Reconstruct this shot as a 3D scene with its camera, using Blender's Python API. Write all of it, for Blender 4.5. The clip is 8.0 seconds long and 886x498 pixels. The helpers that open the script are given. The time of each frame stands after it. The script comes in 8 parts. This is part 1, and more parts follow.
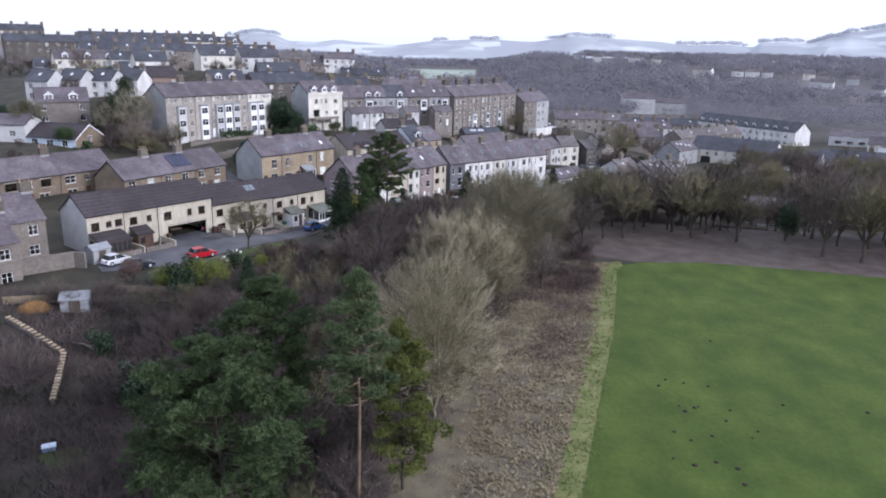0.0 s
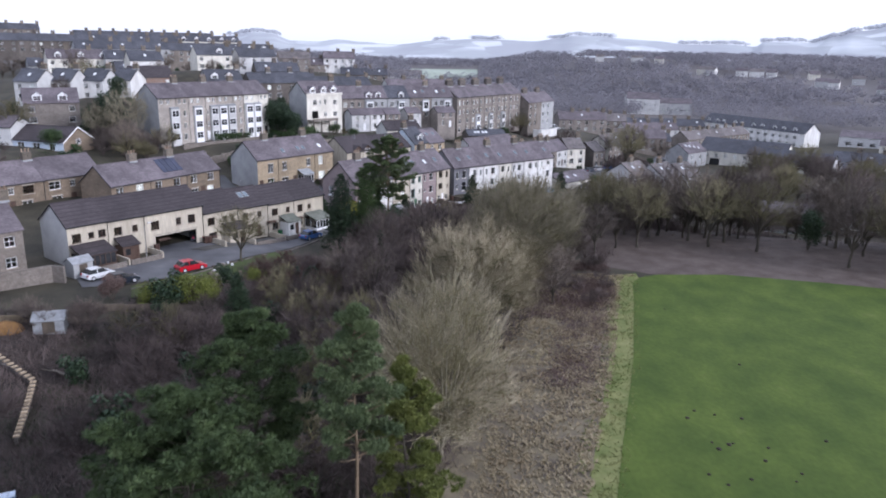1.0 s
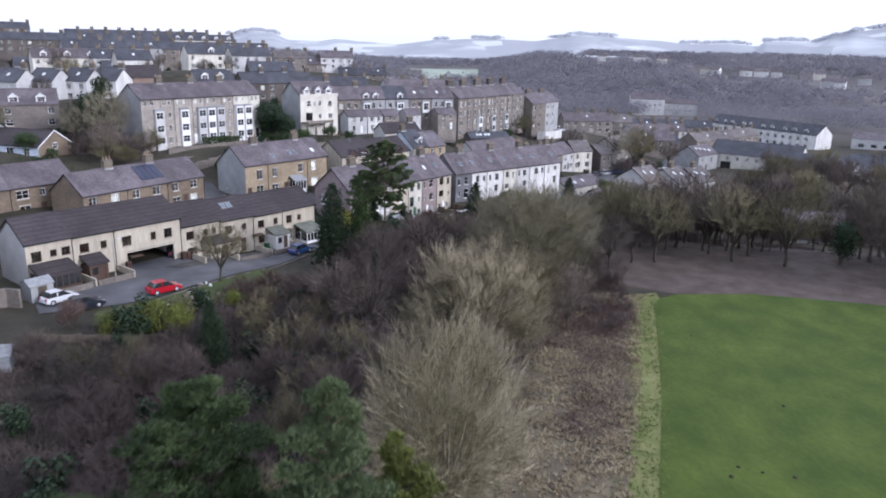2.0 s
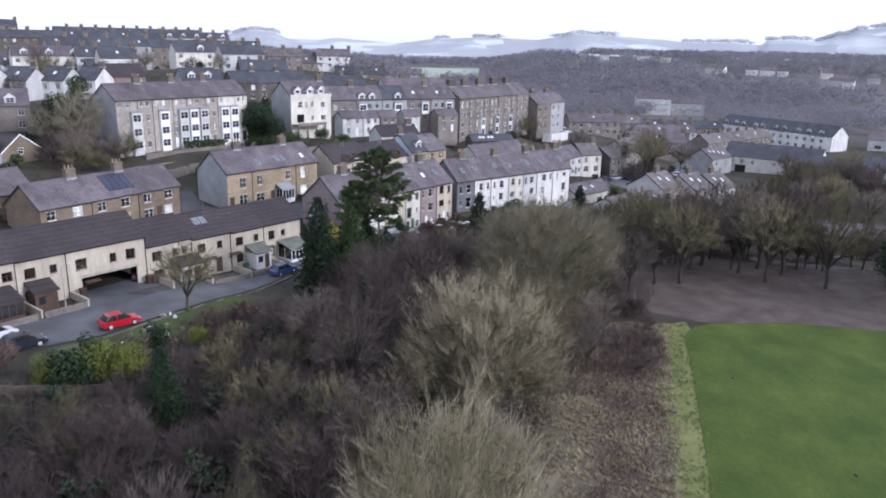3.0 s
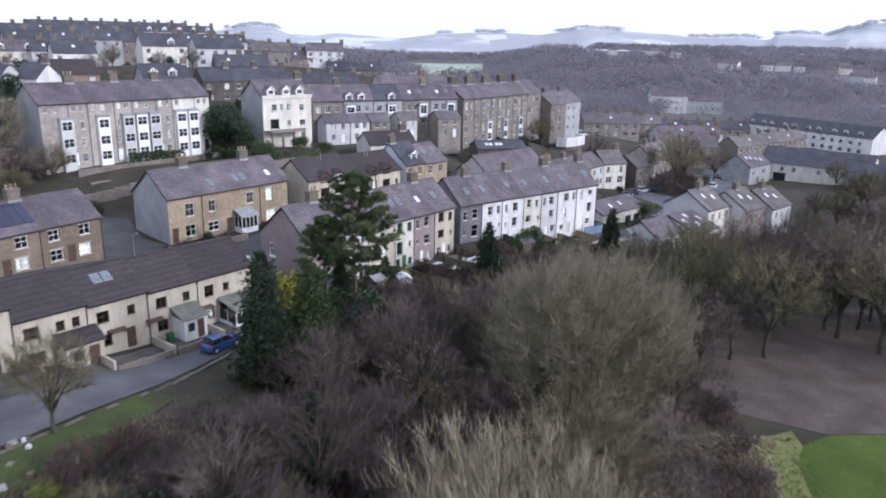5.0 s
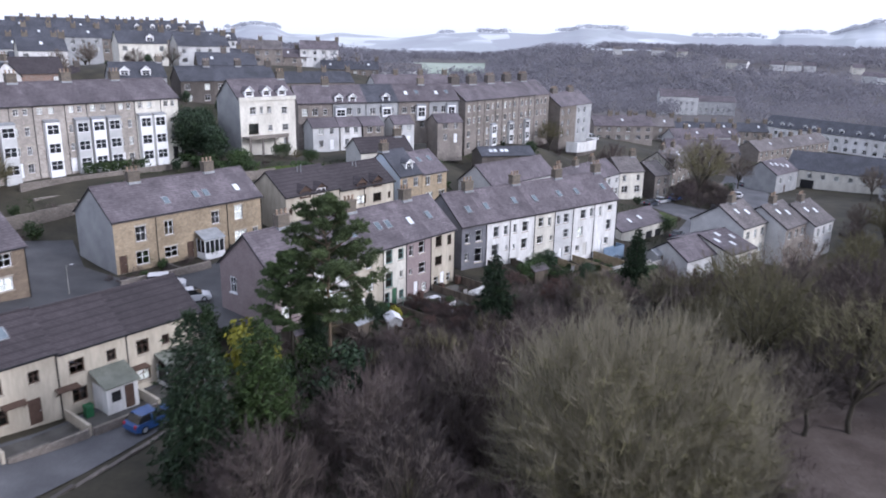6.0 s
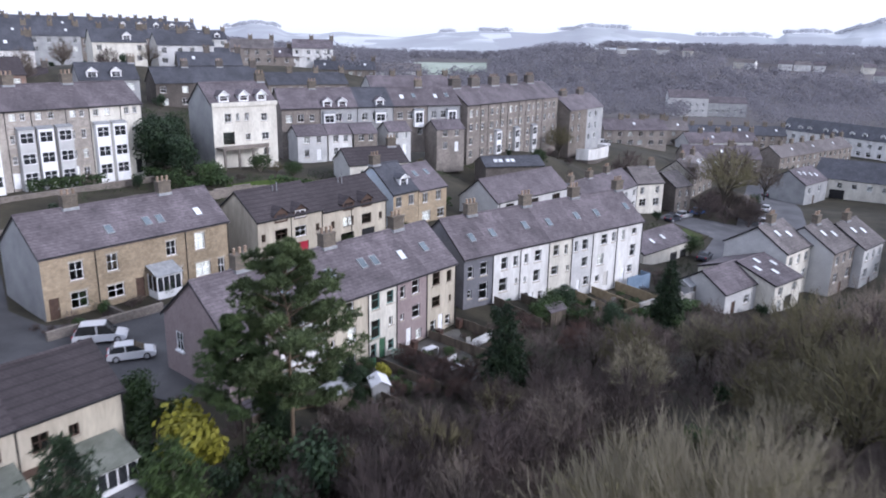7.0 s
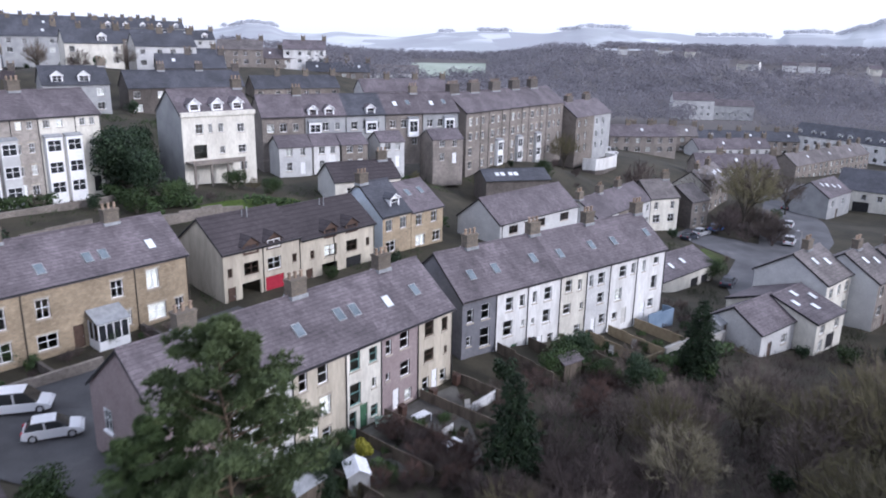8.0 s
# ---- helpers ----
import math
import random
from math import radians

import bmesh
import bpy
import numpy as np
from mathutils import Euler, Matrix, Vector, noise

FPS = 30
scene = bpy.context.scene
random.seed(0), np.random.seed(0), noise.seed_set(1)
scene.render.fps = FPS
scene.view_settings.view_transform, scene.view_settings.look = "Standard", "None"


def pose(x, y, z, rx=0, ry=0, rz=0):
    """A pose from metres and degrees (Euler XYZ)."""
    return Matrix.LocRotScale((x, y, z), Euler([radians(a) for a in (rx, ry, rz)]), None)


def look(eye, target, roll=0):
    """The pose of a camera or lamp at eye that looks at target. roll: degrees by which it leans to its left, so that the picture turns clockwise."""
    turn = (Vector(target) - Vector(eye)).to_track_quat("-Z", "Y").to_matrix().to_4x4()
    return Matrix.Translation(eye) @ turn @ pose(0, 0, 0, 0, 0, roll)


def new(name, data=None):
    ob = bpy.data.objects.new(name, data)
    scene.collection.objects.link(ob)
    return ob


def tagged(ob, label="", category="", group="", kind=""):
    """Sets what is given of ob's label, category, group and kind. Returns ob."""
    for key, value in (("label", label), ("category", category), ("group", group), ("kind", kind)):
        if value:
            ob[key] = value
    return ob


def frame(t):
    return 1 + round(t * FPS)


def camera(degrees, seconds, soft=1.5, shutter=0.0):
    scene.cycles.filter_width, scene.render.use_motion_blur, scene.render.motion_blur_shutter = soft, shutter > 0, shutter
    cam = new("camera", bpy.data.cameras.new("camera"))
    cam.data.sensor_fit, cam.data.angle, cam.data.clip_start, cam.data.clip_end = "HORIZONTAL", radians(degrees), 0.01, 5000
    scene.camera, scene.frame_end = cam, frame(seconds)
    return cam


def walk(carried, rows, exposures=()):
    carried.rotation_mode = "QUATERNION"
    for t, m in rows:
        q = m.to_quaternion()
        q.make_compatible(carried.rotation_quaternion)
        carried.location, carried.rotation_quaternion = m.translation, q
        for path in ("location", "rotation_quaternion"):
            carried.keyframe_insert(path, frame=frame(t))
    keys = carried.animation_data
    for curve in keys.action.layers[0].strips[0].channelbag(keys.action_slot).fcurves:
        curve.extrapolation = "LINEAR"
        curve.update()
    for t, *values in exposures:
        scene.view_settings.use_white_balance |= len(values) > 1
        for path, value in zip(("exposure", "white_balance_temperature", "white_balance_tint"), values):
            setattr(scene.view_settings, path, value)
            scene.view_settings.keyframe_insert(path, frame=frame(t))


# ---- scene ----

cam = camera(62.0, 8.0, 1.85, 0.5)
PATH = [
    (0, (4.434, -35.107, 33.079), (4.291, -33.184, 32.548), 1.2),
    (0.5, (3.917, -32.635, 33.058), (3.773, -30.713, 32.527), 1.2),
    (1, (3.282, -28.135, 32.948), (3.137, -26.212, 32.416), 1.2),
    (1.5, (2.792, -23.611, 32.788), (2.647, -21.688, 32.256), 1.2),
    (3, (1.329, -5.272, 32.107), (1.182, -3.35, 31.572), 1.2),
    (3.5, (0.839, 0.627, 31.928), (0.692, 2.548, 31.391), 1.2),
    (4, (0.24, 8.814, 31.688), (0.093, 10.734, 31.147), 1.2),
    (4.5, (-0.054, 15.144, 31.502), (-0.204, 17.064, 30.959), 1.2),
    (4.7, (-0.264, 18.298, 31.467), (-0.416, 20.216, 30.922), 1.2),
    (5.8, (-1.324, 37.018, 30.51), (-1.479, 38.935, 29.964), 0.9),
    (6, (-1.489, 40.187, 30.401), (-1.648, 42.104, 29.855), 1.1),
    (6.5, (-1.993, 47.813, 30.238), (-2.153, 49.729, 29.689), 1.2),
    (7, (-2.598, 55.976, 30.193), (-2.76, 57.893, 29.645), 1.1),
    (7.5, (-3.035, 62.267, 30.607), (-3.195, 64.183, 30.059), 1.2),
    (8, (-3.391, 68.791, 30.547), (-3.549, 70.708, 29.999), 1.2),
]
walk(cam, [(t, look(eye, target, roll)) for t, eye, target, roll in PATH], [(0, 0.25, 5720, 17), (8, 0.25, 5720, 17)])

# ---- world, sun, exposure ----
world = bpy.data.worlds.new("sky")
scene.world = world
world.use_nodes = True
wn, wl = world.node_tree.nodes, world.node_tree.links
wn.clear()
SUN_AZ, SUN_EL = radians(112), radians(24)
sky = wn.new("ShaderNodeTexSky")
sky.sky_type = "NISHITA"
sky.sun_disc = False
sky.sun_elevation, sky.sun_rotation = SUN_EL, SUN_AZ
sky.air_density, sky.dust_density, sky.ozone_density = 1.0, 1.5, 1.0
hsv = wn.new("ShaderNodeHueSaturation")
hsv.inputs["Saturation"].default_value = 0.5
wbg = wn.new("ShaderNodeBackground")
wbg.inputs["Strength"].default_value = 0.138
wout = wn.new("ShaderNodeOutputWorld")
cloud = wn.new("ShaderNodeMix")
cloud.data_type = "RGBA"
cloud.inputs["Factor"].default_value = 0.6
cloud.inputs[7].default_value = (9.0, 9.3, 10.2, 1.0)
wl.new(sky.outputs[0], hsv.inputs["Color"])
wl.new(hsv.outputs[0], cloud.inputs[6])
wl.new(cloud.outputs[2], wbg.inputs["Color"])
wl.new(wbg.outputs[0], wout.inputs["Surface"])
sun = new("sun", bpy.data.lights.new("sun", "SUN"))
sun.data.energy, sun.data.angle, sun.data.color = 1.9, radians(14), (1.0, 0.96, 0.92)
sun_from = Vector((math.sin(SUN_AZ) * math.cos(SUN_EL), math.cos(SUN_AZ) * math.cos(SUN_EL), math.sin(SUN_EL)))
sun.matrix_world = look(sun_from * 300, (0, 0, 0))


# ---- materials ----
def node_mat(name, rough=0.8, spec=0.3, metal=0.0):
    m = bpy.data.materials.new(name)
    m.use_nodes = True
    b = m.node_tree.nodes["Principled BSDF"]
    b.inputs["Roughness"].default_value = rough
    b.inputs["Specular IOR Level"].default_value = spec
    b.inputs["Metallic"].default_value = metal
    return m, m.node_tree.nodes, m.node_tree.links, b


def rgba(c):
    return (c[0], c[1], c[2], 1.0)


def mottled(name, a, b_, c=None, scale=0.6, fine=9.0, rough=0.85, bump=0.15, spec=0.25, vary=0.12, stretch=(1, 1, 1), coord="Object", world_space=False):
    """Two-scale noise between colours a and b_ (and c in patches), with a little change from object to object."""
    m, n, l, bs = node_mat(name, rough, spec)
    tc = n.new("ShaderNodeTexCoord")
    mp = n.new("ShaderNodeMapping")
    mp.inputs["Scale"].default_value = stretch
    if world_space:
        ge = n.new("ShaderNodeNewGeometry")
        l.new(ge.outputs["Position"], mp.inputs["Vector"])
    else:
        l.new(tc.outputs[coord], mp.inputs["Vector"])
    big, small = n.new("ShaderNodeTexNoise"), n.new("ShaderNodeTexNoise")
    big.inputs["Scale"].default_value, big.inputs["Detail"].default_value = scale, 5.0
    small.inputs["Scale"].default_value, small.inputs["Detail"].default_value = fine, 3.0
    info = n.new("ShaderNodeObjectInfo")
    if not world_space:
        off = n.new("ShaderNodeVectorMath")
        off.operation = "ADD"
        mul = n.new("ShaderNodeMath")
        mul.operation = "MULTIPLY"
        mul.inputs[1].default_value = 37.0
        l.new(info.outputs["Random"], mul.inputs[0])
        l.new(mp.outputs[0], off.inputs[0])
        l.new(mul.outputs[0], off.inputs[1])
        src = off.outputs[0]
    else:
        src = mp.outputs[0]
    l.new(src, big.inputs["Vector"])
    l.new(src, small.inputs["Vector"])
    ramp = n.new("ShaderNodeValToRGB")
    ramp.color_ramp.elements[0].position, ramp.color_ramp.elements[0].color = 0.32, rgba(a)
    ramp.color_ramp.elements[1].position, ramp.color_ramp.elements[1].color = 0.66, rgba(b_)
    if c:
        e = ramp.color_ramp.elements.new(0.8)
        e.color = rgba(c)
    l.new(big.outputs["Fac"], ramp.inputs[0])
    val = n.new("ShaderNodeMath")
    val.operation = "MULTIPLY_ADD"
    val.inputs[1].default_value, val.inputs[2].default_value = 0.5, 0.75
    l.new(small.outputs["Fac"], val.inputs[0])
    rnd = n.new("ShaderNodeMath")
    rnd.operation = "MULTIPLY_ADD"
    rnd.inputs[1].default_value, rnd.inputs[2].default_value = 2 * vary, 1 - vary
    l.new(info.outputs["Random"], rnd.inputs[0])
    both = n.new("ShaderNodeMath")
    both.operation = "MULTIPLY"
    l.new(val.outputs[0], both.inputs[0])
    l.new(rnd.outputs[0], both.inputs[1])
    mix = n.new("ShaderNodeVectorMath")
    mix.operation = "SCALE"
    l.new(ramp.outputs[0], mix.inputs[0])
    l.new(both.outputs[0], mix.inputs["Scale"])
    l.new(mix.outputs[0], bs.inputs["Base Color"])
    bp = n.new("ShaderNodeBump")
    bp.inputs["Strength"].default_value, bp.inputs["Distance"].default_value = bump, 0.05
    l.new(small.outputs["Fac"], bp.inputs["Height"])
    l.new(bp.outputs[0], bs.inputs["Normal"])
    return m


def coursed(name, a, b_, mortar, bw=0.45, bh=0.2, rough=0.85, mort=0.02, flat=False, stain=(0.8, 1.15), spotty=(0.8, 1.2)):
    """Stone courses or roof slates: a brick texture at real size, with large weather stains over it."""
    m, n, l, bs = node_mat(name, rough, 0.3)
    tc = n.new("ShaderNodeTexCoord")
    sep, com = n.new("ShaderNodeSeparateXYZ"), n.new("ShaderNodeCombineXYZ")
    l.new(tc.outputs["Object"], sep.inputs[0])
    add = n.new("ShaderNodeMath")
    add.operation = "ADD"
    l.new(sep.outputs["X"], add.inputs[0])
    l.new(sep.outputs["Y"], add.inputs[1])
    l.new(sep.outputs["X"] if flat else add.outputs[0], com.inputs["X"])
    l.new(sep.outputs["Z"], com.inputs["Y"])
    br = n.new("ShaderNodeTexBrick")
    br.inputs["Scale"].default_value = 1.0
    br.inputs["Brick Width"].default_value, br.inputs["Row Height"].default_value = bw, bh
    br.inputs["Mortar Size"].default_value = mort
    br.inputs["Color1"].default_value, br.inputs["Color2"].default_value, br.inputs["Mortar"].default_value = rgba(a), rgba(b_), rgba(mortar)
    l.new(com.outputs[0], br.inputs["Vector"])
    big = n.new("ShaderNodeTexNoise")
    big.inputs["Scale"].default_value, big.inputs["Detail"].default_value = 0.35, 6.0
    info = n.new("ShaderNodeObjectInfo")
    off = n.new("ShaderNodeVectorMath")
    off.operation = "ADD"
    mul = n.new("ShaderNodeMath")
    mul.operation = "MULTIPLY"
    mul.inputs[1].default_value = 53.0
    l.new(info.outputs["Random"], mul.inputs[0])
    l.new(tc.outputs["Object"], off.inputs[0])
    l.new(mul.outputs[0], off.inputs[1])
    l.new(off.outputs[0], big.inputs["Vector"])
    mr = n.new("ShaderNodeMapRange")
    mr.inputs["From Min"].default_value, mr.inputs["From Max"].default_value = 0.3, 0.7
    mr.inputs["To Min"].default_value, mr.inputs["To Max"].default_value = stain
    l.new(big.outputs["Fac"], mr.inputs["Value"])
    rnd = n.new("ShaderNodeMath")
    rnd.operation = "MULTIPLY_ADD"
    rnd.inputs[1].default_value, rnd.inputs[2].default_value = 0.25, 0.875
    l.new(info.outputs["Random"], rnd.inputs[0])
    both = n.new("ShaderNodeMath")
    both.operation = "MULTIPLY"
    spots = n.new("ShaderNodeTexNoise")
    spots.inputs["Scale"].default_value, spots.inputs["Detail"].default_value, spots.inputs["Roughness"].default_value = 2.2, 9.0, 0.7
    l.new(off.outputs[0], spots.inputs["Vector"])
    sm = n.new("ShaderNodeMapRange")
    sm.inputs["From Min"].default_value, sm.inputs["From Max"].default_value = 0.33, 0.67
    sm.inputs["To Min"].default_value, sm.inputs["To Max"].default_value = spotty
    l.new(spots.outputs["Fac"], sm.inputs["Value"])
    wear = n.new("ShaderNodeMath")
    wear.operation = "MULTIPLY"
    l.new(mr.outputs[0], wear.inputs[0])
    l.new(sm.outputs[0], wear.inputs[1])
    l.new(wear.outputs[0], both.inputs[0])
    l.new(rnd.outputs[0], both.inputs[1])
    mix = n.new("ShaderNodeVectorMath")
    mix.operation = "SCALE"
    l.new(br.outputs["Color"], mix.inputs[0])
    l.new(both.outputs[0], mix.inputs["Scale"])
    l.new(mix.outputs[0], bs.inputs["Base Color"])
    bp = n.new("ShaderNodeBump")
    bp.inputs["Strength"].default_value, bp.inputs["Distance"].default_value = 0.4, 0.02
    bp.invert = True
    l.new(br.outputs["Fac"], bp.inputs["Height"])
    l.new(bp.outputs[0], bs.inputs["Normal"])
    return m


MAT = {}
MAT["slate"] = coursed("brown_slate", (0.15, 0.128, 0.139), (0.118, 0.1, 0.109), (0.09, 0.077, 0.084), 0.35, 0.22, 0.6, stain=(0.62, 1.22), spotty=(0.72, 1.28))
MAT["slate_blue"] = coursed("blue_slate", (0.078, 0.08, 0.094), (0.058, 0.06, 0.072), (0.04, 0.042, 0.05), 0.35, 0.22, 0.55, stain=(0.68, 1.25))
MAT["tile_dark"] = coursed("dark_concrete_tile", (0.062, 0.051, 0.055), (0.053, 0.044, 0.047), (0.036, 0.03, 0.032), 0.33, 0.4, 0.7, 0.05)
MAT["tile_pink"] = coursed("weathered_grey_tile", (0.17, 0.152, 0.15), (0.138, 0.123, 0.121), (0.1, 0.09, 0.088), 0.3, 0.25, 0.75, stain=(0.65, 1.2), spotty=(0.72, 1.28))
MAT["sandstone"] = coursed("golden_sandstone", (0.4, 0.315, 0.215), (0.32, 0.25, 0.165), (0.27, 0.23, 0.17), 0.42, 0.17)
MAT["gritstone"] = coursed("grey_gritstone", (0.25, 0.22, 0.19), (0.19, 0.165, 0.145), (0.15, 0.135, 0.12), 0.42, 0.18)
MAT["gritdark"] = coursed("sooty_gritstone", (0.15, 0.13, 0.115), (0.11, 0.097, 0.088), (0.08, 0.072, 0.066), 0.42, 0.18)
MAT["chimneystone"] = coursed("sooty_chimney_stone", (0.185, 0.155, 0.122), (0.145, 0.124, 0.1), (0.11, 0.098, 0.085), 0.42, 0.18)
MAT["brownstone"] = coursed("brown_gritstone", (0.25, 0.195, 0.14), (0.2, 0.155, 0.115), (0.16, 0.13, 0.1), 0.42, 0.18)
MAT["palestone"] = coursed("pale_gritstone", (0.45, 0.41, 0.365), (0.37, 0.335, 0.3), (0.3, 0.272, 0.245), 0.42, 0.18)
MAT["tanstone"] = coursed("tan_gritstone", (0.27, 0.24, 0.215), (0.205, 0.182, 0.163), (0.16, 0.143, 0.13), 0.42, 0.18)
MAT["brick_red"] = coursed("red_brick", (0.28, 0.15, 0.11), (0.23, 0.12, 0.09), (0.25, 0.22, 0.19), 0.23, 0.075)
MAT["white"] = mottled("white_render", (0.54, 0.53, 0.51), (0.74, 0.735, 0.72), scale=0.5, fine=3.0, vary=0.05, bump=0.05, stretch=(1.6, 1.6, 0.35))
MAT["cream"] = mottled("cream_render", (0.4, 0.355, 0.285), (0.54, 0.49, 0.395), scale=0.5, fine=3.0, vary=0.06, bump=0.05, stretch=(1.6, 1.6, 0.35))
MAT["ivory"] = mottled("ivory_render", (0.53, 0.505, 0.445), (0.69, 0.665, 0.59), scale=0.5, fine=3.0, vary=0.05, bump=0.05, stretch=(1.3, 1.3, 0.5))
MAT["mauve"] = mottled("mauve_render", (0.25, 0.2, 0.2), (0.3, 0.245, 0.24), scale=0.5, fine=4.0, vary=0.04, bump=0.05)
MAT["slategrey"] = mottled("dark_grey_render", (0.13, 0.13, 0.145), (0.17, 0.17, 0.185), scale=0.5, fine=4.0, vary=0.04, bump=0.05)
MAT["greyrender"] = mottled("grey_pebbledash", (0.28, 0.285, 0.29), (0.37, 0.375, 0.375), scale=0.5, fine=12.0, vary=0.08, bump=0.2)
MAT["palegrey"] = mottled("pale_grey_render", (0.45, 0.45, 0.45), (0.55, 0.55, 0.54), scale=0.5, fine=6.0, vary=0.06, bump=0.1)
MAT["paleblue"] = mottled("pale_blue_render", (0.5, 0.57, 0.66), (0.58, 0.65, 0.73), scale=0.5, fine=4.0, vary=0.03, bump=0.05)
MAT["pinkrender"] = mottled("salmon_render", (0.42, 0.29, 0.27), (0.5, 0.36, 0.33), scale=0.5, fine=4.0, vary=0.03, bump=0.05)
MAT["upvc"] = mottled("white_upvc", (0.78, 0.79, 0.8), (0.84, 0.84, 0.84), scale=2, fine=8, rough=0.35, bump=0.0, spec=0.5, vary=0.03)
MAT["brownframe"] = mottled("brown_timber_frame", (0.07, 0.045, 0.035), (0.1, 0.065, 0.05), scale=3, fine=14, rough=0.6, vary=0.1)
MAT["tealframe"] = mottled("teal_timber_frame", (0.12, 0.24, 0.23), (0.16, 0.3, 0.28), scale=3, fine=14, rough=0.5, vary=0.05)
MAT["stonetrim"] = mottled("stone_dressing", (0.34, 0.3, 0.25), (0.44, 0.4, 0.33), scale=2, fine=14, vary=0.1)
MAT["black"] = mottled("black_painted_iron", (0.02, 0.02, 0.022), (0.035, 0.035, 0.037), scale=3, fine=14, rough=0.5, vary=0.1)
MAT["reddoor"] = mottled("red_garage_door", (0.3, 0.02, 0.04), (0.36, 0.03, 0.05), scale=2, fine=9, rough=0.5, vary=0.05)
MAT["greendoor"] = mottled("green_painted_timber", (0.05, 0.12, 0.07), (0.07, 0.16, 0.09), scale=2, fine=9, rough=0.6, vary=0.05)
MAT["potclay"] = mottled("weathered_clay", (0.2, 0.145, 0.11), (0.34, 0.26, 0.19), scale=3, fine=14, vary=0.3)
MAT["lead"] = mottled("lead_flashing", (0.22, 0.23, 0.24), (0.32, 0.33, 0.34), scale=2, fine=9, rough=0.55, vary=0.1)
MAT["blind"] = mottled("pale_curtain", (0.5, 0.49, 0.46), (0.68, 0.66, 0.62), scale=2, fine=14, vary=0.25, stretch=(6, 1, 0.3))
MAT["timber"] = mottled("weathered_timber", (0.07, 0.058, 0.046), (0.14, 0.115, 0.09), scale=1.5, fine=14, vary=0.3, stretch=(1, 1, 0.3))
MAT["paletimber"] = mottled("new_timber", (0.25, 0.2, 0.13), (0.35, 0.285, 0.19), scale=1.5, fine=14, vary=0.15)
MAT["asphalt"] = mottled("worn_asphalt", (0.078, 0.078, 0.084), (0.125, 0.125, 0.132), (0.18, 0.18, 0.186), scale=0.3, fine=7.0, vary=0.0, world_space=True, bump=0.1, rough=0.7)
MAT["lane_asphalt"] = mottled("dark_asphalt", (0.05, 0.05, 0.053), (0.09, 0.09, 0.094), (0.13, 0.13, 0.132), scale=0.25, fine=7.0, vary=0.0, world_space=True, bump=0.1, rough=0.7)
MAT["verge_grass"] = mottled("patchy_verge_grass", (0.045, 0.05, 0.02), (0.06, 0.085, 0.022), (0.085, 0.075, 0.045), scale=0.45, fine=3.0, vary=0.0, world_space=True, bump=0.4)
# Leaf mould darkened further: the scrub's deep shade is put into its colour.
MAT["shaded_humus"] = mottled("shaded_leaf_mould", (0.024, 0.019, 0.016), (0.05, 0.039, 0.032), (0.035, 0.042, 0.018), scale=0.25, fine=3.0, vary=0.0, world_space=True, bump=0.5)
MAT["ivy"] = mottled("dark_ivy_leaves", (0.014, 0.022, 0.01), (0.035, 0.048, 0.02), scale=0.5, fine=4, vary=0.1, rough=0.5, world_space=True)
MAT["twig_grey"] = mottled("grey_twigs", (0.145, 0.13, 0.092), (0.245, 0.22, 0.16), (0.165, 0.16, 0.08), scale=0.35, fine=3, vary=0.15)
MAT["concrete"] = mottled("pale_concrete", (0.26, 0.25, 0.235), (0.36, 0.35, 0.33), scale=0.6, fine=8.0, vary=0.15)
MAT["solar"] = mottled("solar_panel", (0.02, 0.025, 0.05), (0.03, 0.035, 0.065), scale=1, fine=6, rough=0.25, spec=0.6, bump=0.0)
MAT["lawn"] = mottled("mown_lawn", (0.042, 0.07, 0.01), (0.074, 0.108, 0.017), (0.11, 0.132, 0.036), scale=0.22, fine=2.2, vary=0.0, world_space=True, bump=0.4, stretch=(1.0, 0.7, 1.0))
MAT["margin"] = mottled("bleached_margin_grass", (0.1, 0.125, 0.036), (0.185, 0.19, 0.075), (0.25, 0.23, 0.12), scale=0.4, fine=5.0, vary=0.1, world_space=True, bump=0.5)
MAT["rough"] = mottled("rough_ground", (0.03, 0.028, 0.02), (0.062, 0.055, 0.038), (0.045, 0.06, 0.022), scale=0.22, fine=2.5, vary=0.0, world_space=True, bump=0.5)
MAT["litter"] = mottled("leaf_litter", (0.075, 0.058, 0.05), (0.12, 0.097, 0.085), (0.155, 0.128, 0.108), scale=0.35, fine=3.0, vary=0.0, world_space=True, bump=0.5)
MAT["straw"] = mottled("dead_grass", (0.22, 0.175, 0.11), (0.34, 0.29, 0.185), (0.17, 0.175, 0.075), scale=0.3, fine=3.0, vary=0.1, world_space=True, bump=0.1)
MAT["bramble_red"] = mottled("reddish_bramble", (0.1, 0.068, 0.06), (0.16, 0.115, 0.1), scale=0.3, fine=3, vary=0.1, world_space=True)
MAT["yard"] = mottled("mossy_paving", (0.05, 0.047, 0.043), (0.12, 0.115, 0.105), (0.05, 0.06, 0.035), scale=0.5, fine=6.0, vary=0.1)
MAT["strawbase"] = mottled("matted_dead_grass", (0.1, 0.082, 0.062), (0.19, 0.162, 0.105), (0.11, 0.115, 0.05), scale=0.45, fine=4.0, vary=0.0, world_space=True, bump=0.6)
MAT["soil"] = mottled("dark_soil", (0.022, 0.018, 0.014), (0.04, 0.032, 0.025), scale=3, fine=12, vary=0.1)
MAT["bark"] = mottled("grey_bark", (0.1, 0.085, 0.07), (0.16, 0.14, 0.115), scale=0.8, fine=10, vary=0.2, stretch=(1, 1, 0.3))
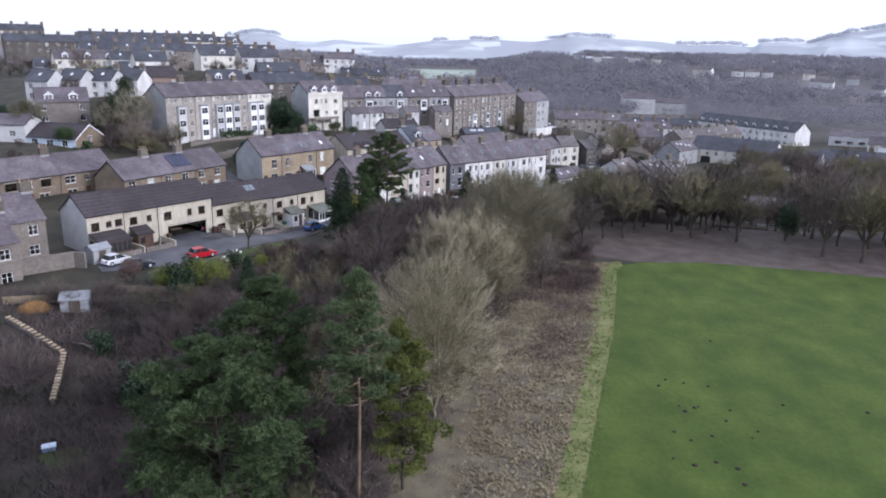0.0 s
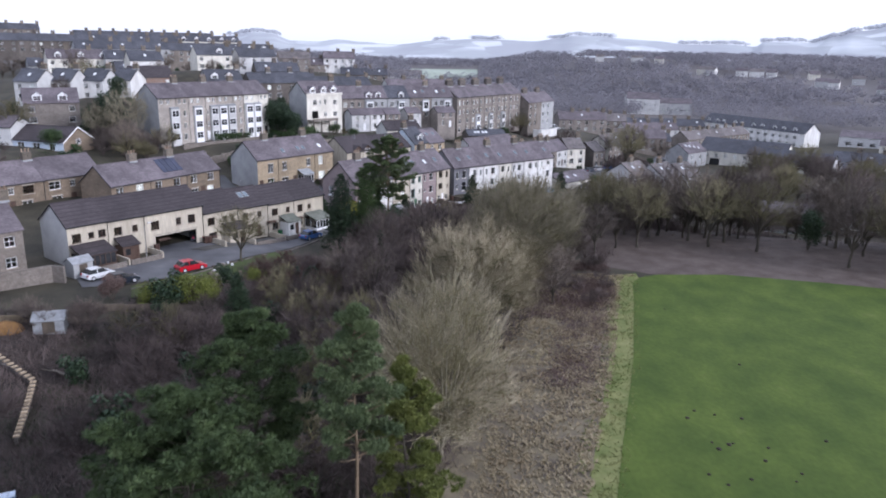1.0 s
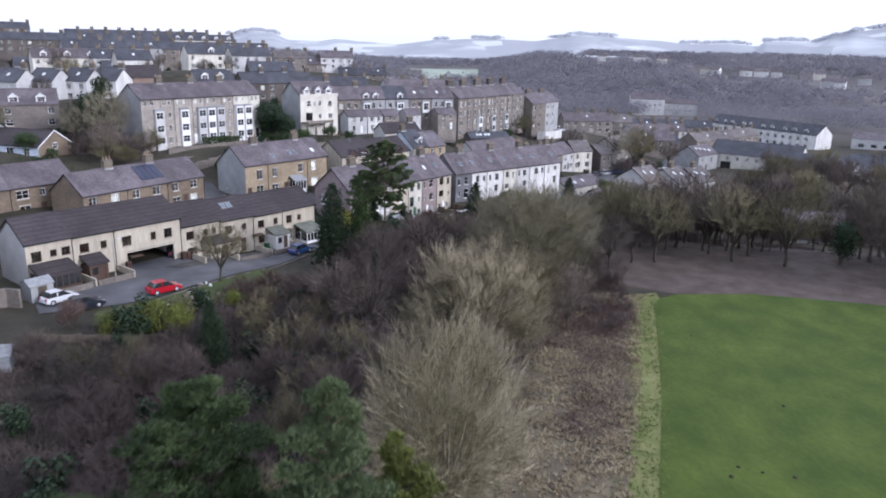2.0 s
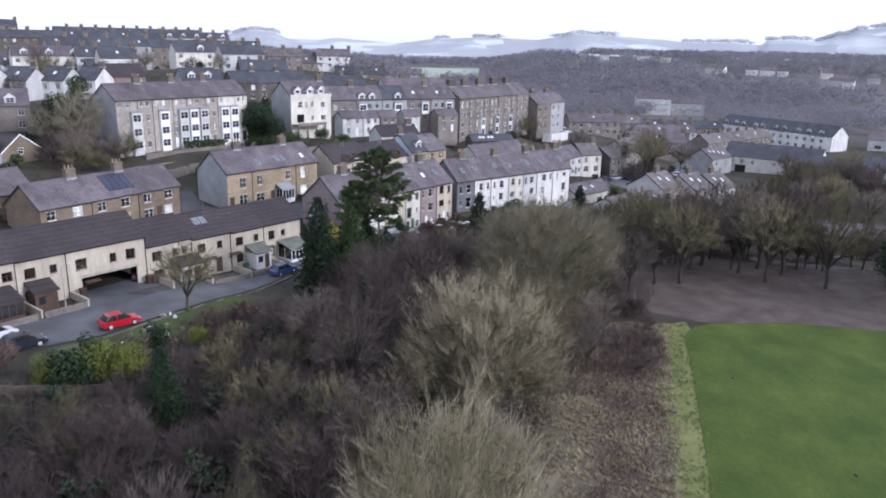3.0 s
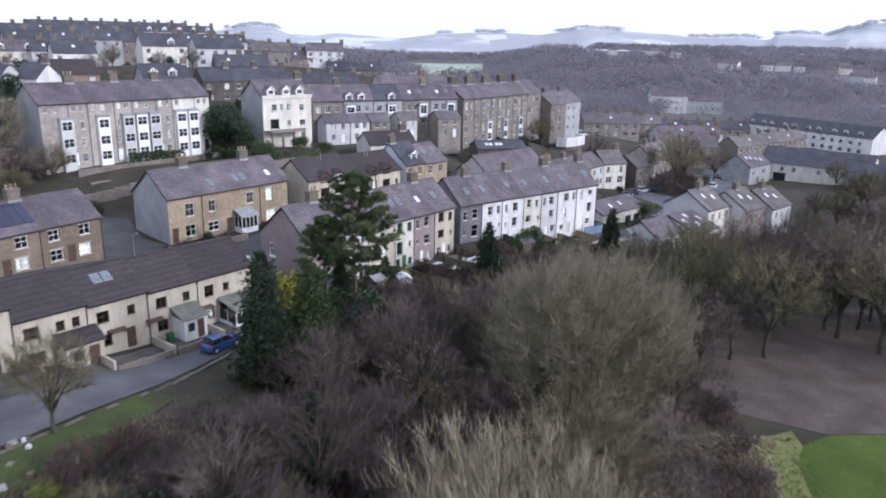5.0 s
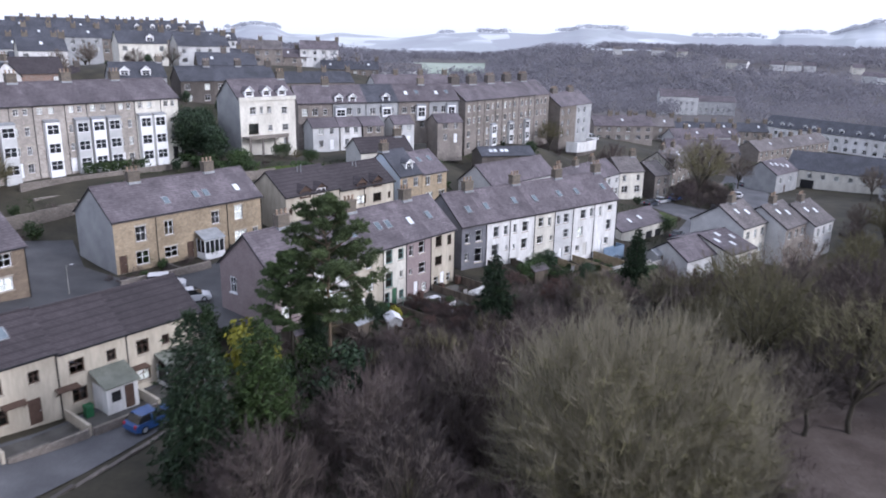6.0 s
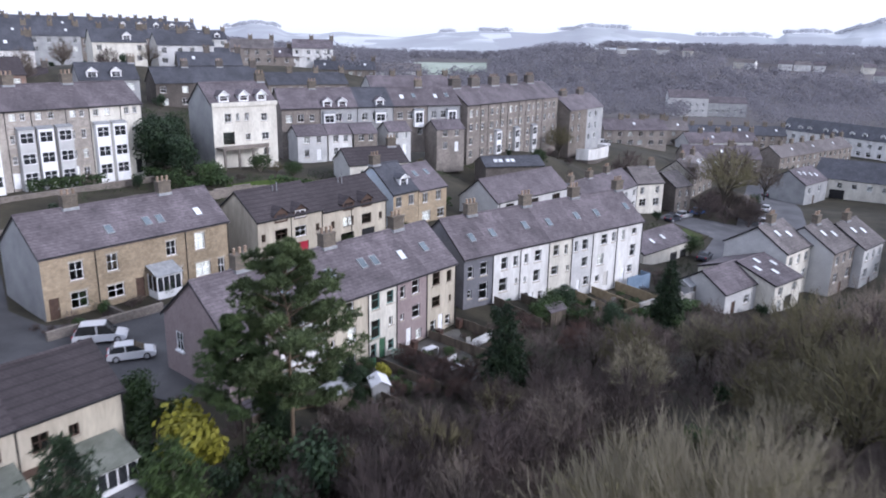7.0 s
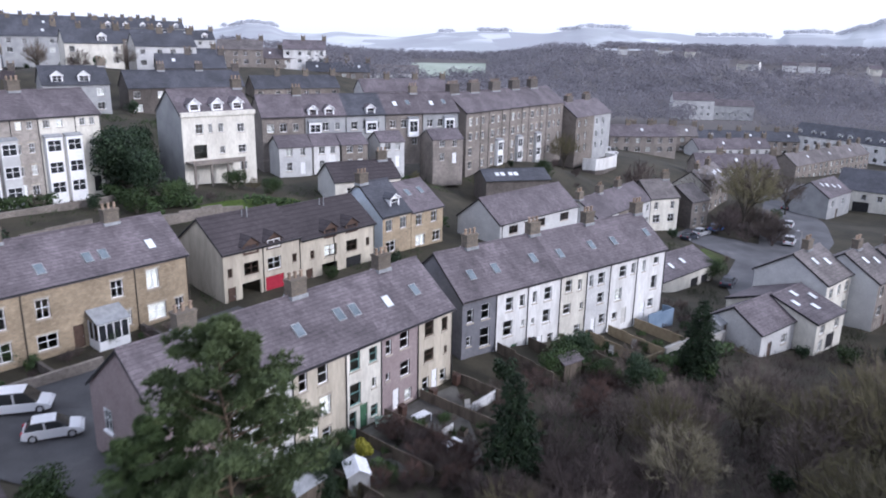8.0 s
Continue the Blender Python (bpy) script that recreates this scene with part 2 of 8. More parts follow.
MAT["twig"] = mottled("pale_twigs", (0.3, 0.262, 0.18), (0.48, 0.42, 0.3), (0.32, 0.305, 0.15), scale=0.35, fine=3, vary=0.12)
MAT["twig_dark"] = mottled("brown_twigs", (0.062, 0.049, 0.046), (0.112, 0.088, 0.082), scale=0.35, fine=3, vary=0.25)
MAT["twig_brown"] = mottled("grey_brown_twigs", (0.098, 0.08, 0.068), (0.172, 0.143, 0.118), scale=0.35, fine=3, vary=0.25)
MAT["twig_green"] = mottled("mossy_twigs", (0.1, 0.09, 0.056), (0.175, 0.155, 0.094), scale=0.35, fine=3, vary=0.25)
MAT["twig_inner"] = mottled("olive_inner_twigs", (0.095, 0.086, 0.046), (0.165, 0.15, 0.078), (0.13, 0.136, 0.05), scale=0.3, fine=3, vary=0.15)
MAT["twig_mid"] = mottled("fawn_twigs", (0.235, 0.205, 0.142), (0.39, 0.34, 0.24), (0.26, 0.245, 0.12), scale=0.35, fine=3, vary=0.12)
MAT["palebark"] = mottled("lichen_grey_bark", (0.16, 0.145, 0.105), (0.27, 0.245, 0.18), (0.17, 0.165, 0.085), scale=0.7, fine=8, vary=0.15)
MAT["mossbark"] = mottled("mossy_bark", (0.075, 0.068, 0.042), (0.13, 0.12, 0.075), (0.1, 0.105, 0.045), scale=0.7, fine=8, vary=0.15)
MAT["darkbark"] = mottled("dark_bark", (0.042, 0.037, 0.03), (0.075, 0.066, 0.05), scale=0.8, fine=10, vary=0.2, stretch=(1, 1, 0.3))
MAT["lime_leaf"] = mottled("yellow_green_leaves", (0.075, 0.09, 0.018), (0.16, 0.18, 0.035), (0.22, 0.23, 0.06), scale=0.8, fine=5, vary=0.1, rough=0.6)
MAT["pinebark"] = mottled("pale_pine_bark", (0.11, 0.082, 0.056), (0.18, 0.135, 0.092), scale=1, fine=10, vary=0.15)
MAT["needle"] = mottled("blue_green_needles", (0.03, 0.05, 0.019), (0.076, 0.11, 0.042), (0.15, 0.18, 0.085), scale=0.9, fine=5, vary=0.15, rough=0.6)
MAT["needle_y"] = mottled("yellow_green_needles", (0.07, 0.088, 0.02), (0.145, 0.162, 0.042), (0.23, 0.225, 0.075), scale=0.6, fine=5, vary=0.15, rough=0.6)
MAT["needle_dk"] = mottled("dark_conifer_needles", (0.014, 0.027, 0.015), (0.034, 0.058, 0.026), scale=0.9, fine=5, vary=0.2, rough=0.6)
MAT["conifer_bright"] = mottled("bright_conifer_foliage", (0.028, 0.05, 0.016), (0.06, 0.095, 0.028), (0.095, 0.13, 0.04), scale=0.9, fine=5, vary=0.1, rough=0.6)
MAT["needle_olive"] = mottled("olive_pine_needles", (0.042, 0.06, 0.026), (0.1, 0.132, 0.055), (0.18, 0.205, 0.1), scale=0.7, fine=5, vary=0.1, rough=0.6)
MAT["needle_lt"] = mottled("pale_pine_needles", (0.055, 0.08, 0.036), (0.115, 0.148, 0.066), (0.2, 0.225, 0.115), scale=0.7, fine=5, vary=0.1, rough=0.6)
MAT["golden"] = mottled("golden_conifer_foliage", (0.17, 0.17, 0.02), (0.3, 0.28, 0.04), scale=1.2, fine=5, vary=0.1, rough=0.6)
MAT["bushgreen"] = mottled("evergreen_leaves", (0.022, 0.04, 0.016), (0.05, 0.08, 0.026), (0.08, 0.11, 0.035), scale=0.9, fine=5, vary=0.25, rough=0.6)
# Bare wood tone lifted pale and bluish: distance haze put into the colour.
MAT["farwood"] = mottled("hazed_bare_wood", (0.19, 0.184, 0.204), (0.285, 0.274, 0.298), (0.25, 0.252, 0.262), scale=0.016, fine=0.08, vary=0.0, world_space=True, bump=0.0)
MAT["tyre"] = mottled("tyre_rubber", (0.015, 0.015, 0.015), (0.025, 0.025, 0.025), scale=4, fine=20)
MAT["alloy"] = mottled("wheel_alloy", (0.4, 0.4, 0.42), (0.5, 0.5, 0.52), scale=4, fine=20, rough=0.35, spec=0.6)


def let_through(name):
    """Lets half of the light through far twigs, which evens out their shading."""
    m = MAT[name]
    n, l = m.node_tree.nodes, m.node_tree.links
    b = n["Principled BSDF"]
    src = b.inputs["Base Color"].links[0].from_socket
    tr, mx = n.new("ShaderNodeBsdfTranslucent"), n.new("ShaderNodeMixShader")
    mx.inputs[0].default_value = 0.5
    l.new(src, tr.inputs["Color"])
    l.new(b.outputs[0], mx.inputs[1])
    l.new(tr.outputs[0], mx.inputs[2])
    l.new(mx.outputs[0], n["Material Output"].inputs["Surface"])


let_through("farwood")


def glass():
    m, n, l, b = node_mat("window_glass", 0.03, 0.5)
    b.inputs["Base Color"].default_value = (0.85, 0.9, 0.9, 1)
    b.inputs["Transmission Weight"].default_value = 1.0
    b.inputs["IOR"].default_value = 1.45
    return m


def car_paint(name, c):
    m, n, l, b = node_mat(name, 0.3, 0.5)
    nz = n.new("ShaderNodeTexNoise")
    nz.inputs["Scale"].default_value = 1.5
    rp = n.new("ShaderNodeValToRGB")
    rp.color_ramp.elements[0].color = rgba([v * 0.88 for v in c])
    rp.color_ramp.elements[1].color = rgba(c)
    l.new(nz.outputs["Fac"], rp.inputs[0])
    l.new(rp.outputs[0], b.inputs["Base Color"])
    b.inputs["Coat Weight"].default_value = 0.6
    return m


MAT["glass"] = glass()
# Tint on cars; on houses the dark rooms behind, put into the pane colour.
MAT["dark_glass"] = mottled("tinted_and_dark_room_glass", (0.02, 0.022, 0.025), (0.03, 0.032, 0.035), scale=1, fine=2, rough=0.08, spec=0.7, bump=0.0)
MAT["car_white"] = car_paint("white_car_paint", (0.75, 0.76, 0.78))
MAT["car_red"] = car_paint("red_car_paint", (0.46, 0.004, 0.02))
MAT["car_dark"] = car_paint("dark_blue_car_paint", (0.02, 0.026, 0.04))
MAT["car_blue"] = car_paint("blue_car_paint", (0.03, 0.09, 0.26))
MAT["car_silver"] = car_paint("silver_car_paint", (0.4, 0.41, 0.43))


# ---- mesh helpers ----
class Shape:
    def __init__(self):
        self.v, self.f = [], []

    def poly(self, pts):
        k = len(self.v)
        self.v += [tuple(p) for p in pts]
        self.f.append(tuple(range(k, k + len(pts))))
        return self

    def box(self, x0, x1, y0, y1, z0, z1):
        k = len(self.v)
        self.v += [(x0, y0, z0), (x1, y0, z0), (x1, y1, z0), (x0, y1, z0), (x0, y0, z1), (x1, y0, z1), (x1, y1, z1), (x0, y1, z1)]
        self.f += [(k, k + 3, k + 2, k + 1), (k + 4, k + 5, k + 6, k + 7), (k, k + 1, k + 5, k + 4), (k + 1, k + 2, k + 6, k + 5), (k + 2, k + 3, k + 7, k + 6), (k + 3, k, k + 4, k + 7)]
        return self

    def prism(self, prof, a, b, axis="x"):
        """A profile of two coordinates, drawn along an axis from a to b, with both ends closed."""
        k, n = len(self.v), len(prof)
        for s in (a, b):
            for p, q in prof:
                self.v.append((s, p, q) if axis == "x" else (p, s, q) if axis == "y" else (p, q, s))
        self.f.append(tuple(range(k, k + n))[::-1])
        self.f.append(tuple(range(k + n, k + 2 * n)))
        for i in range(n):
            j = (i + 1) % n
            self.f.append((k + i, k + j, k + n + j, k + n + i))
        return self

    def tube(self, p, q, r0, r1, n=6, cap=False):
        p, q = Vector(p), Vector(q)
        d = (q - p)
        if d.length < 1e-6:
            return self
        d.normalize()
        a = d.orthogonal().normalized()
        b = d.cross(a)
        k = len(self.v)
        for c, r in ((p, r0), (q, r1)):
            for i in range(n):
                w = 2 * math.pi * i / n
                self.v.append(tuple(c + (a * math.cos(w) + b * math.sin(w)) * r))
        for i in range(n):
            j = (i + 1) % n
            self.f.append((k + i, k + j, k + n + j, k + n + i))
        if cap:
            self.f.append(tuple(range(k + n, k + 2 * n)))
            self.f.append(tuple(range(k, k + n))[::-1])
        return self

    def weld(self):
        """Joins corners that lie in one place, so that the part is one piece."""
        keys, vs, to = {}, [], []
        for p in self.v:
            k = (round(p[0], 3), round(p[1], 3), round(p[2], 3))
            if k not in keys:
                keys[k] = len(vs)
                vs.append(p)
            to.append(keys[k])
        self.f = [tuple(to[i] for i in f) for f in self.f]
        self.f = [f for f in self.f if len(set(f)) == len(f)]
        self.v = vs
        return self

    def mesh(self, name, mat, smooth=False):
        me = bpy.data.meshes.new(name)
        me.from_pydata(self.v, [], self.f)
        if mat:
            me.materials.append(MAT[mat])
        if smooth:
            me.shade_smooth()
        me.update()
        return me


CACHE = {}


def cached(key, make):
    if key not in CACHE:
        CACHE[key] = make()
    return CACHE[key]


def part(name, shape, mat, parent, label="", at=None, smooth=False):
    """Links a shape (or a mesh that is shared) as one mesh object under a thing or a part."""
    me = shape.mesh(name, mat, smooth) if isinstance(shape, Shape) else shape
    ob = new(name, me)
    ob.parent = parent
    if at is not None:
        ob.matrix_basis = at
    if label:
        tagged(ob, label)
    return ob


def thing(name, x, y, z, ang, label, category, group="", kind=""):
    ob = new(name)
    ob.matrix_basis = pose(x, y, z, 0, 0, ang)
    return tagged(ob, label, category, group, kind)


def solid(name, shape, mat, label, category, at=None, group="", kind="", smooth=False):
    ob = new(name, shape.mesh(name, mat, smooth) if isinstance(shape, Shape) else shape)
    if at is not None:
        ob.matrix_basis = at
    return tagged(ob, label, category, group, kind)


# ---- terrain ----
# heights that the streets and gardens keep: x, y, z
TOWN = [(-60, 5, 0.5), (-50, 45, 3.4), (-38, 62, 3.0), (-30, 90, 1.2), (-52, 72, 3.4), (-45, 118, 2.9), (-34, 116, 1.9), (-10, 120, -0.3), (-30, 30, 0.8),
        (20, 150, -2.0), (-24, 150, 3.4), (-5, 172, 3.0), (-68, 105, 4.6), (-70, 150, 9.4), (-46, 168, 9.6), (-26, 186, 8.8), (0, 222, 6.0), (-80, 103, 8.6)]
SLOPES = [(-98, 115, 10.5), (-107, 173, 17.0), (-114, 145, 12.5), (-107, 240, 22.5), (-142, 240, 20.5), (-115, 295, 17.5), (-136, 330, 23.5), (-98, 322, 20.0), (-200, 390, 28.5), (-86, 202, 15.5),
          (16, 196, -2.6), (27, 176, -6.0), (45, 172, -6.6), (30, 152, -5.0), (80, 268, -8.0), (75, 245, -7.5), (100, 318, -8.4), (130, 340, -9.0), (60, 140, -5.0), (20, 262, 2.0), (50, 205, -6.3), (32, 209, -4.8), (42, 228, -4.3), (3, 180, 1.8), (36, 185, -6.2), (36, 158, -5.4)]
KNOTS = TOWN + SLOPES


def sstep(a, b, v):
    v = min(1.0, max(0.0, (v - a) / (b - a)))
    return v * v * (3 - 2 * v)


SKYLINE = [(-40, 30), (-24.0, 32), (-21.0, 44), (-20.1, 50), (-18.7, 60), (-17.4, 58), (-16.0, 39), (-14.1, 37), (-12.5, 44), (-10.8, 39), (-8.4, 33), (-4.7, 48), (-2.3, 53), (-0.3, 53), (2.2, 50), (3.8, 58), (5.3, 69),
           (7.5, 67), (8.9, 62), (10.8, 58), (13.4, 50), (16.3, 52), (17.9, 47), (18.4, 60), (20.3, 63), (21.3, 60), (22.9, 76), (24.0, 90), (28, 120), (36, 130), (50, 110)]


def skyline(az):
    for (a0, z0), (a1, z1) in zip(SKYLINE, SKYLINE[1:]):
        if az <= a1:
            return z0 + (z1 - z0) * sstep(a0, a1, az)
    return SKYLINE[-1][1]


def far_land(x, y):
    """The valley floor and the wooded slopes behind it."""
    r = math.hypot(x, y)
    az = math.degrees(math.atan2(x, y))
    floor = -10.0 + 30 * sstep(-0.1, -0.6, x / max(r, 1)) * sstep(80, 500, r)
    wood = (13 + 17 * sstep(-2.0, 4.5, az)) * sstep(540, 1040, r)
    return floor + wood + 4 * noise.noise((x * 0.005, y * 0.005, 0.3)) * sstep(300, 900, r) - 60 * sstep(1300, 2000, r)


def ground_z(x, y):
    num, den = 0.0, 0.0
    for kx, ky, kz in KNOTS:
        w = 1.0 / ((x - kx) ** 2 + (y - ky) ** 2 + 60.0) ** 1.6
        num += w * kz
        den += w
    near = num / den
    # the playing field and the strip beside it lie flat
    flat = sstep(-12, 4, x) * (1 - sstep(95, 135, y)) * (1 - sstep(160, 260, x))
    near *= 1 - flat
    r = math.hypot(x - 0, y - 150)
    k = sstep(190, 330, r)
    return near * (1 - k) + far_land(x, y) * k


def grid_axis(inner0, inner1, step, outer0, outer1, grow=1.22):
    v = [inner0 + i * step for i in range(int((inner1 - inner0) / step) + 1)]
    s, a = step, v[0]
    while a > outer0:
        s *= grow
        a -= s
        v.insert(0, a)
    s, a = step, v[-1]
    while a < outer1:
        s *= grow
        a += s
        v.append(a)
    return v


def build_ground():
    xs, ys = grid_axis(-170, 190, 4.0, -3200, 3200), grid_axis(-60, 420, 4.0, -600, 3400)
    sh = Shape()
    for yy in ys:
        for xx in xs:
            sh.v.append((xx, yy, ground_z(xx, yy)))
    n = len(xs)
    for j in range(len(ys) - 1):
        for i in range(n - 1):
            k = j * n + i
            sh.f.append((k, k + 1, k + n + 1, k + n))
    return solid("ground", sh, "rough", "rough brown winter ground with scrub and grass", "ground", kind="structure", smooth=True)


def ground_material():
    """Winter ground near by; beyond the valley, a paler tone matched to the hazed wood colour."""
    m = MAT["rough"]
    n, l = m.node_tree.nodes, m.node_tree.links
    b = n["Principled BSDF"]
    near = b.inputs["Base Color"].links[0].from_socket
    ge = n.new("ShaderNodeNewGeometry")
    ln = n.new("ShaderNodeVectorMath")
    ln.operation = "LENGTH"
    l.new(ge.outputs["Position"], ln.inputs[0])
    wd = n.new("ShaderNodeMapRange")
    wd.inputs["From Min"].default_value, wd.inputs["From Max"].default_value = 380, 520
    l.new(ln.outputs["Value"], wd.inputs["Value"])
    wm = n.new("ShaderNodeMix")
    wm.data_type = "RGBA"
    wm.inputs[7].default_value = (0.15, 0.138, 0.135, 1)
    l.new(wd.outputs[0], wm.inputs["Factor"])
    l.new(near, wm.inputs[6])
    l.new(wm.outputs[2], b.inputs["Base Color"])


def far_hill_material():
    """Snowy fields between dull woods and hedges, all paled by haze put into the colour."""
    m, n, l, b = node_mat("hazed_snowy_fields", 0.9, 0.1)
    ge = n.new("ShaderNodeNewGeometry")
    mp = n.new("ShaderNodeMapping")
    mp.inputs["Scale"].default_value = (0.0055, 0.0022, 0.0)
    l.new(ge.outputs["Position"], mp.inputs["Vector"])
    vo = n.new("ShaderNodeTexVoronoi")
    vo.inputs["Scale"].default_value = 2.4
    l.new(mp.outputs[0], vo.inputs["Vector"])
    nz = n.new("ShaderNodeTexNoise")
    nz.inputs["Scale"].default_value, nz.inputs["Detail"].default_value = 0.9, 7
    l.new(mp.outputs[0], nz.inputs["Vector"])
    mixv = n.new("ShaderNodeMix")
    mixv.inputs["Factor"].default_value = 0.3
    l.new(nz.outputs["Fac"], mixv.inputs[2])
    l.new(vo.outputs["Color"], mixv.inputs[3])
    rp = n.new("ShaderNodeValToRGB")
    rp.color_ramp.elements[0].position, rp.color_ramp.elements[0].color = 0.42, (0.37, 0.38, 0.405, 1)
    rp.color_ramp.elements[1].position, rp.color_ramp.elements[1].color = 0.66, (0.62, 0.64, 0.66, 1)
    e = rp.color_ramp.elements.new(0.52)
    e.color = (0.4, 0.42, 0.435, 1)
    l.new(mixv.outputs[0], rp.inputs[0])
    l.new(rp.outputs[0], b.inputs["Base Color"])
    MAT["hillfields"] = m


far_hill_material()


ground_material()
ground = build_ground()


def build_far_hills():
    """Rounded hills on the skyline, beyond the wooded slopes."""
    sh = Shape()
    azs, rs = [-36 + 0.3 * i for i in range(277)], [1120 + 75 * j for j in range(17)] + [2450, 2700]
    for r in rs:
        for a in azs:
            x, y = r * math.sin(radians(a)), r * math.cos(radians(a))
            low, f = far_land(x, y) * (1 - sstep(1150, 1300, r)) - 6 + 14 * sstep(1150, 1400, r), sstep(1200, 2250, r)
            sh.v.append((x, y, low * (1 - f) + (skyline(a) - 6 * sstep(2300, 2700, r)) * f + 5 * noise.noise((x * 0.006, y * 0.006, 2.0)) * f * (1 - f)))
    n = len(azs)
    for j in range(len(rs) - 1):
        for i in range(n - 1):
            k = j * n + i
            sh.f.append((k, k + 1, k + n + 1, k + n))
    return solid("far_hills", sh, "hillfields", "far rounded hills, thin snow and haze in their colour", "hills", kind="structure", smooth=True)


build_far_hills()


def sheet(name, outline, mat, lift, label, cell=3.0, kind="structure"):
    """A surface that follows the ground a little above it, inside a plan outline."""
    bm = bmesh.new()
    x0, x1 = min(p[0] for p in outline), max(p[0] for p in outline)
    y0, y1 = min(p[1] for p in outline), max(p[1] for p in outline)
    face = bm.faces.new([bm.verts.new((p[0], p[1], 0)) for p in outline])
    for lo, hi, nrm in ((x0, x1, (1, 0, 0)), (y0, y1, (0, 1, 0))):
        c = lo + cell
        while c < hi:
            co = (c, 0, 0) if nrm[0] else (0, c, 0)
            bmesh.ops.bisect_plane(bm, geom=bm.verts[:] + bm.edges[:] + bm.faces[:], plane_co=co, plane_no=nrm)
            c += cell
    for v in bm.verts:
        v.co.z = ground_z(v.co.x, v.co.y) + lift
    me = bpy.data.meshes.new(name)
    bm.to_mesh(me)
    bm.free()
    me.materials.append(MAT[mat])
    me.shade_smooth()
    return tagged(new(name, me), label, name.replace("_", " ").split()[-1], kind=kind)


FIELD_EDGE = [(2.0, -88), (8, -25), (11.8, 14.9), (14.9, 30.2), (18.7, 47.8), (22.4, 70), (23.2, 76), (24.6, 79), (27.5, 81)]
field = sheet("playing_field", FIELD_EDGE + [(38, 82.5), (52, 80.5), (66, 77.5), (90, 70), (150, 50), (170, -90)], "lawn", 0.1, "flat mown green playing field, slightly worn", 6.0)
margin = sheet("field_margin", FIELD_EDGE[:-1] + [(24.6, 81.5), (21.6, 79.8), (19.9, 76), (18.6, 68), (16.0, 47.5), (12.6, 30), (9.6, 14.5), (6, -25), (0.2, -88)], "margin", 0.06, "bleached long grass along the edge of the field")
strip = sheet("rough_strip", [(0.2, -88), (6, -25), (9.6, 14.5), (12.6, 30), (16.0, 47.5), (18.6, 68), (19.8, 77), (16, 80), (6.4, 58), (3.1, 42), (-1, 26), (-5.1, 14), (-9, -25), (-14, -88)], "strawbase", 0.05, "strip of dead grass and bramble beside the field")
scrub_floor = sheet("scrub_floor", [(-14, -88), (-9, -25), (-5.1, 14), (-1, 26), (3.1, 42), (6.4, 58), (15, 78), (13, 98), (-3, 106), (-13, 98), (-18, 92), (-21, 80), (-24, 68), (-28, 58), (-34, 48), (-46, 42), (-51, 30), (-56, 16), (-53, 2), (-60, -12), (-57, -30), (-64, -46), (-58, -66), (-48, -84), (-30, -92)], "shaded_humus", 0.03, "leaf mould under the scrub, darkened for shade")
wood_floor = sheet("wood_floor", [(21, 84), (27.5, 81.2), (38, 82.7), (52, 80.7), (66, 77.7), (90, 70.2), (140, 55), (140, 110), (70, 118), (40, 122), (22, 118), (14, 100)], "litter", 0.05, "brown leaf-littered ground under bare trees")


# ---- houses ----
def window_mesh(w, h, kind):
    """A frame with its bars as one piece: the lights are left open for the panes."""
    def make():
        t = 0.085
        cols = [(-w / 2 + t, w / 2 - t)]
        if kind == "two" or w > 1.5:
            cols = [(-w / 2 + t, -0.03), (0.03, w / 2 - t)]
        rows = [(t, h - t)]
        if kind in ("sash", "two") and h > 0.9:
            rows = [(t, h * 0.55 - 0.025), (h * 0.55 + 0.025, h - t)]
        s = Shape()
        holes = [(w / 2 + (a + b) / 2, c, b - a, d - c) for a, b in cols for c, d in rows]
        front_wall(s, w, 0, h, holes, 0.06, 0.0, 0.0)
        s.v = [(p[0] - w / 2, p[1], p[2]) for p in s.v]
        return s.weld()
    return make


def add_window(root, cx, z0, w, h, frame_mat, kind="sash", sill=True, y=0.12, blind=False, trim=None, pane_mat="glass"):
    win = part("window", cached(("win", w, h, kind, frame_mat), lambda: window_mesh(w, h, kind)().mesh("window", frame_mat)), None, root, at=pose(cx, y, z0))
    pane = part("pane", cached(("pane", w, h, pane_mat), lambda: Shape().box(-w / 2 + 0.05, w / 2 - 0.05, 0.03, 0.045, 0.05, h - 0.05).mesh("pane", pane_mat)), None, win)
    pane.visible_shadow = False
    if blind:
        part("curtain", cached(("cur", w, h), lambda: Shape().box(-w / 2 + 0.05, w / 2 - 0.05, 0.14, 0.16, 0.05, h - 0.05).mesh("curtain", "blind")), None, win, "pale drawn curtain")
    if sill:
        part("sill", cached(("sill", w, trim), lambda: Shape().box(-w / 2 - 0.08, w / 2 + 0.08, -y - 0.08, 0.02, -0.11, -0.005).mesh("sill", trim or "stonetrim")), None, win)
    if trim:
        part("lintel", cached(("lintel", w, h, trim), lambda: Shape().box(-w / 2 - 0.12, w / 2 + 0.12, -y - 0.03, -y + 0.02, h + 0.004, h + 0.2).mesh("lintel", trim)), None, win)
    return win


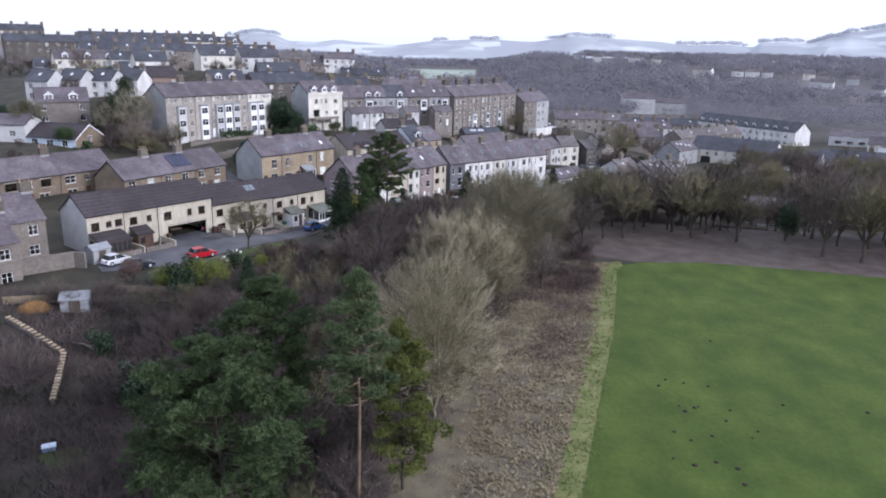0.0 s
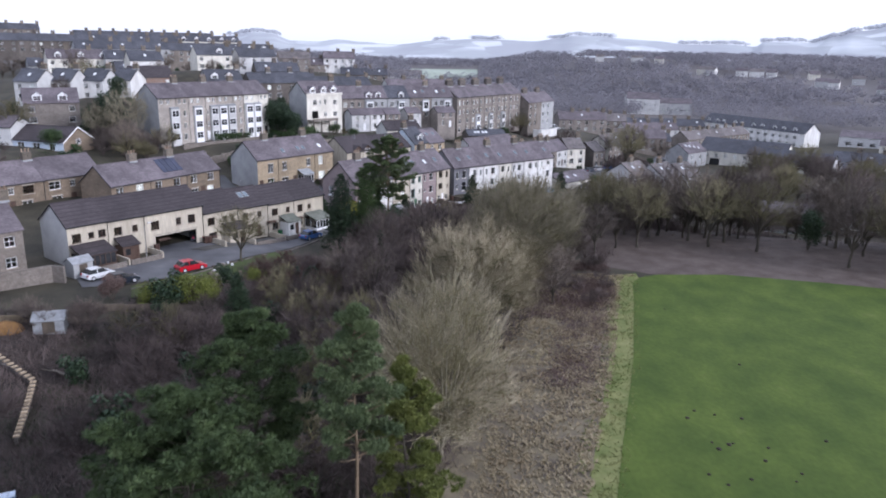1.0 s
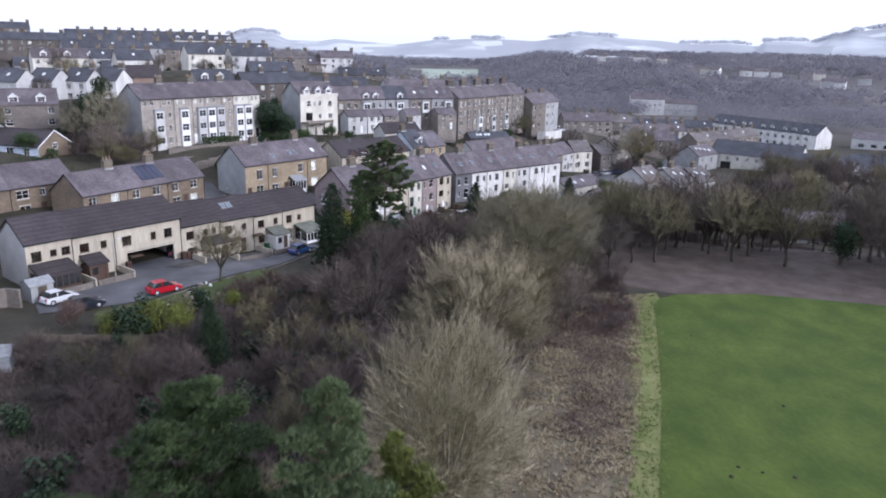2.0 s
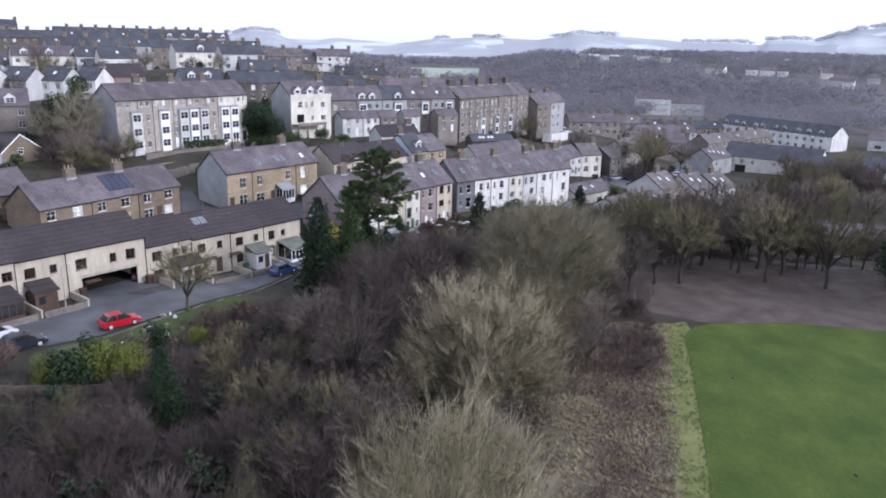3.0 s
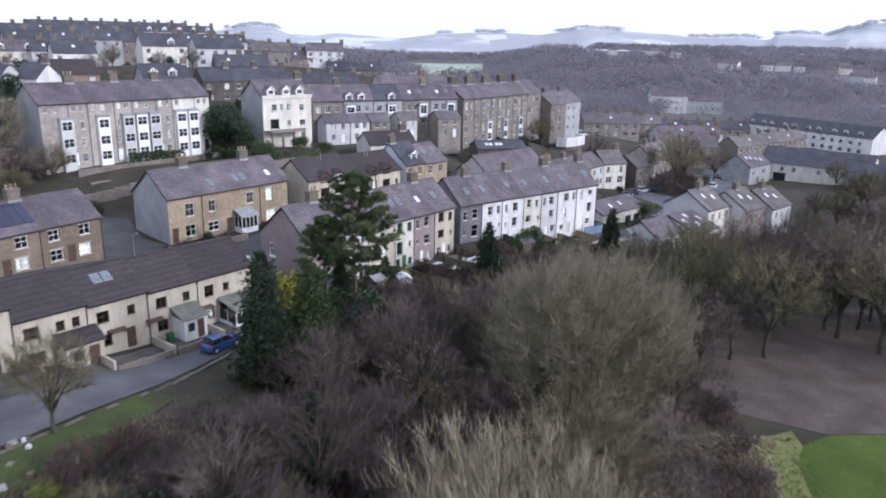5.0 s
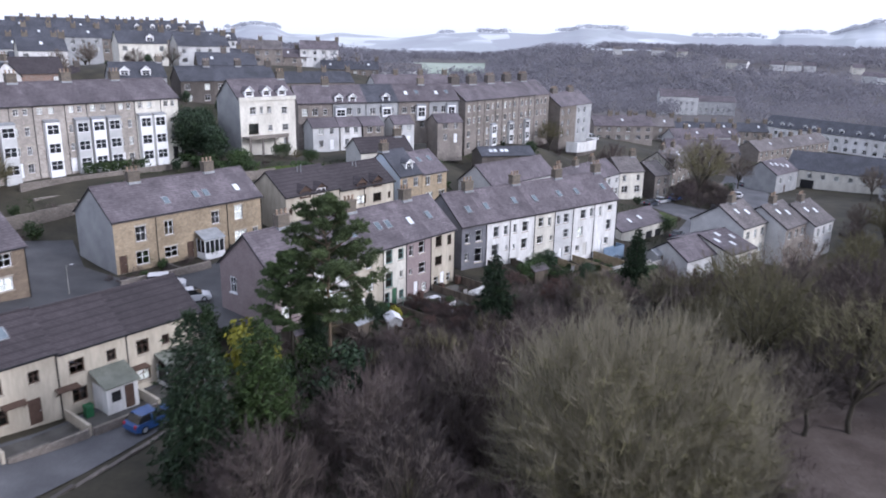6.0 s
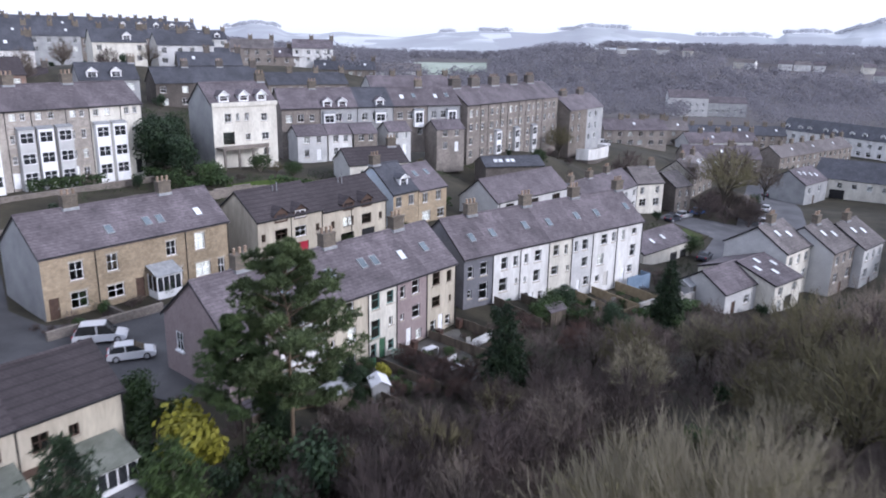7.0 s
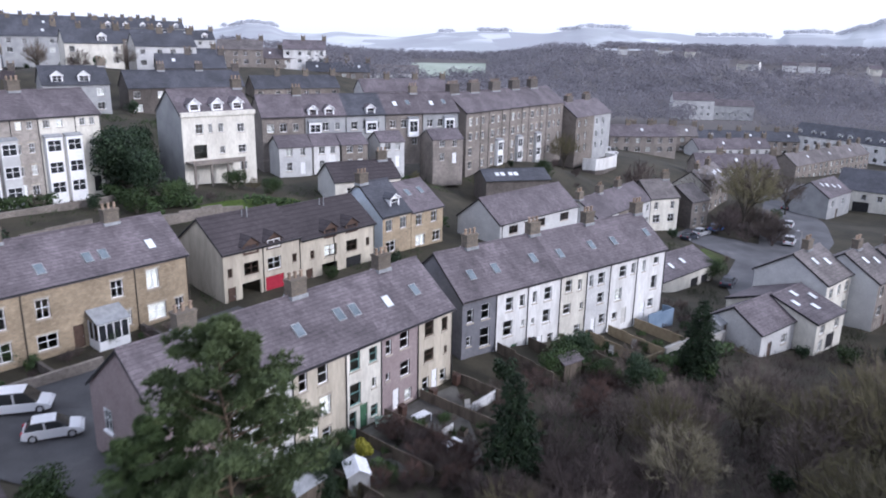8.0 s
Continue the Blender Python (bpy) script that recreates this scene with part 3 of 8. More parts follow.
def front_wall(s, w, z0, h, holes, deep=0.22, y=0.0, x0=0.003):
    """A facade with real openings and reveals; holes are (cx, sill, width, height)."""
    xs = sorted({x0, w - 0.003} | {round(c[0] + d * c[2] / 2, 4) for c in holes for d in (-1, 1)})
    zs = sorted({z0, h} | {round(v, 4) for c in holes for v in (c[1], c[1] + c[3])})
    for i in range(len(xs) - 1):
        for j in range(len(zs) - 1):
            mx, mz = (xs[i] + xs[i + 1]) / 2, (zs[j] + zs[j + 1]) / 2
            if any(abs(mx - c[0]) < c[2] / 2 and c[1] < mz < c[1] + c[3] for c in holes):
                continue
            s.poly([(xs[i], y, zs[j]), (xs[i + 1], y, zs[j]), (xs[i + 1], y, zs[j + 1]), (xs[i], y, zs[j + 1])])
    for cx, sz, cw, ch in holes:
        a, b, c, d = cx - cw / 2, cx + cw / 2, sz, sz + ch
        s.poly([(a, y, c), (a, y, d), (a, y + deep, d), (a, y + deep, c)])
        s.poly([(b, y, c), (b, y + deep, c), (b, y + deep, d), (b, y, d)])
        s.poly([(a, y, d), (b, y, d), (b, y + deep, d), (a, y + deep, d)])
        s.poly([(a, y, c), (a, y + deep, c), (b, y + deep, c), (b, y, c)])


def chimney(root, x, y, z0, mat="chimneystone", w=0.9, d=1.5, h=1.7, pots=3, flash=True):
    s = Shape().box(-d / 2, d / 2, -w / 2, w / 2, 0, h).box(-d / 2 - 0.06, d / 2 + 0.06, -w / 2 - 0.06, w / 2 + 0.06, h, h + 0.16)
    c = part("chimney", cached(("chim", mat, w, d, h), lambda: s.mesh("chimney", mat)), None, root, at=pose(x, y, z0))
    if flash:
        part("flashing", cached(("flash", w, d), lambda: Shape().box(-d / 2 - 0.05, d / 2 + 0.05, -w / 2 - 0.12, w / 2 + 0.12, 0.25, 0.55).mesh("flashing", "lead")), None, c)
    for i in range(pots):
        px = (i - (pots - 1) / 2) * (d - 0.35) / max(1, pots - 1)
        part("pot", cached("pot", lambda: Shape().tube((0, 0, 0), (0, 0, 0.5), 0.14, 0.11, 8, True).tube((0, 0, 0.42), (0, 0, 0.55), 0.15, 0.15, 8, True).mesh("pot", "potclay")), None, c, at=pose(px, 0, h + 0.16))
    return c


def roof_shape(w, d, h, rise, left, right, over=0.3, thick=0.12):
    s = Shape()
    a, b = -0.15 * left, w + 0.15 * right
    k = rise / (d / 2)
    for sg in (0, 1):
        p = [(-over, h - over * k), (d / 2, h + rise), (d / 2, h + rise + thick), (-over, h - over * k + thick)]
        if sg:
            p = [(d - q[0], q[1]) for q in p][::-1]
        s.prism(p, a, b)
    return s


FOOT = []


def house(x, y, z, ang, w, d, h, rise, wall="gritstone", roof="slate", wins=(), left=False, right=False, frame_mat="upvc", trim=None, chim=(), sky=(), label="", doors=(), pipes=(), drop=2.0, kind="sash", blinds=0.3, gables=(), group="", holes=(), gutter=True, side=None, seed=0, name="house", over=0.3):
    """One house: local x runs along the facade, -y is its front. wins: (cx, sill, w, h). doors: (cx, sill, w, h, material)."""
    far = math.hypot(x, y - 60) > 175
    rng = random.Random(seed * 7919 + int(x * 10) + int(y * 10) * 31)
    FOOT.append((x, y, radians(ang), w, d))
    root = thing(name, x, y, z, ang, label, "house", group)
    op = [tuple(q[:4]) for q in wins] + [tuple(q[:4]) for q in doors] + list(holes)
    s = Shape()
    front_wall(s, w, -drop, h, op)
    a, b = 0.003, w - 0.003
    s.poly([(b, d, -drop), (a, d, -drop), (a, d, h), (b, d, h)])
    for xx in (a, b):
        s.poly([(xx, 0, -drop), (xx, d, -drop), (xx, d, h), (xx, d / 2, h + rise), (xx, 0, h)])
    wl_ = part("wall", s.weld(), wall, root)
    if side is not None:
        wl_.data.materials.append(MAT[side])
        for p in wl_.data.polygons[-2:]:
            p.material_index = 1
    rf = part("roof", roof_shape(w, d, h, rise, left, right, over), roof, root)
    if not far:
        part("ridge_tiles", Shape().prism([(d / 2 - 0.16, h + rise + 0.08), (d / 2 + 0.16, h + rise + 0.08), (d / 2, h + rise + 0.22)], -0.15 * left, w + 0.15 * right), roof, rf)
    if gutter and not far:
        part("gutter", Shape().prism([(-over - 0.1, h - 0.12), (-over + 0.02, h - 0.12), (-over + 0.02, h), (-over - 0.1, h)], 0.0, w), "black", root)
    for sgn, on in ((0, left), (1, right)):
        if on:
            k = rise / (d / 2)
            xx = (-0.17, -0.152) if sgn == 0 else (w + 0.152, w + 0.17)
            v = Shape()
            for m in (0, 1):
                p = [(-over, h - over * k - 0.14), (d / 2, h + rise - 0.14), (d / 2, h + rise + 0.1), (-over, h - over * k + 0.1)]
                v.prism(p if not m else [(d - q[0], q[1]) for q in p][::-1], *xx)
            part("bargeboard", v, "black", root)
    for q in wins:
        f = q[4] if len(q) > 4 else frame_mat
        add_window(root, *q[:4], f, kind, not far, blind=rng.random() < blinds * (0.2 if far else 0.45), trim=None if far else trim)
    for cx, sz, cw, ch, mt in doors:
        dr = part("door", cached(("door", cw, ch, mt), lambda: Shape().box(-cw / 2, cw / 2, 0.1, 0.15, 0, ch).box(-cw / 2 + 0.12, cw / 2 - 0.12, 0.08, 0.11, 0.15, ch * 0.42).box(-cw / 2 + 0.12, cw / 2 - 0.12, 0.08, 0.11, ch * 0.5, ch - 0.15).mesh("door", mt)), None, root, at=pose(cx, 0, sz))
        part("door_handle", cached("knob", lambda: Shape().box(-0.02, 0.02, 0.03, 0.1, -0.06, 0.06).mesh("door_handle", "alloy")), None, dr, at=pose(cw / 2 - 0.12, 0, ch * 0.46))
    for cx in (() if far else pipes):
        part("drainpipe", Shape().tube((cx, -0.08, -drop), (cx, -0.08, h - 0.1), 0.05, 0.05, 6).box(cx - 0.09, cx + 0.09, -0.2, -0.01, h - 0.3, h - 0.1), "black", root)
    for cx in chim:
        chimney(root, cx, d / 2, h + rise - 0.45, "chimneystone" if wall not in ("gritdark", "brick_red") else wall, pots=2 if far else 3, flash=not far)
    k = rise / (d / 2)
    tilt = math.degrees(math.atan(k))
    for u, v, lit in sky:
        sk = part("skylight", cached("skyl", lambda: Shape().box(-0.42, 0.42, -0.6, 0.6, 0.0, 0.09).mesh("skylight", "lead")), None, root, at=pose(u, v * d / 2, h + v * rise + 0.13, tilt, 0, 0))
        part("pane", cached(("skyp", lit), lambda: Shape().box(-0.35, 0.35, -0.53, 0.53, 0.094, 0.105).mesh("pane", "sky_lit" if lit else "sky_pane")), None, sk)
    return root


MAT["sky_pane"] = mottled("skylight_glass", (0.1, 0.13, 0.15), (0.14, 0.17, 0.19), scale=1, fine=2, rough=0.05, spec=1.0, bump=0.0)
# Bright copy of the pane: the sky's glare is put into its colour.
MAT["sky_lit"] = mottled("skylight_sky_glare", (0.7, 0.72, 0.74), (0.78, 0.8, 0.8), scale=1, fine=2, rough=0.2, spec=0.8, bump=0.0)


def along(a, ang, s):
    return a[0] + math.cos(radians(ang)) * s, a[1] + math.sin(radians(ang)) * s


def dormer(root, cx, z, y, w=1.3, h=1.2, deep=2.2, wall="upvc", roof="slate", frame_mat="upvc", rise=0.5, over=0.15):
    """A gabled dormer standing on the front slope: a body, a little roof and a window."""
    s = Shape()
    front_wall(s, w, 0, h, [(w / 2, 0.15, w - 0.3, h - 0.2)], 0.1)
    s.poly([(0.003, 0, 0), (0.003, 0, h), (0.003, deep, h), (0.003, deep, 0)])
    s.poly([(w - 0.003, 0, 0), (w - 0.003, deep, 0), (w - 0.003, deep, h), (w - 0.003, 0, h)])
    s.poly([(0, -0.001, h), (w, -0.001, h), (w / 2, -0.001, h + rise)])
    body = part("dormer", s, wall, root, at=pose(cx - w / 2, y, z))
    r = Shape()
    for sg in (0, 1):
        p = [(-over, h - over * rise / (w / 2)), (w / 2, h + rise), (w / 2, h + rise + 0.1), (-over, h - over * rise / (w / 2) + 0.1)]
        r.prism(p if not sg else [(w - q[0], q[1]) for q in p][::-1], -0.2, deep + 0.6, "y")
    part("dormer_roof", r, roof, body)
    if wall == "upvc":
        r = Shape()
        for sg in (0, 1):
            p = [(-over, h - over * rise / (w / 2) - 0.05), (w / 2, h + rise - 0.05), (w / 2, h + rise + 0.12), (-over, h - over * rise / (w / 2) + 0.12)]
            r.prism(p if not sg else [(w - q[0], q[1]) for q in p][::-1], -0.23, -0.202, "y")
        part("bargeboard", r, "upvc", body)
    win = part("window", cached(("win", w - 0.3, h - 0.2, "sash", frame_mat), lambda: window_mesh(w - 0.3, h - 0.2, "sash")().mesh("window", frame_mat)), None, body, at=pose(w / 2, 0.02, 0.15))
    return body


# near terrace, backs to the gardens
NRA, NRG = (-23.8, 107.7), 55.2


def near_row():
    def put(s0, s1, wall, label, wins, doors=(), **kw):
        x, y = along(NRA, NRG, s0)
        return house(x, y, 0.1, NRG, s1 - s0, 9.2, 7.2, 3.7, wall, "slate", [(a - s0, b - 0.1, c, d, *e) for a, b, c, d, *e in wins], doors=[(a - s0, b - 0.1, c, d, e) for a, b, c, d, e in doors], label=label, group="near terrace", pipes=(s1 - s0 - 0.1,), **kw)
    end = put(0, 5.1, "mauve", "mauve rendered end-terrace house with a plain gable", [(1.2, 5.4, 0.9, 1.4), (3.4, 5.4, 1.0, 1.4), (1.3, 2.8, 1.0, 1.4), (3.4, 2.8, 1.0, 1.4)], left=True, chim=(4.8,))
    gw = part("window", cached(("win", 1.0, 1.7, "two", "upvc"), lambda: window_mesh(1.0, 1.7, "two")().mesh("window", "upvc")), None, end, at=pose(-0.06, 6.8, 4.3, 0, 0, -90))
    part("pane", cached(("gpane", 1.0, 1.7), lambda: Shape().box(-0.44, 0.44, 0.045, 0.055, 0.06, 1.64).mesh("pane", "dark_glass")), None, gw)
    part("sill", Shape().box(-0.65, 0.65, -0.12, 0.05, -0.16, -0.005), "upvc", gw)
    put(5.1, 10.3, "white", "white rendered terraced house with grey slate roof", [(7.3, 5.5, 1.0, 1.3), (9.4, 5.5, 0.7, 1.3), (7.2, 2.8, 1.1, 1.5), (9.3, 3.0, 0.5, 0.8), (9.0, 0.4, 0.8, 1.2)], sky=((2.0, 0.46, False),))
    put(10.3, 15.5, "cream", "cream rendered terraced house with stained walls", [(11.2, 5.4, 0.8, 1.5), (13.1, 5.4, 1.0, 1.5), (10.95, 3.0, 0.5, 0.8), (13.3, 2.7, 1.1, 1.6), (11.0, 0.7, 0.4, 0.8), (13.35, 0.6, 0.9, 1.0)], [(12.1, 0.1, 0.85, 2.0, "upvc")], sky=((2.4, 0.48, False),), chim=(4.2,), trim="stonetrim")
    put(15.5, 19.4, "ivory", "ivory rendered terraced house with teal window frames", [(16.4, 5.3, 1.1, 1.6, "tealframe"), (18.4, 5.4, 0.9, 1.3, "tealframe"), (16.4, 2.3, 1.2, 1.9, "tealframe"), (18.5, 3.1, 0.5, 0.9), (16.1, 0.2, 0.8, 1.6, "tealframe"), (18.5, 0.5, 0.8, 1.1, "tealframe")], [(17.3, 0.0, 0.85, 2.1, "greendoor")], sky=((1.4, 0.5, False), (3.0, 0.49, False)))
    put(19.4, 23.9, "mauve", "dull mauve rendered terraced house with white windows", [(20.2, 5.4, 0.7, 1.3), (22.1, 5.4, 1.1, 1.5), (20.1, 3.1, 0.5, 0.7), (22.2, 2.8, 1.2, 1.4), (22.6, 0.4, 0.9, 1.1)], [(21.1, 0.1, 0.8, 1.9, "upvc")], sky=((2.7, 0.44, True),))
    put(23.9, 28.5, "cream", "cream rendered end-terrace house with brown windows", [(25.3, 5.5, 1.2, 1.4, "brownframe"), (27.4, 5.4, 0.8, 1.3, "brownframe"), (25.3, 3.1, 1.3, 1.2, "brownframe"), (27.6, 3.2, 0.4, 0.7, "brownframe"), (24.9, 0.5, 0.9, 1.2), (27.3, 0.6, 0.8, 1.1)], [(26.1, 0.1, 0.8, 2.0, "upvc")], right=True, sky=((1.8, 0.47, False),), chim=(0.1,))


near_row()

# long white terrace beyond it
WTA, WTG = (-6.83, 134.6), 43.7


def white_terrace():
    def put(s0, s1, wall, label, wins, doors=(), **kw):
        x, y = along(WTA, WTG, s0)
        house(x, y, -1.6, WTG, s1 - s0, 9.0, 8.25, 3.6, wall, "slate", [(a - s0, b + 1.6, c, d, *e) for a, b, c, d, *e in wins], doors=[(a - s0, b + 1.6, c, d, e) for a, b, c, d, e in doors], label=label, group="white terrace", pipes=(s1 - s0 - 0.12,), blinds=0.25, **kw)
    put(0, 4.5, "slategrey", "dark grey rendered end-terrace house, white windows", [(1.0, 4.2, 0.8, 1.4), (3.0, 4.2, 1.1, 1.6), (0.9, 1.8, 0.6, 1.0), (3.0, 1.3, 1.3, 2.0), (2.2, -0.9, 0.8, 1.2), (3.5, -0.9, 1.0, 1.4)], [(0.9, -1.6, 0.95, 2.1, "upvc")], left=True, sky=((2.6, 0.42, False),))
    put(4.5, 8.9, "white", "white rendered terraced house with a grey slate roof", [(6.2, 4.3, 1.0, 1.5), (8.0, 4.4, 0.7, 1.3), (6.1, 1.6, 1.3, 1.7), (8.2, 2.2, 0.4, 0.7), (5.5, -0.9, 0.8, 1.2)], [(7.1, -1.5, 0.9, 2.0, "greendoor")], sky=((1.4, 0.44, False),), chim=(0.05,))
    put(8.9, 13.8, "white", "white rendered terraced house with small windows", [(9.8, 4.4, 0.6, 1.3), (11.8, 4.3, 1.1, 1.5), (9.7, 2.1, 0.4, 0.7), (11.7, 1.8, 1.1, 1.5), (12.5, -0.7, 0.8, 1.1)], [(10.8, -1.5, 0.9, 2.0, "upvc")], sky=((2.5, 0.47, False),), chim=(4.7,))
    put(13.8, 18.0, "ivory", "cream-white rendered terraced house with black pipes", [(15.0, 4.5, 1.0, 1.4), (16.8, 4.4, 0.6, 1.3), (14.9, 2.0, 1.2, 1.2), (17.3, 2.1, 0.5, 0.8), (16.8, -0.7, 1.0, 1.1)], sky=((1.6, 0.43, False),))
    put(18.0, 22.0, "palegrey", "pale grey rendered terraced house, single skylight", [(18.7, 4.4, 0.6, 1.4), (20.4, 4.4, 1.1, 1.4), (20.5, 2.1, 1.1, 1.3), (21.0, -0.5, 1.0, 1.2)], [(19.5, -1.5, 0.8, 2.0, "upvc")], sky=((2.7, 0.46, False),))
    put(22.0, 26.9, "white", "bright white rendered terraced house", [(24.2, 4.5, 1.2, 1.4), (26.1, 4.6, 0.7, 1.3), (23.7, 1.8, 1.2, 1.5), (23.3, -0.5, 0.8, 0.9)], [(25.0, -1.4, 0.9, 2.0, "blind")], sky=((2.5, 0.44, False),), chim=(0.6,))
    put(26.9, 32.3, "white", "white rendered end-terrace house with verge pipe", [(28.1, 4.5, 0.6, 1.4), (30.5, 5.0, 1.0, 0.9), (30.4, 1.9, 1.1, 1.7), (30.1, -0.4, 1.0, 1.1)], [(28.6, -1.5, 0.9, 2.0, "upvc")], right=True, sky=((3.9, 0.46, False),), chim=(4.8,))


white_terrace()

# golden stone houses across the lane
SSA, SSG = (-46.6, 119.5), 56.0


def stone_row():
    def put(s0, s1, label, wins, doors=(), **kw):
        x, y = along(SSA, SSG, s0)
        house(x, y, 2.9, SSG, s1 - s0, 9.0, 6.45, 3.4, "sandstone", "slate", [(a - s0, b - 2.9, c, d, *e) for a, b, c, d, *e in wins], doors=[(a - s0, b - 2.9, c, d, e) for a, b, c, d, e in doors], label=label, group="golden stone houses", pipes=(s1 - s0 - 0.12,), side="greyrender", trim="stonetrim", kind="two", blinds=0.6, **kw)
    put(0, 5.5, "golden sandstone end house with rendered grey gable", [(3.4, 6.4, 1.4, 1.9), (3.4, 3.5, 1.7, 1.7)], [(0.9, 2.9, 1.0, 2.2, "brownframe")], left=True, chim=(5.4,))
    put(5.5, 15.7, "golden sandstone house with white glazed porch", [(7.1, 6.5, 1.2, 1.8), (13.8, 6.7, 1.2, 1.7), (7.2, 3.6, 1.8, 1.4), (14.4, 3.7, 1.1, 1.5)], [(9.9, 2.9, 1.0, 2.2, "brownframe")], sky=((2.3, 0.31, False), (6.6, 0.34, False), (8.1, 0.34, False)))
    put(15.7, 21.2, "golden sandstone end house with bright skylight", [(17.4, 6.7, 1.3, 1.9), (17.6, 3.5, 1.9, 1.6), (20.0, 3.1, 0.9, 2.0)], [], right=True, sky=((2.6, 0.35, True),), chim=(0.3,))


stone_row()

# cream houses with integral garages
CRA, CRG = (-32.0, 139.4), 55.0


def cream_pair():
    for i, (s0, s1, zz, lab, right) in enumerate(((0, 10.2, 3.2, "cream rendered house with garages and half dormers", False), (10.2, 22.0, 2.9, "cream rendered house with open garages and twin dormers", True))):
        x, y = along(CRA, CRG, s0)
        w = s1 - s0
        c1, c2 = (3.5, 6.5) if i == 0 else (4.5, 7.9)
        g1, g2 = (3.4, 6.5) if i == 0 else (4.3, 8.2)
        # Second house: a black door is added as the dark of an open garage.
        root = house(x, y, zz, CRG, w, 8.6, 5.5 if i == 0 else 5.35, 3.0, "cream", "tile_dark",
                     [(c1, 2.6, 1.9, 1.4, "brownframe"), (c2, 2.5, 1.8, 1.4, "upvc" if i == 0 else "brownframe"), (0.8 if i == 0 else 1.7, 2.8, 0.6, 1.0, "brownframe"), (9.3 if i == 0 else 10.6, 2.7, 0.6, 1.0, "brownframe")],
                     doors=[(g2, -0.3, 2.5, 2.1, "reddoor" if i == 0 else "black"), (0.9 if i == 0 else 1.2, -0.3, 1.0, 2.0, "brownframe")], holes=[(g1, -0.3, 2.4, 2.1)], left=i == 0, right=right, label=lab, group="cream garage houses", pipes=(w - 0.15, 5.0), kind="two", blinds=0.15)
        for c in (c1, c2):
            dormer(root, c, 4.85, -0.05, 2.0, 1.15, 2.0, "brownframe", "tile_dark", "upvc" if (i == 0 and c == c2) else "brownframe", 0.75, 0.3)
        vp = Shape().tube((w * 0.55, 3.4, 7.0), (w * 0.55, 3.4, 9.2), 0.06, 0.06, 6, True).tube((w * 0.55 - 0.5, 3.6, 7.2), (w * 0.55 - 0.5, 3.6, 8.8), 0.06, 0.06, 6, True)
        part("vent_pipe", vp, "lead", root)


cream_pair()

# pale-blue-sided house with a white dormer, and its stone neighbour
x, y = along(CRA, CRG, 23.2)
blue_house = house(x, y + 1.0, 3.2, 55, 5.4, 8.8, 5.3, 3.7, "sandstone", "slate_blue", [(1.2, 3.2, 1.2, 1.5), (3.9, 3.2, 1.2, 1.5), (1.5, 0.4, 1.8, 1.4)], left=True, label="stone house with pale blue gable and dormer", side="paleblue", trim="stonetrim", kind="two", chim=(0.6,))
dormer(blue_house, 3.2, 5.9, 0.9, 1.7, 1.3, 2.2, "upvc", "slate_blue")
x, y = along(CRA, CRG, 28.7)
house(x, y + 1.0, 3.0, 55, 6.5, 8.8, 5.2, 3.2, "sandstone", "slate", [(1.5, 3.2, 1.2, 1.5), (4.6, 3.2, 1.2, 1.5), (1.8, 0.4, 1.9, 1.4), (5.2, 0.4, 1.6, 1.4)], right=True, label="sandstone end house with two skylights", trim="stonetrim", kind="two", sky=((2.0, 0.6, False), (4.6, 0.6, False)))

# long cream terrace on the lower street
LTA, LTG = (-53.2, 61.7), 56.3


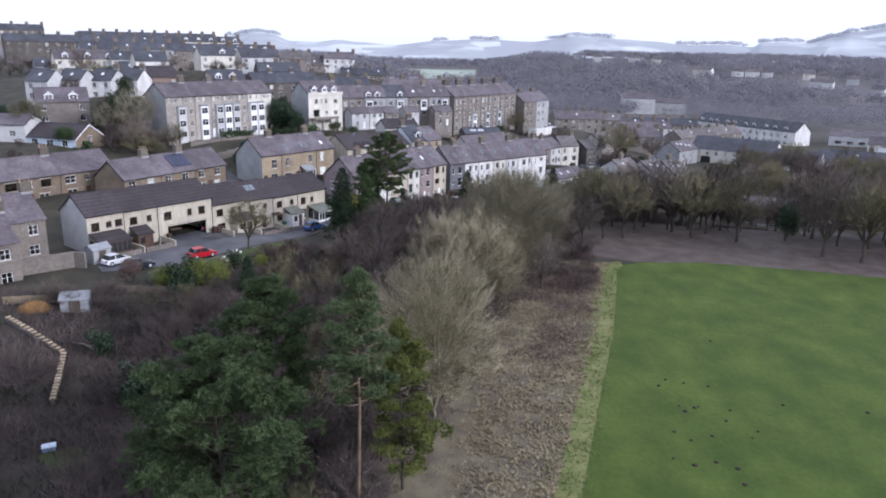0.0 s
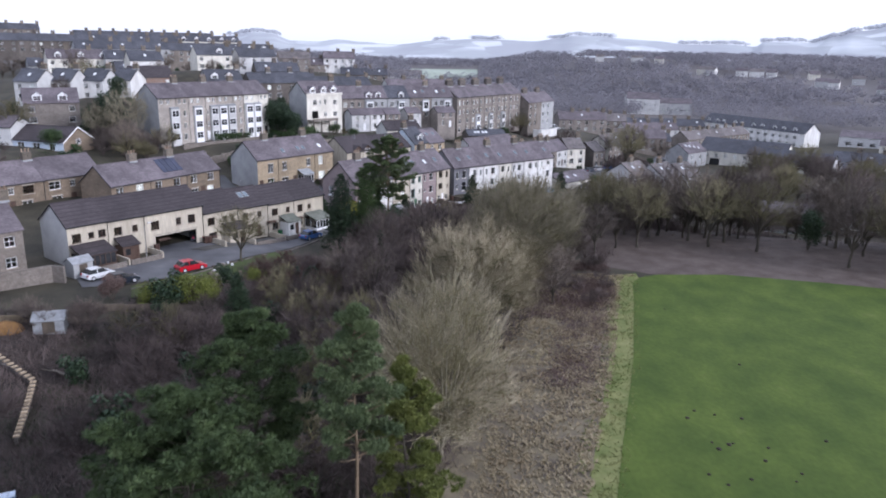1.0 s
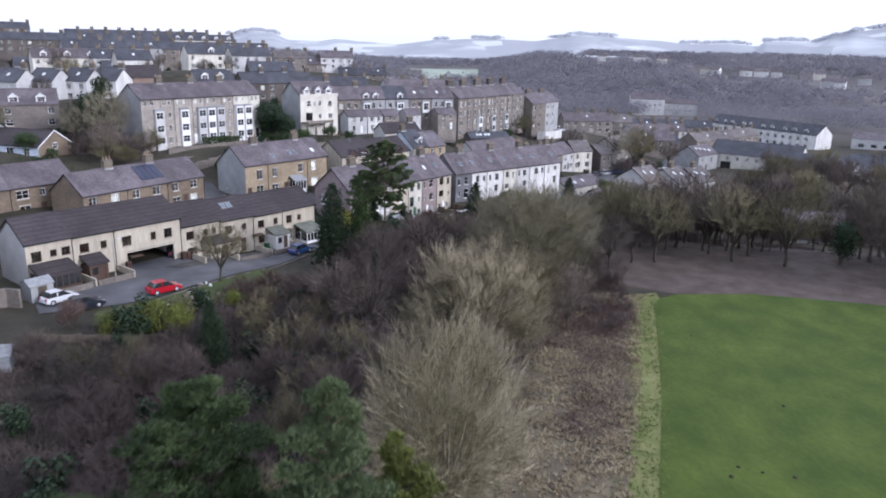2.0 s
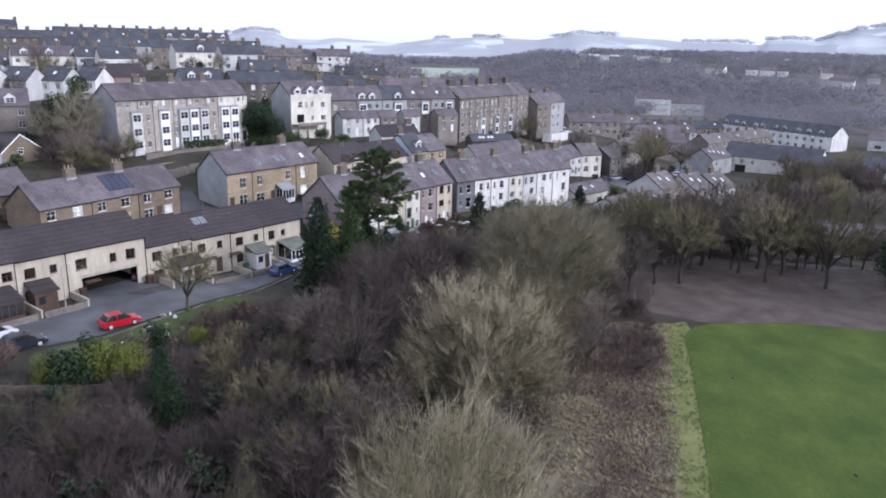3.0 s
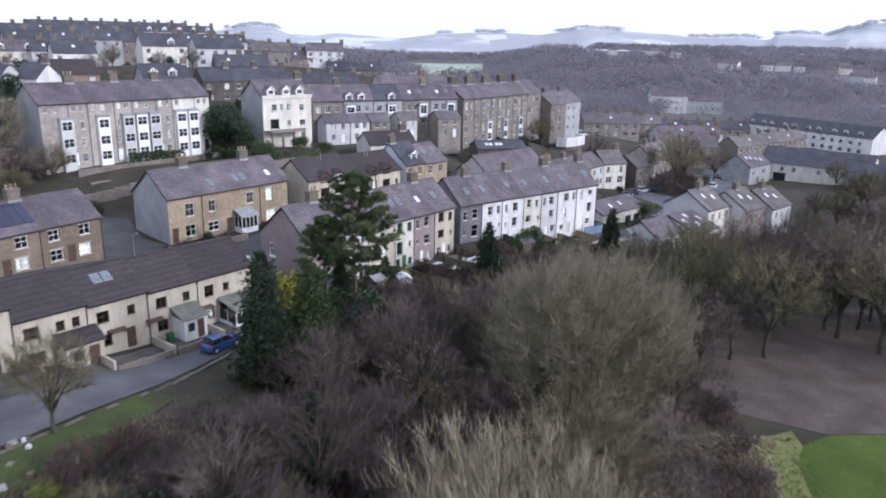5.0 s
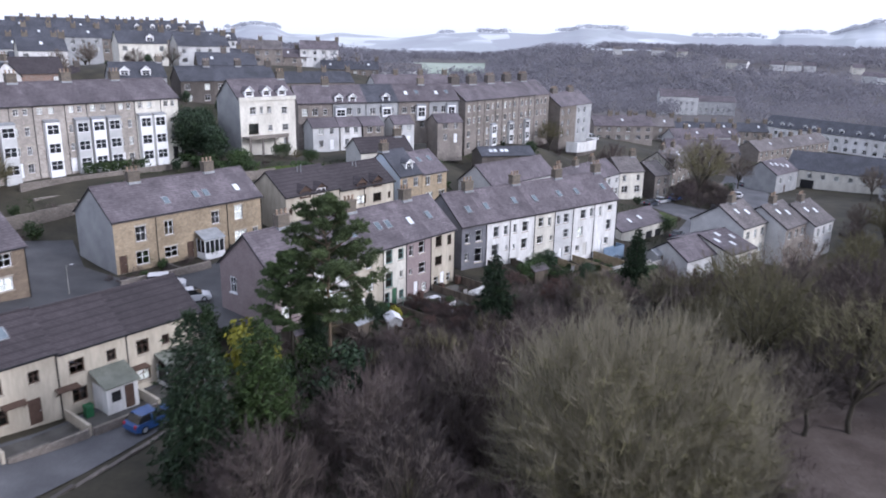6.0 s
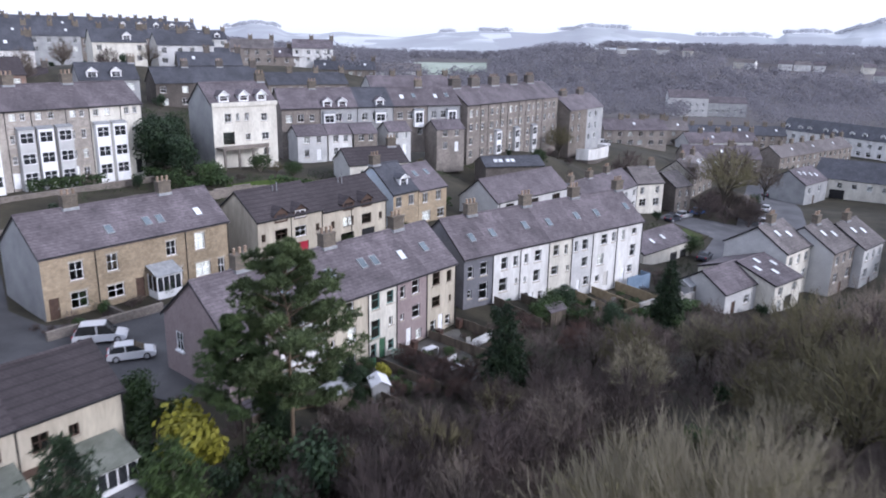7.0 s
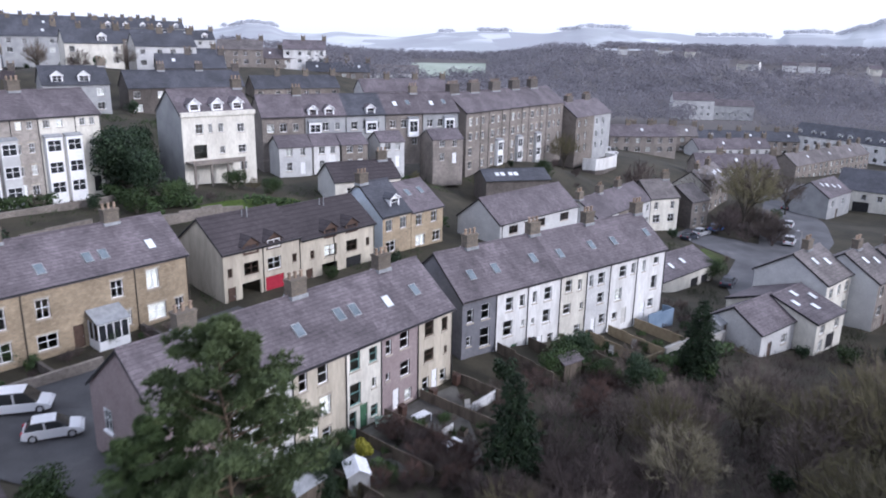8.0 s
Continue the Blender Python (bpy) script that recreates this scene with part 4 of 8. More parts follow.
def long_terrace():
    def put(s0, s1, zz, h, lab, wins, doors=(), **kw):
        x, y = along(LTA, LTG, s0)
        return house(x, y, zz, LTG, s1 - s0, 7.6, h, 2.5, "cream", "tile_dark", wins, doors=doors, label=lab, group="lower street terrace", pipes=(s1 - s0 - 0.1,), frame_mat="brownframe", kind="two", blinds=0.12, side="palegrey", **kw)
    put(0, 5.6, 3.2, 5.7, "cream rendered end-terrace house with pale gable", [(1.2, 3.3, 1.2, 1.3), (3.2, 3.6, 0.8, 0.9), (4.7, 3.5, 1.1, 1.1)], left=True)
    put(5.6, 11.0, 3.1, 5.7, "cream rendered terraced house with dark porch", [(1.4, 3.4, 1.2, 1.2), (3.9, 3.5, 0.8, 1.0), (1.3, 0.9, 1.3, 1.2)], [(3.2, 0.1, 0.95, 2.1, "brownframe")])
    arch = put(11.0, 20.6, 2.7, 6.1, "cream rendered house over a wide vehicle archway", [(1.6, 3.6, 1.3, 1.3), (5.4, 3.7, 0.8, 1.1), (7.6, 3.6, 1.2, 1.3)], holes=[(4.9, -0.2, 6.8, 2.75)])
    part("arch_lintel", Shape().box(1.3, 8.5, -0.04, 0.18, 2.6, 2.9), "stonetrim", arch)
    put(20.6, 27.0, 2.0, 5.4, "cream rendered terraced house behind a small tree", [(1.4, 3.3, 1.3, 1.2), (3.9, 3.4, 0.8, 1.0), (5.3, 3.4, 0.7, 1.0), (1.6, 0.9, 1.5, 1.2), (4.0, 0.9, 0.9, 1.2)], [(5.4, 0.1, 0.95, 2.1, "brownframe")])
    put(27.0, 33.0, 1.7, 5.4, "cream rendered terraced house with roof light", [(1.4, 3.3, 1.2, 1.2), (4.2, 3.4, 0.8, 1.0), (1.4, 0.9, 1.4, 1.2)], [(4.0, 0.1, 0.95, 2.1, "brownframe")], sky=((2.2, 0.6, False), (3.2, 0.6, False)))
    put(33.0, 38.6, 1.5, 5.4, "cream rendered terraced house with white porch", [(1.4, 3.3, 1.2, 1.2), (4.2, 3.4, 0.8, 1.0), (1.4, 0.9, 1.2, 1.2)])
    put(38.6, 45.4, 1.3, 5.6, "cream rendered end-terrace house with white conservatory", [(1.3, 3.3, 1.1, 1.3), (3.4, 3.5, 0.7, 0.9), (1.2, 0.9, 1.2, 1.2)], [(3.0, 0.1, 0.95, 2.1, "brownframe")], right=True)


long_terrace()

# stone terraces up the lane behind
S2A, S2G = (-61.5, 88.8), 63.6
for i in range(3):
    x, y = along(S2A, S2G, i * 7.9)
    r = house(x, y, 4.2, S2G, 7.9, 8.4, 4.8, 3.0, "brownstone", "slate", [(1.6, 3.0, 1.4, 1.4), (5.6, 3.0, 1.5, 1.4), (1.7, 0.5, 1.6, 1.4), (5.4, 0.5, 1.6, 1.4)], doors=[(3.6, 0.0, 1.0, 2.1, "brownframe")], left=i == 0, right=i == 2, label=("sandstone terraced house with slate roof", "sandstone terraced house with dark solar panels", "sandstone end house with white windows")[i], group="upper stone terrace", trim="stonetrim", kind="two", chim=(7.5,) if i < 2 else (), blinds=0.7, pipes=(7.8,))
    if i == 1:
        for j in range(4):
            part("solar_panel", Shape().prism([(0.9, 4.8 + 0.9 * 0.714 + 0.16), (3.7, 4.8 + 3.7 * 0.714 + 0.16), (3.7, 4.8 + 3.7 * 0.714 + 0.22), (0.9, 4.8 + 0.9 * 0.714 + 0.22)], 3.6 + j * 1.1, 4.65 + j * 1.1), "solar", r)
S3A, S3G = (-78.5, 80.0), 61.0
for i in range(2):
    x, y = along(S3A, S3G, i * 10.5)
    house(x, y, 4.8, S3G, 10.5, 8.6, 4.9, 3.0, "brownstone", "slate", [(1.8, 3.0, 2.0, 1.4, "brownframe" if i == 0 else "upvc"), (5.0, 3.2, 0.9, 1.1), (7.8, 3.0, 1.8, 1.4, "brownframe"), (2.0, 0.5, 1.8, 1.4), (7.4, 0.5, 1.8, 1.4)], doors=[(5.0, 0.0, 1.0, 2.1, "brownframe")], left=i == 0, right=i == 1, label="sandstone terraced house with wide dark windows", group="upper stone terrace", trim="stonetrim", kind="two", chim=(10.2,) if i == 0 else (), pipes=(10.4,))


def bay(root, cx, z0, w, tops, wall="upvc", out=0.8, glass_h=1.5):
    """A tall bay of several storeys, each with a wide window; tops are the sill heights."""
    s = Shape()
    h = tops[-1] + glass_h + 0.35
    front_wall(s, w, z0, h, [(w / 2, t, w - 0.3, glass_h) for t in tops], 0.1)
    s.poly([(0.003, 0, z0), (0.003, 0, h), (0.003, out, h), (0.003, out, z0)])
    s.poly([(w - 0.003, 0, z0), (w - 0.003, out, z0), (w - 0.003, out, h), (w - 0.003, 0, h)])
    b = part("bay", s, wall, root, at=pose(cx - w / 2, -out, 0))
    part("bay_roof", Shape().prism([(-0.12, h), (out - 0.004, h + 0.3), (out - 0.004, h + 0.4), (-0.12, h + 0.1)], -0.1, w + 0.1), "lead", b)
    for t in tops:
        # The room's darkness is put into these panes; no room lies behind.
        add_window(b, w / 2, t, w - 0.3, glass_h, "upvc", "two", False, 0.03, False, None, "dark_glass")


# tall terrace of four on the slope above
WBA, WBG = (-75.3, 137.5), 57.5
for i in range(4):
    x, y = along(WBA, WBG, i * 8.05)
    white = i == 3
    small = [(0.9, 9.0, 0.8, 1.0), (2.6, 9.0, 0.8, 1.0), (5.6, 9.0, 0.8, 1.0), (6.9, 9.0, 0.7, 1.0)]
    cols = [(6.9, 6.0, 0.7, 1.3), (6.9, 3.2, 0.7, 1.3), (6.8, 0.5, 0.9, 1.4), (5.3, 6.0, 0.6, 1.2), (5.3, 3.2, 0.6, 1.2)]
    if white:
        cols = [(6.7, 6.2, 0.7, 1.0), (6.7, 3.4, 0.7, 1.0)]
    r = house(x, y, 9.6, WBG, 8.05, 9.0, 10.4, 3.0, "ivory" if white else "palestone", "slate", small + cols, doors=[(5.2 if not white else 6.9, 0.0, 1.0, 2.1, "upvc" if not white else "black")], left=i == 0, right=white, label="white rendered four-storey end house with tall bays" if white else "grey stone four-storey terraced house with white bays", group="tall bay terrace", chim=(7.4,) if i < 3 else (), side="greyrender" if i == 0 else None, kind="two", trim="stonetrim" if not white else None, blinds=0.45, pipes=(7.95, 4.6))
    for c, tops in (((1.3, (0.6, 3.2, 6.0)), (3.9, (0.6, 3.2, 6.0))) if i != 1 else ((0.6 + 6.2, (0.6, 3.2, 6.0)), (2.2, (0.6, 3.2, 6.0)))):
        if i == 0 and c < 2:
            continue
        bay(r, c, -1.0, 2.1, tops, "upvc" if c < 3 or white else "palegrey")
# stepped garden walls below the tall terrace
for k, (dx, dz) in enumerate(((4.5, 8.2), (8.5, 6.6))):
    x, y = along((WBA[0] + dx * 0.84, WBA[1] - dx * 0.54), WBG, 3)
    solid("garden_wall", Shape().box(0, 28, 0, 0.45, -1.5, 1.3).box(0, 28, -0.05, 0.5, 1.3, 1.42), "gritstone", "grey stone terraced garden retaining wall", "wall", pose(x, y, dz, 0, 0, WBG), "garden walls")

# white villa with three dormers behind a parapet
VIL = (-49.4, 170.6)
v = house(*VIL, 10.0, 47, 11.4, 9.0, 9.3, 3.3, "ivory", "slate", [(2.6, 6.6, 1.2, 1.4), (4.3, 6.7, 0.6, 1.3), (5.9, 6.7, 0.8, 1.3), (9.1, 6.5, 1.1, 1.3), (6.0, 3.5, 0.9, 1.1), (9.2, 3.4, 1.3, 1.2), (9.3, 0.8, 1.1, 1.2)], doors=[(2.6, 3.0, 2.0, 2.0, "glass")], left=True, right=True, label="white rendered villa with three gabled dormers", side="greyrender", chim=(10.9,), kind="two", name="villa", over=0.02, gutter=False)
part("parapet", Shape().box(-0.1, 11.5, -0.25, 0.1, 9.1, 9.75), "ivory", v)
for c in (2.3, 5.8, 9.0):
    dormer(v, c, 9.75, 0.5, 1.7, 1.1, 2.0, "upvc", "slate", "upvc", 0.7)
part("balcony", Shape().box(0.2, 8.2, -2.8, -0.01, 2.5, 2.75).box(0.3, 0.6, -2.7, -2.4, -1.5, 2.5).box(2.8, 3.1, -2.7, -2.4, -1.5, 2.5).box(5.3, 5.6, -2.7, -2.4, -1.5, 2.5).box(7.8, 8.1, -2.7, -2.4, -1.5, 2.5).box(0.2, 8.2, -2.8, -2.72, 2.75, 3.2), "gritstone", v, "mossy stone terrace on piers")

# stone row with dormers behind, and its back extensions
DRA, DRB, DRZ = (-44.5, 191.0), (-12.6, 211.0), 17.3
DRG = math.degrees(math.atan2(DRB[1] - DRA[1], DRB[0] - DRA[0]))
DRL = math.hypot(DRB[0] - DRA[0], DRB[1] - DRA[1])
for i in range(5):
    w = DRL / 5
    x, y = along(DRA, DRG, i * w)
    mat = ("tanstone", "greyrender", "greyrender", "tanstone", "greyrender")[i]
    r = house(x, y, 9.8, DRG, w, 8.6, 7.4, 3.3, mat, "slate" if i != 2 else "slate_blue", [(1.4, 4.8, 1.2, 1.4), (3.6, 4.8, 1.2, 1.5), (5.8, 4.9, 0.9, 1.3), (1.5, 1.6, 1.1, 1.4), (5.8, 1.6, 1.1, 1.4)], left=i == 0, right=i == 4, label=("grey rendered terraced house with dormers", "pale rendered house with twin white dormers", "grey pebbledashed house with white dormer", "stone terraced house with oriel window", "grey rendered end house below taller block")[i], group="dormer row", chim=(w - 0.3,) if i in (0, 3) else (), kind="two", blinds=0.5, sky=((2.5, 0.45, True), (5.2, 0.5, False)) if i > 2 else (), pipes=(w - 0.15,))
    for c in ((), (1.4, 4.4), (4.6,), (), ())[i]:
        dormer(r, c, 7.1, 0.1, 1.7, 1.5, 2.4, "upvc", "slate", "upvc", 0.6)
    if i in (1, 2):
        bay(r, 1.6 if i == 1 else 4.6, 4.2, 2.2, (4.6,), "upvc", 0.5, 1.4)
    if i in (3, 4):
        bay(r, 5.3, 3.2, 2.0, (4.0,), "upvc", 0.7, 2.1)


def outbuilding(x, y, z, ang, w, d, h, rise, wall, roof, label, wins=(), doors=(), chim=(), side=None, sky=(), **kw):
    return house(x, y, z, ang, w, d, h, rise, wall, roof, wins, True, True, label=label, doors=doors, chim=chim, side=side, sky=sky, drop=4.5, over=0.2, kind="two", **kw)


for (s, w, out, wall, lab) in ((1.0, 5.5, 6.5, "palegrey", "pale rendered back extension with slate roof"), (7.0, 4.6, 6.0, "white", "white back extension with oriel window"), (11.8, 4.6, 6.5, "gritstone", "stone back extension with small window"), (19.2, 4.6, 5.5, "palegrey", "pale back extension with lean roof"), (29.5, 6.2, 5.5, "tanstone", "stone two-storey back extension")):
    x, y = along((DRA[0] + out * math.sin(radians(DRG)), DRA[1] - out * math.cos(radians(DRG))), DRG, s)
    outbuilding(x, y, 8.8, DRG, w, out - 0.1, 4.1, 1.5, wall, "slate", lab, [(w * 0.3, 2.7, 1.1, 1.2), (w * 0.72, 2.7, 0.9, 1.2), (w * 0.3, 0.2, 0.9, 1.4)], [(w * 0.72, -0.4, 0.9, 2.0, "upvc")], group="back extensions", gutter=False)
# small gabled house and lean-to below the row
outbuilding(-27.6, 171.5, 7.4, 35, 10.5, 7.0, 3.0, 2.2, "ivory", "tile_dark", "cream single-storey house with dark tiled roof", [(2.5, 1.0, 1.3, 1.1)], side="palegrey", chim=(9.0,))
# dark sheds with rooflights below the brown block
outbuilding(-6.5, 196.0, 4.4, 20, 12.0, 7.0, 2.4, 1.4, "gritdark", "slate_blue", "low dark shed with two wide rooflights", (), (), sky=((2.5, 0.5, True), (3.5, 0.5, True), (5.0, 0.5, True), (6.0, 0.5, True)))

# tall sooty stone block with great chimneys
BBA, BBG = (-11.2, 212.5), 58.5
for i in range(5):
    x, y = along(BBA, BBG, i * 8.0)
    first = [(1.5, z, 1.2, 1.5) for z in (9.0, 6.1, 3.2, 0.5)] + [(5.9, z, 1.0, 1.4) for z in (9.1, 6.2, 3.4, 0.6)] + [(3.7, z, 0.7, 1.3) for z in (9.1, 6.3)]
    r = house(x, y, 5.3, BBG, 8.0, 9.5, 11.6, 3.4, "tanstone", "slate", first, left=i == 0, right=i == 4, label="sooty gritstone four-storey terraced house with tall chimneys", group="tall stone block", trim="stonetrim", kind="two", blinds=0.55, pipes=(7.9, 4.9))
    chimney(r, 0.9 if i else 1.6, 4.7, 14.4, "gritdark", 1.1, 3.2, 2.3, 5)
    if i in (1, 2, 3):
        bay(r, 3.6, -1.0, 2.0, (0.6, 3.3), "upvc" if i == 1 else "palegrey", 0.8, 1.7)
# lower pair at its end with a white bow wall
x, y = along(BBA, BBG, 40.1)
for i in range(2):
    x2, y2 = along((x + 3.0, y - 1.8), BBG, i * 9.6)
    r = house(x2, y2, 3.6, BBG, 9.6, 9.0, 10.0, 3.2, "gritstone" if i == 0 else "greyrender", "slate", [(1.6, z, 1.1, 1.4) for z in (7.6, 4.6, 1.8)] + [(5.2, z, 1.1, 1.5) for z in (7.6, 4.6, 1.8)], left=i == 0, right=i == 1, label="grey stone three-storey house with wide chimney", group="end pair", trim="upvc", kind="two")
    chimney(r, 4.0, 4.5, 12.4, "gritdark", 1.0, 3.0, 1.9, 5)
bx, by = along(BBA, BBG, 46)
bow_top, bow_foot = Shape(), Shape()
bow_edge = [(-6.4, 0.4), (-5.6, -2.6), (-3.0, -3.5), (3.6, -3.7), (5.8, -2.9), (6.4, 0.4)]
for (x0, y0), (x1, y1) in zip(bow_edge, bow_edge[1:]):
    bow_top.poly([(x0, y0, -1.1), (x1, y1, -1.1), (x1, y1, 1.6), (x0, y0, 1.6)])
    bow_top.poly([(x0, y0, 1.6), (x1, y1, 1.6), (x1 * 0.95, y1 * 0.92 + 0.1, 1.6), (x0 * 0.95, y0 * 0.92 + 0.1, 1.6)])
    bow_top.poly([(x1 * 0.95, y1 * 0.92 + 0.1, 0.7), (x0 * 0.95, y0 * 0.92 + 0.1, 0.7), (x0 * 0.95, y0 * 0.92 + 0.1, 1.6), (x1 * 0.95, y1 * 0.92 + 0.1, 1.6)])
    bow_foot.poly([(x0 * 1.02, y0 * 1.03, -4.5), (x1 * 1.02, y1 * 1.03, -4.5), (x1 * 1.02, y1 * 1.03, -1.1), (x0 * 1.02, y0 * 1.03, -1.1)])
bow_foot.poly([(a * 0.96, b * 0.94, 0.7) for a, b in bow_edge])
bow = thing("bow_wall", bx + 5.6, by - 2.7, 2.6, BBG, "white rendered terrace wall on dark stone below house", "wall")
part("parapet", bow_top, "white", bow)
part("footing", bow_foot, "gritdark", bow, "dark stone footing and terrace floor")

# pale house with grey roof behind the white terrace, and the row that runs on from it
outbuilding(-3.7, 169.5, 2.2, 50.5, 19.0, 8.2, 3.4, 3.1, "palegrey", "slate", "pale rendered house with long grey roof", [(3.0, 1.7, 2.0, 1.2, "brownframe"), (9.4, 1.7, 2.2, 1.2, "brownframe"), (15.4, 1.7, 2.2, 1.2, "brownframe")], pipes=(0.4,))
for i in range(3):
    x, y = along((12.7, 191.1), 57, i * 7.5)
    house(x, y, -3.0, 57, 7.5, 8.4, 5.0, 2.7, ("white", "gritstone", "palegrey")[i], "slate", [(1.6, 2.9, 1.2, 1.3), (5.4, 2.9, 1.2, 1.3), (1.7, 0.3, 1.6, 1.4), (5.5, 0.3, 1.4, 1.4)], doors=[(3.6, 0.0, 1.0, 2.1, "brownframe")], left=i == 0, right=i == 2, label=("white terraced house with slate roof", "stone terraced house with grey roof", "pale rendered terraced house")[i], group="corner row", chim=(0.4,), kind="two", blinds=0.4)
house(24.6, 209.2, -3.2, 27, 6.6, 8.2, 5.3, 2.8, "ivory", "tile_pink", [(1.3, 3.1, 0.9, 1.5), (5.1, 3.1, 0.9, 1.5), (1.6, 0.5, 1.7, 1.6), (5.0, 0.5, 1.5, 1.6)], left=True, right=True, label="ivory rendered end house with grey tiled roof", group="corner row", chim=(5.9,), kind="two", blinds=0.4, side="gritdark")
outbuilding(33.4, 213.6, -4.6, 42, 5.6, 8.5, 5.4, 2.6, "tanstone", "tile_pink", "stone gabled house wing with tall windows", [(1.5, 3.2, 1.0, 1.4), (4.0, 3.2, 1.0, 1.4), (1.5, 0.5, 1.0, 1.6), (4.0, 0.5, 1.0, 1.6)], side="gritdark")
for i in range(2):
    x, y = along((40.2, 227.5), 61, i * 8.5)
    r = house(x, y, -4.2, 61, 8.5, 8.5, 5.2, 3.2, "gritstone", "tile_pink", [(1.8, 3.0, 1.2, 1.4), (6.4, 3.0, 1.2, 1.4), (1.9, 0.4, 1.6, 1.4), (6.4, 0.4, 1.6, 1.4)], left=i == 0, right=i == 1, label="stone house with pale roof and many rooflights", group="rooflight houses", chim=(4.0,), kind="two", sky=((2.0, 0.5, True), (3.4, 0.55, True), (6.0, 0.5, True)), side="ivory")
    if i == 0:
        dormer(r, 2.2, 5.6, 0.2, 2.2, 1.4, 2.6, "gritdark", "tile_pink", "upvc", 0.8)
# garage with two rooflights past the terrace end
# Black doors are added where the lower wall is only a shaded recess.
outbuilding(20.2, 173.0, -6.2, 48, 15.2, 8.0, 3.4, 2.0, "ivory", "slate", "ivory block garage with two bright rooflights", (), [(12.6, 0.0, 2.2, 2.1, "black"), (9.4, 0.0, 2.2, 2.1, "black")], sky=((5.0, 0.45, True), (8.6, 0.5, True)))

# rows down in the valley
for i in range(3):
    out, zz = (0.0, 3.4, 4.8)[i], (-5.9, -6.5, -7.0)[i]
    x, y = along((38.0 + out * 0.731, 161.4 - out * 0.682), 47, i * 8.2)
    house(x, y, zz, 47, 8.15, 9.5, 7.4, 3.0, ("ivory", "tanstone", "palegrey")[i], "tile_pink", [(1.6, 5.2, 1.2, 1.4), (4.2, 5.2, 1.0, 1.4), (6.8, 5.2, 1.2, 1.4), (1.8, 2.4, 1.6, 1.5), (6.6, 2.4, 1.6, 1.5)], doors=[(4.2, 0.0, 1.0, 2.1, "brownframe")], left=True, right=True, label=("cream terraced house with weathered grey roof", "stone terraced house stepped forward, grey roof", "pale terraced house stepped forward, grey roof")[i], group="valley row", chim=(4.0,), kind="two", side="palegrey", sky=((5.2, 0.5, True), (2.6, 0.62, True)), blinds=0.4)
# L-shaped single-storey buildings in front of them
outbuilding(26.6, 149.8, -4.6, 44.5, 8.4, 7.4, 3.4, 2.3, "palegrey", "slate", "low pale building with grey gabled roof", [(5.6, 1.0, 1.4, 1.2)], [(2.2, 0.0, 1.0, 2.0, "brownframe")])
outbuilding(34.1, 153.5, -5.0, 45, 7.4, 11.6, 4.1, 2.0, "ivory", "slate", "white-walled building with four rooflights", [(1.6, 2.4, 1.3, 1.2), (5.6, 2.4, 1.3, 1.2), (1.6, 0.2, 1.1, 1.5)], [(4.2, 0.0, 2.2, 2.0, "black")], sky=((1.3, 0.6, True), (3.6, 0.35, True), (5.8, 0.6, True), (3.4, 0.82, True)))

# terraces round the valley road
FAR_ROWS = [(46.0, 262.0, -5.0, 5, 3, 7.0, "gritstone", "slate"), (82.9, 294.9, -8.8, 43, 7, 7.0, "gritstone", "tile_pink"), (52.0, 280.0, -8.2, 5, 3, 7.0, "tanstone", "slate_blue"), (34.0, 326.0, -4.8, 5, 4, 7.0, "gritstone", "tile_pink"),
            (48.0, 346.0, -8.2, 4, 8, 7.0, "gritstone", "slate_blue"), (60.0, 318.0, -8.0, 20, 4, 7.0, "palegrey", "slate"), (28.0, 296.0, -1.8, 12, 3, 7.0, "tanstone", "slate"),
            (120.0, 240.0, -8.5, -20, 5, 8.0, "palegrey", "slate_blue"), (162.0, 296.0, -9.0, -30, 5, 8.0, "ivory", "slate"), (190.0, 330.0, -8.0, -15, 6, 8.0, "gritstone", "slate_blue"), (112.0, 212.0, -9.0, -8, 4, 8.0, "palegrey", "slate_blue")]
for (fx, fy, fz, fa, n, w, wall, roof) in FAR_ROWS:
    for i in range(n):
        x, y = along((fx, fy), fa, i * w)
        house(x, y, fz, fa, w, 8.5, 5.2, 3.0, wall, roof, [(1.7, 3.1, 1.3, 1.4), (w - 1.8, 3.1, 1.3, 1.4), (1.8, 0.5, 1.7, 1.4), (w - 1.9, 0.5, 1.5, 1.4)], left=i == 0, right=i == n - 1, label="distant terraced house with slate roof" if "slate" in roof else "distant terraced house with grey tiled roof", group="valley terraces", chim=(w - 0.3,), kind="two", blinds=0.6, sky=((3.5, 0.5, True),) if i % 2 else (), gutter=False, drop=4.0)
# dark-roofed hall by the road
outbuilding(77.0, 253.5, -7.4, -33, 30.0, 13.0, 5.0, 4.2, "ivory", "slate_blue", "long white hall with a dark slate roof", [(3.0 + 3.4 * i, 2.8, 1.2, 1.3) for i in range(8)], [(6.0, -0.3, 3.5, 2.6, "black")], group="halls")
outbuilding(92.0, 230.5, -8.4, -33, 22.0, 10.5, 5.4, 4.0, "palegrey", "slate_blue", "pale hall with white gable and dark roof", [(4.0, 1.5, 1.4, 1.4), (9.0, 1.5, 1.4, 1.4)], group="halls")
outbuilding(69.6, 238.6, -7.2, 47, 13.0, 9.0, 5.0, 3.0, "greyrender", "slate", "grey gabled house with a line of rooflights", [(2.5, 2.6, 1.2, 1.4), (8.5, 2.6, 1.2, 1.4)], [(5.5, -0.2, 1.0, 2.1, "brownframe")], sky=((3.0, 0.7, True), (5.0, 0.62, True), (7.4, 0.5, True), (9.6, 0.4, True)))
